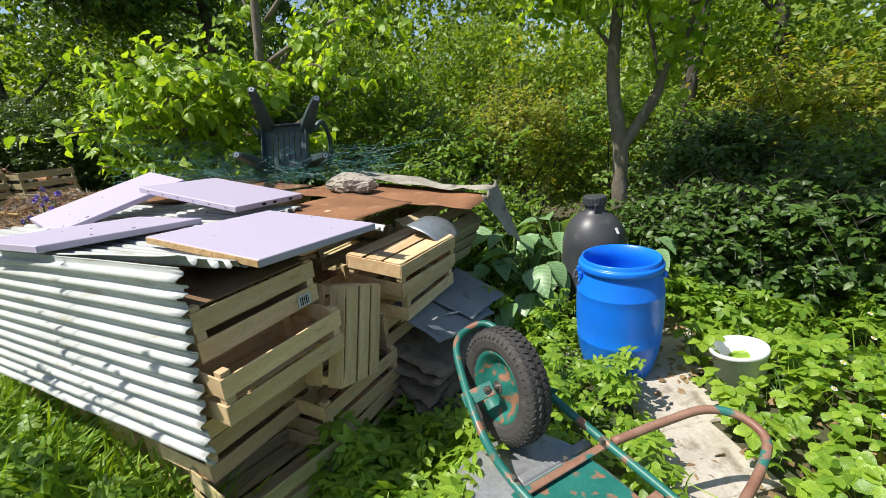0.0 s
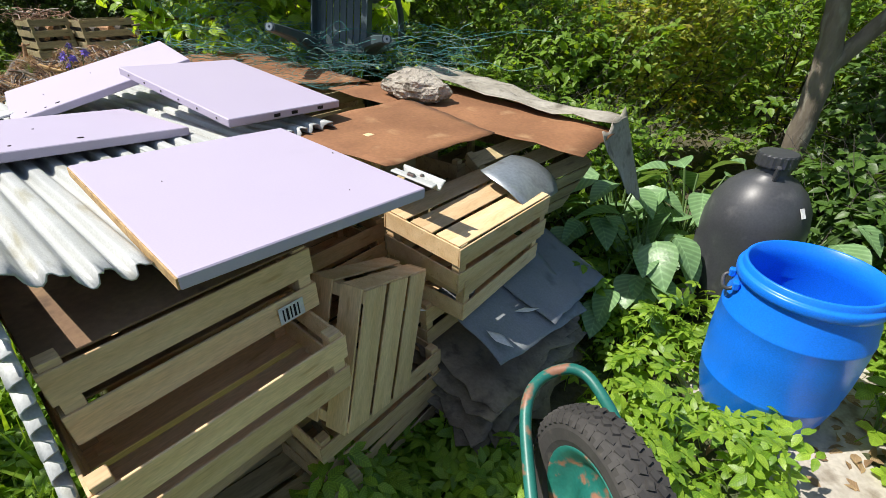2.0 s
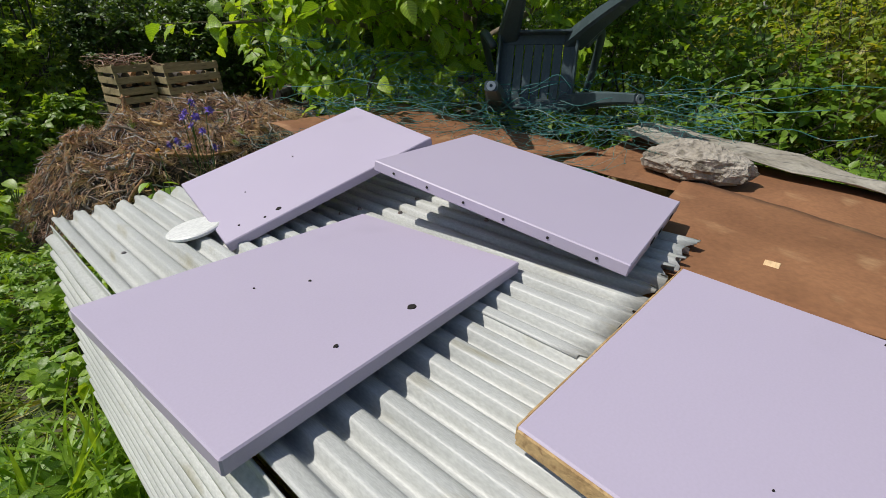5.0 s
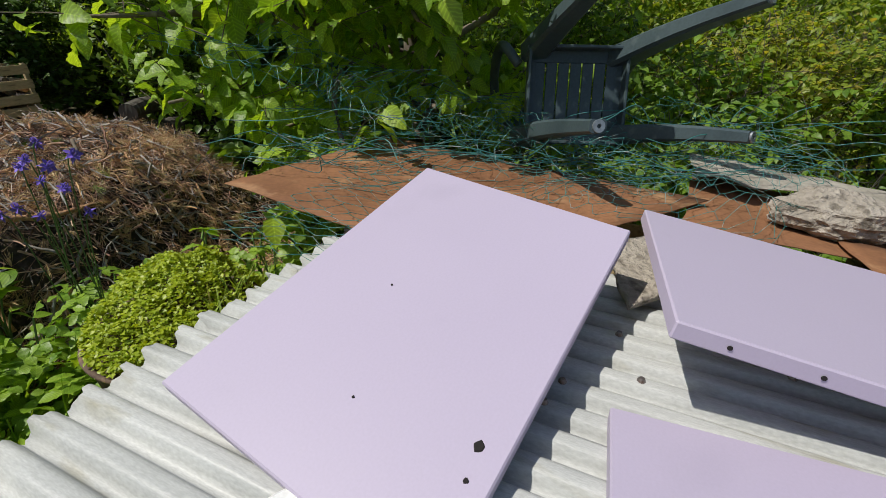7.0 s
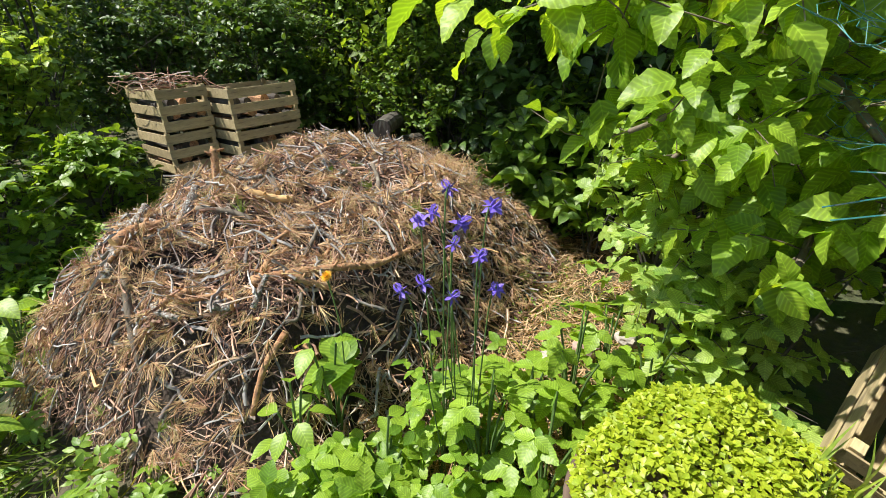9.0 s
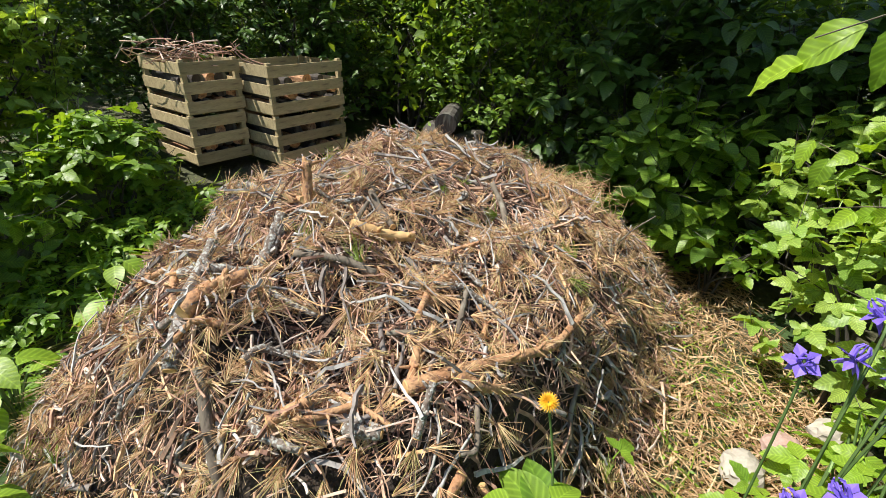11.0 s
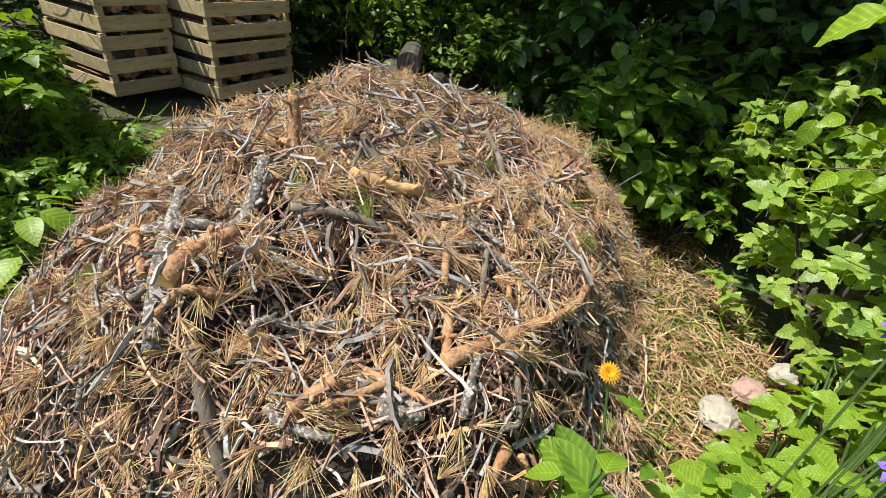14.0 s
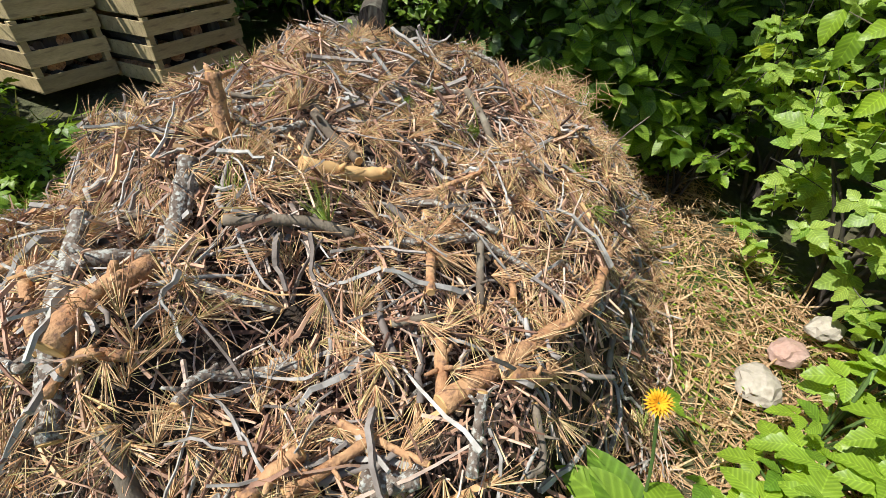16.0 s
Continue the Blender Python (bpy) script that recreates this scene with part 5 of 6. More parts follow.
# ---- tub of stonecrop ----
def build_tub():
    cx, cy = -1.745, 2.86
    thing = empty("planter_tub", pose(cx, cy, 0.14), "rust-brown metal tub overflowing with golden stonecrop", "planter")
    bm = bmesh.new()
    lathe(bm, [(0, 0), (0.20, 0), (0.205, 0.01), (0.262, 0.49), (0.272, 0.495), (0.274, 0.505), (0.268, 0.51), (0.256, 0.505), (0.245, 0.40), (0, 0.40)], 56)
    part("tub", bm, CLAY, thing, smooth=True)
    bm = bmesh.new()
    n = 24
    rings = []
    for i in range(9):
        q = i / 8
        rings.append([bm.verts.new((0.25 * q * math.cos(6.2832 * k / n), 0.25 * q * math.sin(6.2832 * k / n), 0.46 + (0.12 + 0.07 * q * math.sin(6.2832 * k / n)) * (1 - q ** 4) * (1 - 0.55 * max(0, q * math.cos(6.2832 * k / n))) + 0.012 * noise.noise(Vector((q * 9, k, 0))))) for k in range(n)])
    for a, b in zip(rings, rings[1:]):
        for k in range(n):
            bm.faces.new((a[k], a[(k + 1) % n], b[(k + 1) % n], b[k]))
    part("soil", bm, SOIL, thing, smooth=True)
    rng = np.random.default_rng(3)
    m = 9500
    a, r = rng.uniform(0, 2 * np.pi, m), 0.262 * np.sqrt(rng.random(m))
    x, y = r * np.cos(a), r * np.sin(a)
    z = 0.505 + (0.13 + 0.32 * y) * (1 - (r / 0.275) ** 4) + 0.02 * np.sin(x * 40) * np.cos(y * 37) + rng.uniform(-0.01, 0.012, m)
    z -= np.clip((x - 0.03) / 0.2, 0, 1) * 0.07 * (1 - (r / 0.275) ** 4)
    bare = (x > 0.10 + 0.03 * np.sin(y * 31)) & (y < 0.14) & (rng.random(m) < 0.85)
    at = np.stack([x, y, z], 1)[~bare]
    m = len(at)
    d = random_dirs(rng, m, 0.5)
    ob = scatter("stonecrop", leaf_form(0.42, 2, 0.3, 0.15), at, d, np.tile([0, 0, 1.0], (m, 1)) + rng.normal(0, 0.4, (m, 3)), rng.uniform(0.010, 0.019, m), L_MOSS, thing, "dense yellow-green stonecrop leaves")
    tagged(ob, kind="stuff")
    g = 110
    at = np.stack([rng.uniform(0.06, 0.22, g), rng.uniform(-0.15, 0.13, g), np.full(g, 0.50)], 1)
    d = np.stack([rng.normal(0, 0.25, g), rng.normal(0, 0.25, g), np.ones(g)], 1)
    ob = scatter("grass", BLADE, at, d, random_dirs(rng, g, 0.2), rng.uniform(0.07, 0.17, g), L_GRASS, thing, "thin grass blades, some straw-dry")
    tagged(ob, kind="stuff")


build_tub()


# ---- columbine and dandelion ----
def flower_bell(m, s, material, parent):
    """A nodding flower: five petals with spurs round five sepals."""
    bm = bmesh.new()
    for k in range(5):
        a = 2 * math.pi * k / 5
        for w, l, tilt, off in ((0.34, 1.0, 0.15, 0.0), (0.22, 0.75, -0.7, 0.63)):
            c, d = math.cos(a + off), math.sin(a + off)
            pts = [(0.05, 0, 0.1), (0.55 * l, -w, 0.1 + tilt * 0.55), (l, 0, tilt), (0.55 * l, w, 0.16 + tilt * 0.55)]
            v = [bm.verts.new(Vector((x * c - y * d, x * d + y * c, z)) * s) for x, y, z in pts]
            bm.faces.new(v)
        c, d = math.cos(a), math.sin(a)
        tube(bm, [Vector((0.2 * c, 0.2 * d, 0.1)) * s, Vector((0.35 * c, 0.35 * d, 0.7)) * s, Vector((0.15 * c, 0.15 * d, 1.0)) * s], [0.12 * s, 0.06 * s, 0.04 * s], 5)
    return part("flower", bm, material, parent, "violet five-petalled flower", m)


def build_columbine():
    thing = empty("columbine", pose(-2.32, 3.22, 0.12), "flowering violet columbine plant beside the brush pile", "flower")
    inv = Matrix.Translation((2.32, -3.22, -0.12))
    heads = [(x, y - 0.06, z + 0.035) for x, y, z in ((-2.325, 3.338, 1.07), (-2.36, 3.30, 1.02), (-2.29, 3.30, 1.00), (-2.22, 3.34, 1.03), (-2.20, 3.293, 0.83), (-2.412, 3.189, 0.86), (-2.36, 3.20, 0.88), (-2.29, 3.19, 0.86), (-2.40, 3.32, 0.99), (-2.24, 3.27, 0.93), (-2.30, 3.26, 0.96))]
    r = random.Random(4)
    for k, (x, y, z) in enumerate(heads):
        bm = bmesh.new()
        bx, by = -2.32 + r.uniform(-0.06, 0.06), 3.22 + r.uniform(-0.06, 0.06)
        tube(bm, smooth_line([(bx, by, 0.12), ((bx * 2 + x) / 3, (by * 2 + y) / 3, 0.5 * z), ((bx + 3 * x) / 4, (by + 3 * y) / 4, z - 0.06), (x, y, z + 0.012)], 4), 0.0022, 5)
        part("stem", bm, STEM, thing, m=inv)
        flower_bell(inv @ pose(x, y, z, r.uniform(-70, 30), r.uniform(-50, 50), r.uniform(0, 360)), r.uniform(0.023, 0.032), VIOLET, thing)
    rng = np.random.default_rng(6)
    n = 90
    at = np.array([-2.30, 3.22, 0.0]) + np.stack([rng.normal(0, 0.13, n), rng.normal(0, 0.11, n), rng.uniform(0.2, 0.55, n)], 1)
    ob = scatter("foliage", RASP, at, random_dirs(rng, n, 0.3), np.tile([0, 0, 1.0], (n, 1)) + rng.normal(0, 0.35, (n, 3)), rng.uniform(0.035, 0.06, n), L_WEED, thing)
    ob.matrix_basis = inv
    tagged(ob, kind="stuff")


build_columbine()


def build_dandelion(x, y, z0, z, s=0.021):
    thing = empty("dandelion", pose(x, y, z0), "yellow-orange flower on a tall hairy stem", "flower")
    bm = bmesh.new()
    for ring, (l, t, n) in enumerate(((1.0, 0.1, 22), (0.8, 0.35, 18), (0.55, 0.6, 12))):
        for k in range(n):
            a = 2 * math.pi * (k + 0.5 * ring) / n
            c, d = math.cos(a), math.sin(a)
            v = [bm.verts.new(Vector((q * c - w * d, q * d + w * c, h)) * s) for q, w, h in ((0.05, 0, 0), (l * 0.6, -0.1, t * 0.7), (l, 0, t), (l * 0.6, 0.1, t * 0.7))]
            bm.faces.new(v)
    part("flower_head", bm, YELLOW, thing, "yellow-orange flower head", m=pose(0, 0, z - z0, 35, -10, 0))
    bm = bmesh.new()
    tube(bm, smooth_line([(0.04, -0.05, 0), (0.03, -0.02, (z - z0) * 0.5), (0, 0, z - z0)], 4), 0.0025, 6)
    part("stem", bm, STEM, thing)
    rng = np.random.default_rng(2)
    ob = scatter("leaves", LEAF6, np.tile([0.04, -0.05, 0.02], (7, 1)), random_dirs(rng, 7, 0.3) + [0, 0, 0.4], np.tile([0, 0, 1.0], (7, 1)), rng.uniform(0.09, 0.15, 7), L_WEED, thing)


build_dandelion(-2.719, 3.311, 0.50, 0.805)


# ---- trees and bushes ----
def limb(bm, pts, r0, r1, sides=9, seed=0):
    line = smooth_line(pts, 5)
    n = len(line)
    tube(bm, line, [(r0 + (r1 - r0) * k / (n - 1)) * (1 + 0.06 * math.sin(3 * k + seed)) for k in range(n)], sides)
    return line


def clumps(rng, centres, spread, n):
    """Leaf points gathered round many centres."""
    c = np.asarray(centres, float)
    i = rng.integers(0, len(c), n)
    return c[i] + rng.normal(0, 1, (n, 3)) * spread


def bush(name, centre, radii, n, form, size, material, label, seed, stems=9, category="bush", group="", shell=0.28, low=0.0, bark=None):
    """A shrub: stems from one foot, leaves thickest on an uneven shell."""
    rng = np.random.default_rng(seed)
    cx, cy = centre
    z0 = float(ground_z(cx, cy))
    thing = empty(name, pose(cx, cy, z0), label, category, group)
    per = 6 if len(form[0]) > 40 else 13
    shoots = max(10, n // per)
    d = rng.normal(size=(shoots, 3))
    d /= np.linalg.norm(d, axis=1, keepdims=True)
    d[:, 2] = np.where(d[:, 2] < -0.45, -d[:, 2], d[:, 2])
    lump = np.array([noise.noise(Vector(v) * 2.2 + Vector((seed, 0, 0))) + 0.6 * noise.noise(Vector(v) * 5.5 + Vector((0, seed, 0))) for v in d])
    keep = (lump > -0.40) | (rng.random(shoots) < 0.2)
    d, lump = d[keep], lump[keep]
    shoots = len(d)
    reach = np.array(radii)
    tip = d * reach * ((1 + 0.34 * lump) * rng.uniform(0.72, 1.12, shoots))[:, None] + [0, 0, radii[2] * (0.92 - low)]
    length = np.minimum(rng.uniform(0.22, 0.5, shoots), 0.75 * min(radii))
    way = d * [0.75, 0.75, 0.35] + rng.normal(0, 0.35, (shoots, 3)) + [0, 0, 0.45]
    way /= np.linalg.norm(way, axis=1, keepdims=True)
    foot = tip - way * length[:, None]
    t = (np.arange(per) + 0.6) / per
    p = foot[:, None] + (tip - foot)[:, None] * t[None, :, None]
    p[:, :, 2] -= (length[:, None] * 0.22) * t[None] ** 2
    side = np.cross(way, [0, 0, 1.0]) + 1e-6
    side /= np.linalg.norm(side, axis=1, keepdims=True)
    sign = np.where(np.arange(per) % 2, 1.0, -1.0)[None, :, None]
    ahead = side[:, None] * sign + way[:, None] * 0.55 + rng.normal(0, 0.45, p.shape) + [0, 0, -0.28]
    grow = np.tile(0.7 + 0.5 * np.sin(np.pi * (0.15 + 0.8 * t)), (shoots, 1))
    p, ahead, grow = p.reshape(-1, 3) + rng.normal(0, 0.012, (shoots * per, 3)), ahead.reshape(-1, 3), grow.ravel()
    keep = p[:, 2] > 0.03
    p, ahead, grow = p[keep], ahead[keep], grow[keep]
    m = len(p)
    up = np.repeat(d * 0.3, per, 0)[keep] + [-0.15, -0.1, 0.95] + rng.normal(0, 0.32, (m, 3))
    scatter("foliage", form, p, ahead, up, grow * rng.uniform(size * 0.65, size * 1.2, m), material, thing)
    high = tip[:, 2] > 0.1
    tagged(sticks("twig_growth", ((tip + foot) / 2)[high], way[high], length[high] * 1.1, np.full(high.sum(), 0.0022), bark or DARKBARK, thing, 3, 4, 0.04, rng), kind="stuff")
    for k in range(stems):
        bm = bmesh.new()
        q = p[rng.integers(0, m)]
        f = rng.normal(0, 0.08, 2) * radii[0]
        limb(bm, [(f[0], f[1], -0.03), (f[0] * 1.5 + q[0] * 0.3, f[1] * 1.5 + q[1] * 0.3, q[2] * 0.5), q], 0.012 * radii[2] + 0.004, 0.003, 6, k)
        part("stem", bm, bark or DARKBARK, thing, smooth=True)
    return thing


# apple tree whose boughs hang over the sheets
def build_apple():
    rng = np.random.default_rng(50)
    thing = empty("apple_tree", pose(-1.0, 4.7, 0.05), "leafy apple tree with low boughs over the sheets", "tree")
    inv = Matrix.Translation((1.0, -4.7, -0.05))
    bm = bmesh.new()
    limb(bm, [(-1.0, 4.7, 0.0), (-0.97, 4.68, 0.7), (-1.05, 4.6, 1.4), (-0.95, 4.6, 2.4), (-0.9, 4.7, 3.3)], 0.075, 0.03, 10)
    part("trunk", bm, BARK, thing, m=inv, smooth=True)
    boughs = [[(-1.0, 4.65, 1.0), (-1.3, 4.1, 1.3), (-1.35, 3.6, 1.2), (-1.25, 3.32, 0.98)], [(-1.0, 4.65, 1.2), (-1.7, 4.2, 1.7), (-1.9, 3.85, 1.75)], [(-1.0, 4.6, 1.3), (-0.8, 4.0, 1.75), (-0.75, 3.65, 1.6)],
              [(-1.0, 4.6, 1.5), (-0.4, 4.2, 1.9), (-0.1, 3.9, 1.75)], [(-1.0, 4.6, 1.1), (-1.5, 4.0, 1.5), (-1.3, 3.45, 1.75)],
              [(-0.95, 4.6, 2.0), (-0.2, 4.5, 2.3), (0.4, 4.4, 2.2)], [(-1.0, 4.65, 1.0), (-0.6, 4.2, 1.25), (-0.35, 3.95, 1.3)], [(-1.0, 4.65, 0.8), (-1.5, 4.3, 1.0), (-1.75, 3.9, 1.0)],
              [(-1.0, 4.65, 1.0), (-1.1, 4.1, 1.2), (-0.95, 3.75, 1.25)], [(-1.0, 4.65, 0.9), (-1.25, 3.9, 0.95), (-1.5, 3.42, 0.8)],
              [(-1.0, 4.6, 1.7), (-1.0, 3.9, 1.9), (-0.95, 3.3, 1.85)], [(-1.0, 4.6, 1.4), (-1.2, 3.7, 1.7), (-1.2, 3.35, 1.66)], [(-1.0, 4.6, 1.5), (-0.8, 3.7, 1.85), (-0.75, 3.35, 1.75)], [(-1.0, 4.6, 1.3), (-1.05, 3.7, 1.55), (-1.0, 3.4, 1.5)], [(-1.0, 4.7, 1.4), (-1.6, 4.9, 1.9), (-2.2, 4.95, 2.0)], [(-1.0, 4.7, 1.8), (-0.6, 4.9, 2.3), (0.0, 4.85, 2.4)],
              [(-1.0, 4.7, 2.2), (-1.2, 4.9, 2.7), (-1.6, 4.95, 2.9)], [(-0.9, 4.7, 2.4), (-0.5, 4.9, 2.9), (-0.2, 5.0, 3.1)], [(-1.0, 4.7, 1.3), (-0.2, 4.8, 1.7), (0.5, 4.75, 1.8)],
              [(-1.0, 4.6, 1.6), (-1.5, 3.8, 1.85), (-1.45, 3.4, 1.85)], [(-1.0, 4.6, 1.3), (-1.7, 3.8, 1.5), (-2.08, 3.38, 1.5)], [(-1.0, 4.6, 1.1), (-1.6, 3.8, 1.25), (-1.92, 3.42, 1.22)], [(-1.0, 4.6, 1.4), (-1.5, 3.8, 1.65), (-1.72, 3.42, 1.62)],
              [(-1.0, 4.6, 1.0), (-0.5, 4.0, 1.15), (-0.75, 3.75, 1.2)]]
    pts, ways, tw_a, tw_d, tw_l = [], [], [], [], []
    for k, b in enumerate(boughs):
        bm = bmesh.new()
        line = limb(bm, b, 0.026, 0.006, 7, k)
        part("bough", bm, BARK, thing, m=inv, smooth=True)
        line = np.array([tuple(q) for q in line])
        for q in range(23):
            s = line[int(rng.integers(len(line) // 3, len(line)))]
            d = random_dirs(rng, 1, 0.6)[0] + [0, -0.15, 0.15]
            d /= np.linalg.norm(d)
            L = rng.uniform(0.14, 0.42)
            tw_a.append(s + d * L / 2), tw_d.append(d), tw_l.append(L)
            for j in range(8):
                t = 0.15 + 0.85 * j / 7
                pts.append(s + d * L * t + rng.normal(0, 0.012, 3))
                ways.append(random_dirs(rng, 1, 0.5)[0] + d * 0.5 + [0, 0, -0.45])
    ob = sticks("twig_growth", np.array(tw_a), np.array(tw_d), np.array(tw_l), np.full(len(tw_l), 0.0025), BARK, thing, 3, 4, 0.05, rng)
    ob.matrix_basis = inv
    tagged(ob, kind="stuff")
    m = len(pts)
    ob = scatter("crown", ROUND6, np.array(pts), np.array(ways), np.tile([-0.25, -0.35, 0.9], (m, 1)) + rng.normal(0, 0.4, (m, 3)), rng.uniform(0.06, 0.115, m), L_APPLE, thing)
    ob.matrix_basis = inv


build_apple()


# forked plum tree behind the carboy
def build_plum():
    rng = np.random.default_rng(51)
    thing = empty("plum_tree", pose(2.13, 3.57, 0.0), "slim forked fruit tree with grey bark", "tree")
    inv = Matrix.Translation((-2.13, -3.57, 0))
    fork = (2.14, 3.58, 1.03)
    bm = bmesh.new()
    limb(bm, [(2.13, 3.57, -0.02), (2.14, 3.57, 0.5), fork, (2.085, 3.58, 1.38), (2.07, 3.58, 1.62), (2.08, 3.58, 1.85), (2.10, 3.60, 2.2), (2.06, 3.62, 3.2)], 0.066, 0.03, 12)
    part("trunk", bm, BARK, thing, m=inv, smooth=True)
    boughs = [[fork, (2.23, 3.58, 1.14), (2.39, 3.58, 1.39), (2.46, 3.58, 1.59), (2.60, 3.58, 1.82), (2.70, 3.60, 2.2), (2.9, 3.65, 2.8)], [(2.42, 3.58, 1.5), (2.33, 3.56, 1.83), (2.27, 3.54, 2.1), (2.2, 3.5, 2.5)], [(2.07, 3.58, 1.75), (1.8, 3.6, 2.05), (1.5, 3.55, 2.15)], [(2.10, 3.6, 2.2), (2.4, 3.2, 2.5), (2.6, 2.9, 2.3)],
              [(2.75, 3.6, 2.3), (3.0, 3.0, 2.3), (3.1, 2.55, 2.02)], [(2.65, 3.6, 2.1), (3.1, 3.5, 2.3), (3.5, 3.4, 2.1)], [(2.08, 3.6, 2.6), (1.7, 3.5, 2.7), (1.4, 3.3, 2.6)],
              [(2.7, 3.6, 2.2), (2.9, 2.9, 2.25), (2.75, 2.4, 2.0)], [(2.6, 3.6, 2.0), (3.2, 3.2, 2.2), (3.5, 2.8, 1.95)],
              # These five boughs are added out of view to shade the bushes below.
              [(2.1, 3.6, 2.2), (2.2, 3.0, 2.6), (2.2, 2.5, 2.45)], [(2.1, 3.6, 2.3), (2.0, 3.1, 2.7), (1.9, 2.7, 2.55)], [(2.6, 3.6, 2.2), (2.6, 3.0, 2.6), (2.55, 2.6, 2.5)], [(2.7, 3.6, 2.3), (3.0, 3.1, 2.8), (3.1, 2.8, 2.6)], [(2.1, 3.6, 2.4), (2.6, 3.9, 2.8), (3.0, 4.0, 2.7)]]
    pts, ways = [], []
    for k, b in enumerate(boughs):
        bm = bmesh.new()
        line = np.array([tuple(q) for q in limb(bm, b, 0.05 if k == 0 else 0.018, 0.008, 8, k)])
        part("bough", bm, BARK, thing, m=inv, smooth=True)
        for q in range(44):
            s = line[int(rng.integers(len(line) // 2, len(line)))]
            d = random_dirs(rng, 1, 0.7)[0]
            for j in range(10):
                pts.append(s + d * 0.32 * j / 9 + rng.normal(0, 0.03, 3))
                ways.append(random_dirs(rng, 1, 0.6)[0] + [0, 0, -0.4])
    m = len(pts)
    ob = scatter("crown", LEAF6, np.array(pts), np.array(ways), np.tile([-0.3, 0, 0.9], (m, 1)) + rng.normal(0, 0.4, (m, 3)), rng.uniform(0.05, 0.09, m), L_APPLE, thing)
    ob.matrix_basis = inv


build_plum()

G, H2 = "green garden bush with small leaves", "dense dark green hedge shrub"
# behind the sheets and the tree
bush("bush", (0.75, 4.5), (0.8, 0.6, 0.72), 5000, LEAF3, 0.065, L_BUSH, "bright green bush behind the rusty sheets", 1)
bush("bush", (1.55, 4.9), (0.75, 0.6, 0.85), 6500, LEAF3, 0.05, L_YELLOW, "yellow-green shrub behind the heap", 2)
bush("bush", (0.0, 5.3), (0.9, 0.7, 1.0), 6000, LEAF3, 0.06, L_BUSH, G, 3)
bush("bush", (2.7, 4.9), (0.9, 0.7, 0.85), 6000, LEAF3, 0.055, L_BUSH, G, 4)
bush("bush", (2.55, 3.15), (0.6, 0.55, 0.42), 5200, LEAF3, 0.062, L_DARK, H2, 5)
bush("bush", (3.2, 2.9), (0.7, 0.6, 0.50), 6200, LEAF3, 0.062, L_DARK, H2, 6)
bush("bush", (3.9, 3.1), (0.8, 0.7, 0.62), 5500, LEAF3, 0.06, L_BUSH, G, 7)
bush("bush", (3.2, 4.0), (0.8, 0.7, 0.66), 6200, LEAF3, 0.062, L_DARK, H2, 8)
bush("bush", (4.2, 4.4), (0.9, 0.8, 0.9), 5000, LEAF3, 0.065, L_YELLOW, "yellow-green shrub at the garden edge", 9)
bush("bush", (1.05, 3.65), (0.55, 0.45, 0.45), 4200, LEAF3, 0.05, L_BUSH, "green bush behind the grey felt flap", 10)
bush("bush", (0.35, 3.9), (0.5, 0.4, 0.55), 3600, LEAF3, 0.055, L_BUSH, G, 11)
# behind and beside the brush pile
bush("bush", (-2.0, 5.9), (0.9, 0.65, 0.85), 3200, LEAF6, 0.10, L_DARK, H2, 12)
bush("bush", (-3.1, 6.5), (0.9, 0.6, 1.0), 6000, LEAF3, 0.055, L_BUSH, "green shrub in sun behind the brush pile", 13)
bush("bush", (-1.2, 5.6), (0.7, 0.6, 0.8), 2800, LEAF6, 0.10, L_DARK, H2, 14)
bush("bush", (-4.1, 6.9), (0.9, 0.7, 1.2), 6500, LEAF3, 0.055, L_BUSH, "green shrub behind the firewood crates", 15)
bush("bush", (-5.6, 6.7), (0.9, 0.7, 0.9), 6000, LEAF3, 0.06, L_DARK, H2, 16)
bush("bush", (-6.25, 4.55), (0.65, 0.7, 0.80), 2600, RASP, 0.075, L_RASP, "pale-leaved raspberry bush beside the crates", 17, 14)
bush("bush", (-5.35, 3.75), (0.55, 0.6, 0.55), 900, RASP, 0.07, L_BUSH, "green raspberry bush beside the brush pile", 18, 14)
bush("bush", (-6.9, 5.6), (0.8, 0.8, 1.35), 5000, LEAF3, 0.06, L_DARK, H2, 19)
bush("raspberry_bush", (-1.55, 4.25), (0.34, 0.48, 0.52), 330, RASP, 0.07, L_RASP, "raspberry bush with pale green leaves by the pile", 20, 16)
bush("raspberry_bush", (-1.45, 3.70), (0.32, 0.32, 0.42), 230, RASP, 0.07, L_RASP, "raspberry bush behind the planted tub", 21, 12)
bush("raspberry_bush", (-1.40, 5.0), (0.42, 0.4, 0.62), 300, RASP, 0.07, L_RASP, "raspberry bush at the hedge foot", 22, 12)

bush("bush", (-5.75, 5.75), (0.6, 0.5, 0.75), 4200, LEAF3, 0.06, L_DARK, "dark green shrub beside the firewood crates", 23)
bush("bush", (-4.75, 6.15), (0.6, 0.45, 0.8), 4200, LEAF3, 0.06, L_DARK, "dark green shrub behind the firewood crates", 24)
bush("bush", (-5.15, 4.55), (0.38, 0.36, 0.36), 420, RASP, 0.07, L_BUSH, "low raspberry bush in front of the crates", 25, 8)
bush("bush", (-6.6, 6.6), (0.8, 0.7, 1.0), 4200, LEAF3, 0.06, L_DARK, H2, 26)

bush("bush", (-2.1, 5.3), (0.5, 0.42, 0.55), 1700, LEAF6, 0.10, L_BUSH, "green broad-leaved shrub beside the brush pile", 27)
bush("bush", (-1.85, 5.0), (0.24, 0.26, 0.28), 130, RASP, 0.05, L_WEED, "small raspberry shoot beside the brush pile", 28, 8)

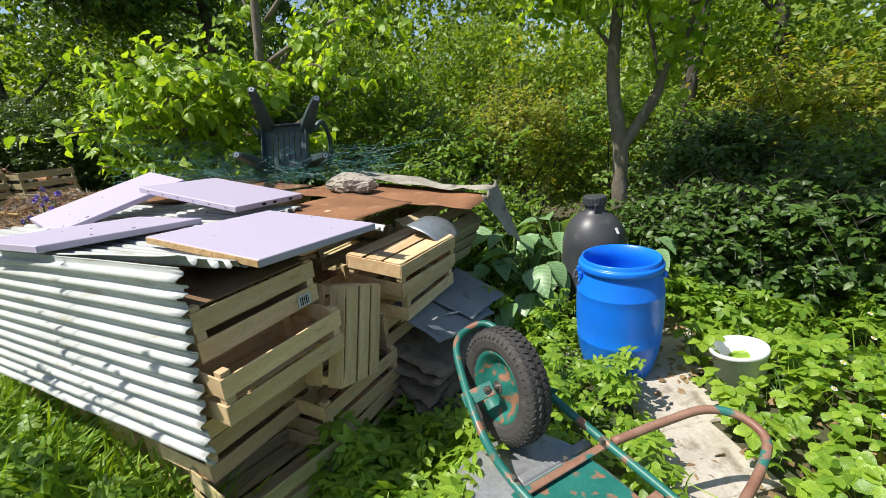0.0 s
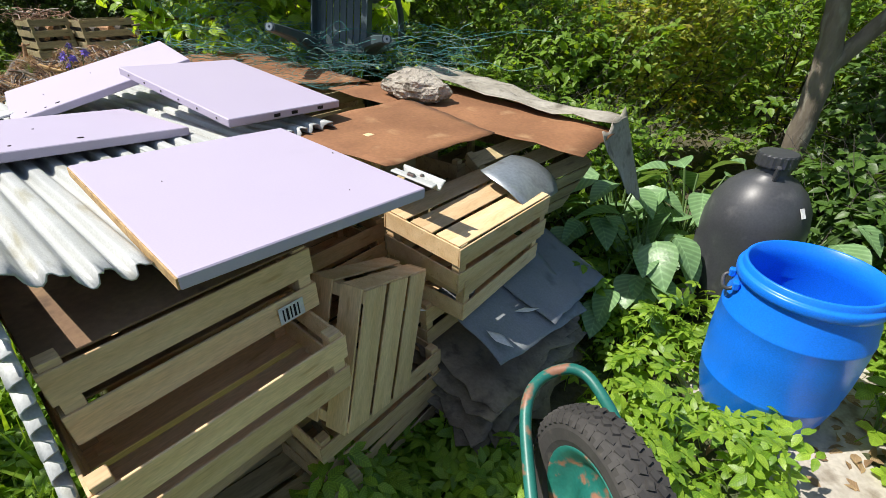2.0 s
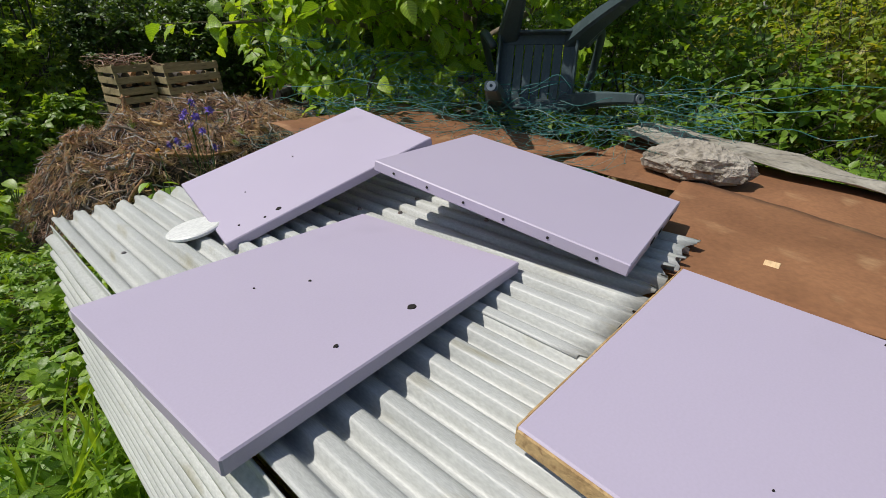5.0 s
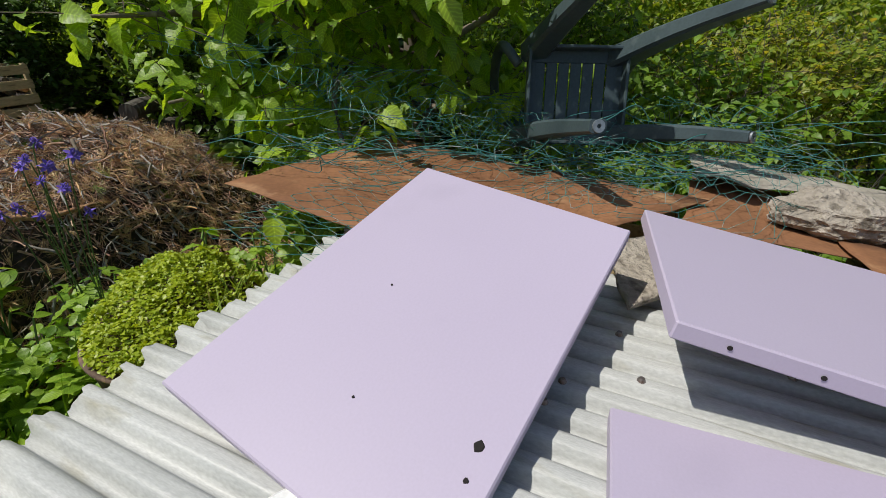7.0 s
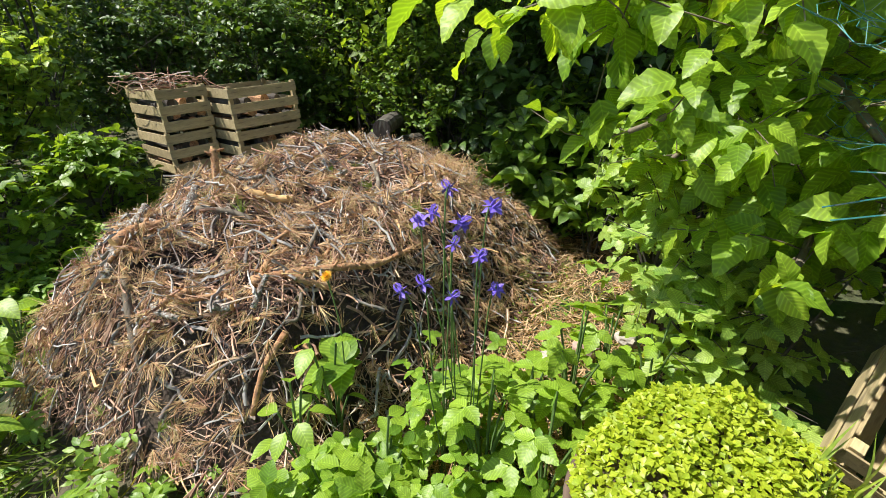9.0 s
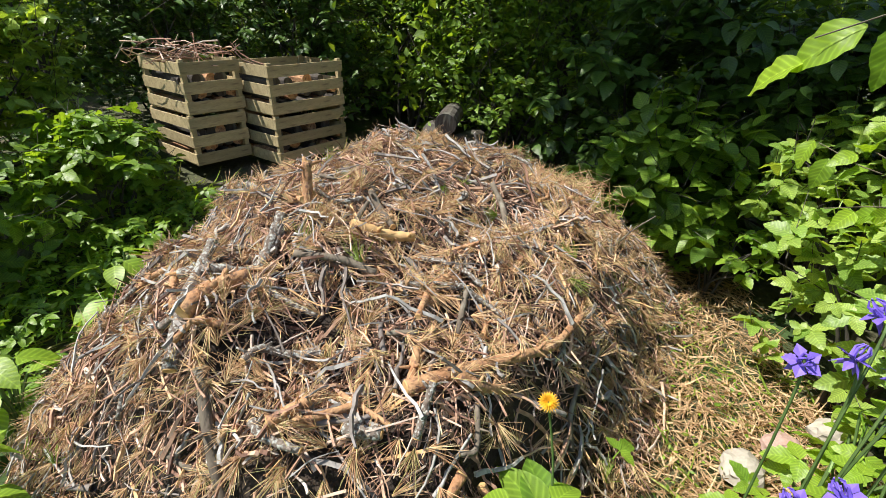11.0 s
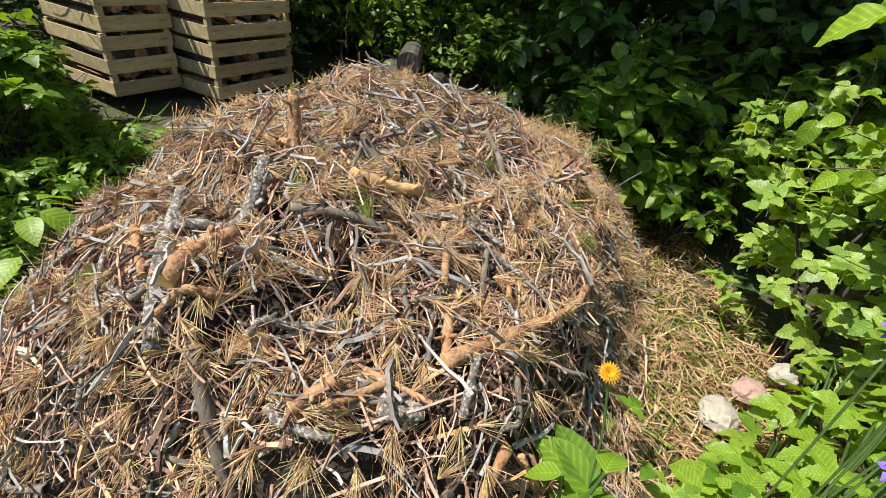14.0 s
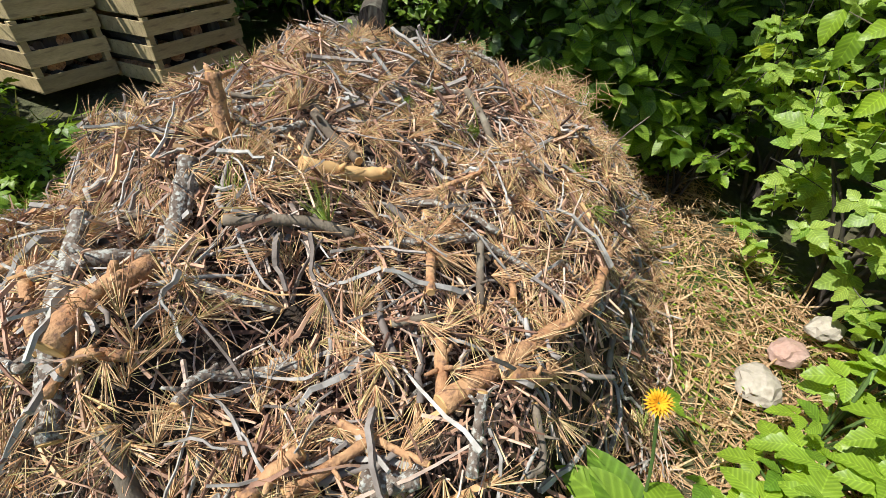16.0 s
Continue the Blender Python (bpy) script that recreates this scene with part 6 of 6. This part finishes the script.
# woodland round the garden
def wood(name, spots, n, size, material, label, seed, form=LEAF2):
    rng = np.random.default_rng(seed)
    at = clumps(rng, spots, [0.24, 0.24, 0.17], n)
    at = at[at[:, 2] > 0.1]
    m = len(at)
    ob = scatter(name, form, at, random_dirs(rng, m, 0.6) + [0, 0, -0.3], np.tile([-0.2, -0.2, 0.9], (m, 1)) + rng.normal(0, 0.5, (m, 3)), rng.uniform(size * 0.6, size * 1.2, m), material)
    tagged(ob, label, "woodland", kind="stuff")


def ring_spots(seed, n, a0, a1, r0, r1, top, centre=(-0.5, 1.5), gap=None):
    rng = np.random.default_rng(seed)
    a, r = np.radians(rng.uniform(a0, a1, n)), rng.uniform(r0, r1, n)
    x, y = centre[0] + r * np.cos(a), centre[1] + r * np.sin(a)
    h = top * (0.75 + 0.5 * np.array([noise.noise(Vector((q * 3, seed, 0))) for q in a]))
    z = h * rng.random(n) ** 0.75
    keep = np.ones(n, bool)
    if gap:
        ga = np.degrees(np.arctan2(y + 0.0, x - 0.9))
        keep = ~((ga > gap[0]) & (ga < gap[1]) & (z > gap[2]))
    return np.stack([x, y, z], 1)[keep]


wood("woodland", ring_spots(1, 400, 20, 126, 5.6, 7.6, 3.4, gap=(77, 82.5, 1.9)), 52000, 0.09, L_WOOD, "sunlit deciduous thicket behind the garden", 31)
wood("woodland", ring_spots(2, 400, 25, 134, 8.0, 11.0, 5.2, gap=(77, 82.5, 2.2)), 52000, 0.17, L_WOOD, "tall green woodland behind the thicket", 32)
wood("woodland", ring_spots(3, 160, 35, 75, 5.4, 7.0, 2.6), 12000, 0.065, L_YELLOW, "yellow-green young leaves in the thicket", 33)
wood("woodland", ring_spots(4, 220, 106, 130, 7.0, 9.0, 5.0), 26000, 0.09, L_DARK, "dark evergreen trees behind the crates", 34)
# Leaf crowns out of view overhead, added to keep sun off the hedge.
wood("tree_crowns", np.random.default_rng(8).uniform((-4.3, 4.8, 3.0), (-2.0, 7.5, 4.6), (150, 3)), 24000, 0.095, L_DARK, "unseen tree crowns overhead, added to shade the hedge behind the pile", 38)
wood("woodland", ring_spots(5, 500, -200, 30, 13, 18, 5.5), 20000, 0.3, L_WOOD, "distant trees round the garden", 35)
wood("woodland", ring_spots(7, 260, 130, 178, 9.5, 12.5, 4.5), 26000, 0.16, L_WOOD, "green trees beyond the firewood crates", 37)
# Backing ring: dark leaf colour paints the deep shade in the thicket's gaps.
wood("woodland", ring_spots(6, 420, 5, 175, 12, 15, 6.5, gap=(77, 82.5, 2.6)), 30000, 0.32, L_DARK, "far woodland beyond the thicket, deep shade put into its leaf colour", 36)


def tall_trunk(x, y, h, r, seed, lean=(0, 0)):
    rng = random.Random(seed)
    thing = empty("tree_trunk", pose(x, y, 0), "dark rough trunk of a tree in the thicket", "tree")
    bm = bmesh.new()
    limb(bm, [(0, 0, -0.05), (lean[0] * 0.3, lean[1] * 0.3, h * 0.3), (lean[0] * 0.6 + rng.uniform(-0.1, 0.1), lean[1] * 0.6, h * 0.65), (lean[0], lean[1], h)], r, r * 0.5, 10, seed)
    part("trunk", bm, DARKBARK, thing, smooth=True)
    for k in range(5):
        z = h * rng.uniform(0.3, 0.9)
        a = rng.uniform(0, 6.28)
        bm = bmesh.new()
        limb(bm, [(lean[0] * z / h, lean[1] * z / h, z), (0.5 * math.cos(a), 0.5 * math.sin(a), z + 0.35), (1.0 * math.cos(a), 1.0 * math.sin(a), z + 0.9)], r * 0.35, 0.01, 7, k)
        part("limb", bm, DARKBARK, thing, smooth=True)


for k, (x, y, h, r, l) in enumerate(((3.3, 5.2, 4.2, 0.10, (0.4, 0.2)), (4.6, 5.4, 4.5, 0.09, (-0.3, 0)), (-2.75, 6.9, 4.5, 0.11, (0.1, 0)), (-4.9, 7.6, 5, 0.12, (0, 0)), (-6.4, 7.3, 5, 0.12, (0, 0)))):
    tall_trunk(x, y, h, r, k, l)


# ---- low plants ----
def cover(name, boxes, n, form, size, height, material, label, category, seed, flat=0.35, tilt=0.35, avoid=(), up=(0, 0, 1.0), kind="stuff"):
    """Leaves on stalks over patches of ground, denser in clumps."""
    rng = np.random.default_rng(seed)
    area = np.array([(b[1] - b[0]) * (b[3] - b[2]) for b in boxes])
    i = rng.choice(len(boxes), n, p=area / area.sum())
    b = np.array(boxes)[i]
    x, y = b[:, 0] + (b[:, 1] - b[:, 0]) * rng.random(n), b[:, 2] + (b[:, 3] - b[:, 2]) * rng.random(n)
    k = np.array([noise.noise(Vector((p * 2.6, q * 2.6, seed))) for p, q in zip(x, y)])
    keep = k > rng.uniform(-0.75, 0.1, n)
    for cx, cy, r in avoid:
        keep &= (x - cx) ** 2 + (y - cy) ** 2 > r * r
    side = (x - O2.x) * UV.x + (y - O2.y) * UV.y
    out = (x - O2.x) * NV.x + (y - O2.y) * NV.y
    keep &= ~((side > -0.06) & (out < -0.02) & (out > -1.98) & (y < 3.3))
    keep &= ~((x > 0.38) & (x < 0.95) & (y > 1.72) & (y < 2.6))
    x, y, k = x[keep], y[keep], k[keep]
    m = len(x)
    z = ground_z(x, y) + rng.uniform(height[0], height[1], m) * np.clip(0.75 + 0.9 * k, 0.3, 1.4)
    ob = scatter(name, form, np.stack([x, y, z], 1), random_dirs(rng, m, flat), np.tile(up, (m, 1)) + rng.normal(0, tilt, (m, 3)), rng.uniform(size * 0.6, size * 1.2, m), material)
    return tagged(ob, label, category, kind=kind)


KEEP = ((1.668, 2.15, 0.20), (1.70, 2.72, 0.20), (2.19, 1.95, 0.15), (-1.745, 2.86, 0.26), (1.0, 1.33, 0.12), (1.18, 0.95, 0.34))
PATHK = tuple((x, y, 0.17) for x, y in ((1.76, 1.45), (1.82, 1.83), (1.93, 2.2), (2.1, 2.5), (1.70, 1.06), (1.86, 2.05), (1.79, 1.65), (1.73, 1.25), (1.66, 0.8)))
cover("strawberry_plants", [(1.9, 3.9, 0.5, 2.7)], 2100, STRAW, 0.06, (0.06, 0.20), L_STRAW, "bright green strawberry plants along the path", "strawberry plants", 61, avoid=KEEP + PATHK)
cover("weeds", [(0.75, 1.75, 1.05, 2.6), (1.15, 1.7, 0.5, 1.2)], 1500, ELDER, 0.06, (0.06, 0.26), L_STRAW, "leafy ground elder weeds round the barrel", "weeds", 62, avoid=KEEP + PATHK)
cover("weeds", [(0.30, 1.05, 0.75, 1.75)], 1700, ELDER, 0.065, (0.05, 0.30), L_STRAW, "shaded leafy weeds at the crates' foot", "weeds", 63, avoid=KEEP)
cover("weeds", [(1.0, 2.4, 2.4, 3.3), (2.2, 4.5, 2.3, 3.2)], 1500, ELDER, 0.07, (0.08, 0.35), L_WEED, "green weeds behind the barrel", "weeds", 64, avoid=KEEP)
cover("grass", [(-3.5, 0.25, 0.0, 2.0)], 9000, BLADE, 0.2, (0.0, 0.01), L_GRASS, "uncut grass beside the corrugated sheet", "grass", 65, flat=0.3, up=(0.2, 0.2, 0.3), tilt=0.8)
cover("weeds", [(-3.2, 0.2, 0.3, 1.9)], 2200, ELDER, 0.05, (0.03, 0.18), L_WEED, "low green weeds beside the corrugated sheet", "weeds", 66)
cover("dead_leaves", [(-1.6, 0.5, 0.2, 1.3), (1.5, 2.6, 0.6, 2.6)], 900, LEAF3, 0.055, (0.005, 0.02), L_DEAD, "brown fallen leaves on bare soil", "dead leaves", 67, flat=0.1, avoid=KEEP)
cover("strawberry_plants", [(-2.75, -1.9, 2.35, 3.15), (-2.3, -1.5, 2.0, 2.6), (-1.95, -1.5, 3.1, 3.6)], 1300, STRAW, 0.062, (0.08, 0.34), L_STRAW, "strawberry and bramble plants round the tub", "strawberry plants", 68, avoid=KEEP)
cover("weeds", [(-4.9, -2.4, 2.0, 3.05), (-5.2, -4.35, 2.9, 4.8)], 2600, ELDER, 0.055, (0.04, 0.22), L_WEED, "low weeds along the brush pile", "weeds", 69)
cover("grass", [(-4.9, -1.6, 1.8, 3.1), (-5.4, -4.4, 2.8, 5.0), (-2.3, -1.6, 3.1, 4.6)], 6000, BLADE, 0.15, (0.0, 0.01), L_GRASS, "thin grass round the brush pile", "grass", 70, flat=0.3, up=(0.2, 0.2, 0.3), tilt=0.8, avoid=KEEP)
cover("creeping_weeds", [(-2.35, -1.6, 3.15, 4.9)], 1100, leaf_form(0.25, 2, 0.2, 0.1), 0.02, (0.02, 0.11), L_WEED, "small bright creeping weeds by the stones", "weeds", 71, flat=0.6)
cover("weeds", [(2.6, 9, -4, 2.4), (-9, -3.2, -4, 2.0), (-3, 2.4, -5, 0.2)], 5000, ELDER, 0.09, (0.03, 0.2), L_WEED, "rough green growth over the garden", "weeds", 72)


cover("dry_straw", [(-2.6, -1.6, 3.1, 5.2)], 9000, BLADE, 0.10, (0.02, 0.05), L_DRY, "dry straw and needles on the ground by the pile", "straw", 73, flat=0.15, up=(0.2, 0.2, 0.6), tilt=0.6)


def foot_strip(name, n, form, size, rise, material, label, category, seed, flat=0.3):
    """Plants crowding the foot of the side sheet."""
    rng = np.random.default_rng(seed)
    run, off = rng.uniform(-1.95, -0.12, n), rng.uniform(0.10, 0.62, n) ** 1.15
    x, y = O2.x + NV.x * run - UV.x * off, O2.y + NV.y * run - UV.y * off
    at = np.stack([x, y, ground_z(x, y) + rng.uniform(*rise, n)], 1)
    d = random_dirs(rng, n, 0.4) + [0, 0, flat]
    ob = scatter(name, form, at, d, np.tile([0.1, 0.1, 0.8], (n, 1)) + rng.normal(0, 0.5, (n, 3)), rng.uniform(size * 0.55, size * 1.2, n), material)
    return tagged(ob, label, category, kind="stuff")


foot_strip("tall_grass", 3600, BLADE, 0.34, (0.0, 0.02), L_WEED, "tall uncut grass at the foot of the corrugated sheet", "grass", 140, 1.0)
foot_strip("weeds", 420, ELDER, 0.06, (0.06, 0.30), L_WEED, "dark green weeds at the foot of the corrugated sheet", "weeds", 141)
foot_strip("dead_leaves", 900, LEAF3, 0.06, (0.0, 0.03), L_DEAD, "brown leaf litter at the foot of the corrugated sheet", "dead leaves", 142, 0.1)


def clump_plant(name, x, y, n, form, size, rise, material, label, category, seed, spread=0.10, lean=0.8, group=""):
    """Leaves on curved stalks from one foot."""
    rng = np.random.default_rng(seed)
    z0 = float(ground_z(x, y))
    thing = empty(name, pose(x, y, z0), label, category, group)
    a = 2 * np.pi * np.arange(n) / n * 2.6 + rng.normal(0, 0.3, n)
    h = rng.uniform(rise * 0.45, rise, n)
    q = spread * (1.3 - 0.6 * h / rise)
    tip = np.stack([np.cos(a) * q, np.sin(a) * q, h], 1)
    for t in tip:
        bm = bmesh.new()
        tube(bm, smooth_line([(0, 0, -0.01), (t[0] * 0.4, t[1] * 0.4, t[2] * 0.65), tuple(t)], 3), 0.003 + size * 0.01, 5)
        part("stalk", bm, STEM, thing)
    d = np.stack([np.cos(a), np.sin(a), np.full(n, -0.15)], 1) + rng.normal(0, 0.2, (n, 3))
    for k in range(n):
        scatter("leaf", form, tip[k:k + 1], d[k:k + 1], np.array([[np.cos(a[k]) * -0.2, np.sin(a[k]) * -0.2, 1.0]]) + rng.normal(0, 0.2, (1, 3)), [rng.uniform(size * 0.7, size * 1.1)], material, thing)
    return thing


for k, (x, y, n, s, h) in enumerate(((1.32, 2.78, 22, 0.20, 0.50), (1.22, 3.08, 22, 0.22, 0.58), (1.55, 3.05, 22, 0.22, 0.66), (2.05, 2.95, 18, 0.18, 0.58), (1.17, 2.58, 14, 0.15, 0.34), (1.95, 3.25, 12, 0.20, 0.60), (1.02, 3.0, 12, 0.19, 0.45))):
    clump_plant("hosta", x, y, n, HOSTA, s, h, L_HOSTA, "broad-leaved grey-green hosta beside the carboy", "hosta", 80 + k, 0.2, group="hostas")
for k, (x, y) in enumerate(((-4.15, 3.05), (-3.95, 2.9), (-4.35, 3.35), (-4.45, 3.9))):
    clump_plant("leafy_shoot", x, y, 12, LEAF6, 0.13, 0.38, L_STRAW, "bright green broad-leaved shoot beside the brush pile", "plant", 90 + k, 0.08, group="leafy shoots")
for k, (x, y, h) in enumerate(((-2.78, 3.10, 0.42), (-2.62, 2.98, 0.30), (-2.72, 3.22, 0.52), (-2.50, 3.10, 0.36))):
    clump_plant("weed_shoot", x, y, 9, LEAF6, 0.085, h, L_STRAW, "young weed shoot at the foot of the pile", "plant", 100 + k, 0.06, group="weed shoots")
for k, (x, y, h) in enumerate(((-2.36, 3.28, 0.46), (-2.22, 3.18, 0.50), (-2.12, 3.32, 0.48), (-2.05, 3.12, 0.52), (-1.98, 3.45, 0.55), (-2.18, 3.45, 0.35), (-1.85, 3.72, 0.42), (-1.72, 3.58, 0.5), (-1.98, 3.62, 0.32))):
    clump_plant("bramble_shoot", x, y, 11, RASP, 0.075, h, L_STRAW, "bright bramble shoot with toothed leaves by the stones", "plant", 120 + k, 0.09, group="bramble shoots")
for k, (x, y) in enumerate(((2.02, 1.75), (2.25, 1.72), (2.05, 2.1), (1.98, 1.5), (2.3, 2.1))):
    clump_plant("strawberry_plant", x, y, 8, STRAW, 0.075, 0.20, L_STRAW, "strawberry plant with broad leaves at the path edge", "strawberry plant", 110 + k, 0.08, group="path-edge strawberries")


def daisy(x, y, z):
    thing = empty("daisy", pose(x, y, z - 0.12), "small white flower with a yellow centre", "flower", "white flowers")
    bm = bmesh.new()
    for k in range(7):
        c, d = math.cos(6.2832 * k / 7), math.sin(6.2832 * k / 7)
        bm.faces.new([bm.verts.new(Vector((q * c - w * d, q * d + w * c, h)) * 0.013) for q, w, h in ((0.2, 0, 0), (0.7, -0.35, 0.1), (1, 0, 0.15), (0.7, 0.35, 0.1))])
    part("petals", bm, PAPER, thing, "white petals", m=pose(0, 0, 0.12, 20, 10, 0))
    bm = bmesh.new()
    bmesh.ops.create_uvsphere(bm, u_segments=8, v_segments=5, radius=0.0045)
    part("centre", bm, YELLOW, thing, "yellow centre", m=pose(0, 0, 0.123))
    bm = bmesh.new()
    tube(bm, [(0.01, 0, -0.08), (0, 0, 0.12)], 0.0012, 4)
    part("stem", bm, STEM, thing)


for x, y, z in ((-1.98, 2.92, 0.63), (2.35, 1.6, 0.2), (2.5, 1.75, 0.22), (2.75, 1.9, 0.24), (2.6, 1.5, 0.2), (2.9, 2.1, 0.26), (2.42, 1.45, 0.18), (-2.2, 2.6, 0.36)):
    daisy(x, y, z)


# young tree beside the heap that throws dappled shade on the side sheet
def build_shade_tree():
    rng = np.random.default_rng(77)
    thing = empty("young_tree", pose(-2.45, 0.55, 0.08), "young leafy tree standing in the grass", "tree")
    inv = Matrix.Translation((2.45, -0.55, -0.08))
    bm = bmesh.new()
    limb(bm, [(-2.45, 0.55, 0.0), (-2.43, 0.57, 0.8), (-2.40, 0.62, 1.6), (-2.3, 0.7, 2.4)], 0.03, 0.01, 8)
    part("trunk", bm, BARK, thing, m=inv, smooth=True)
    pts = []
    for k in range(30):
        bm = bmesh.new()
        e = np.array([rng.uniform(-2.2, -1.05), rng.uniform(0.72, 1.15) if k < 16 else rng.uniform(0.0, 0.7), rng.uniform(1.85, 2.4)])
        line = np.array([tuple(q) for q in limb(bm, [(-2.38, 0.64, 1.5 + 0.05 * (k % 16)), (-2.2, 0.7, 1.9), tuple(e)], 0.010, 0.003, 6, k)])
        part("bough", bm, BARK, thing, m=inv, smooth=True)
        for q in range(30):
            pts.append(line[int(rng.integers(len(line) // 2, len(line)))] + rng.normal(0, 0.07, 3))
    m = len(pts)
    ob = scatter("crown", ROUND6, np.array(pts), random_dirs(rng, m, 0.5) + [0, 0, -0.4], np.tile([0, 0, 1.0], (m, 1)) + rng.normal(0, 0.4, (m, 3)), rng.uniform(0.05, 0.085, m), L_APPLE, thing)
    ob.matrix_basis = inv


build_shade_tree()
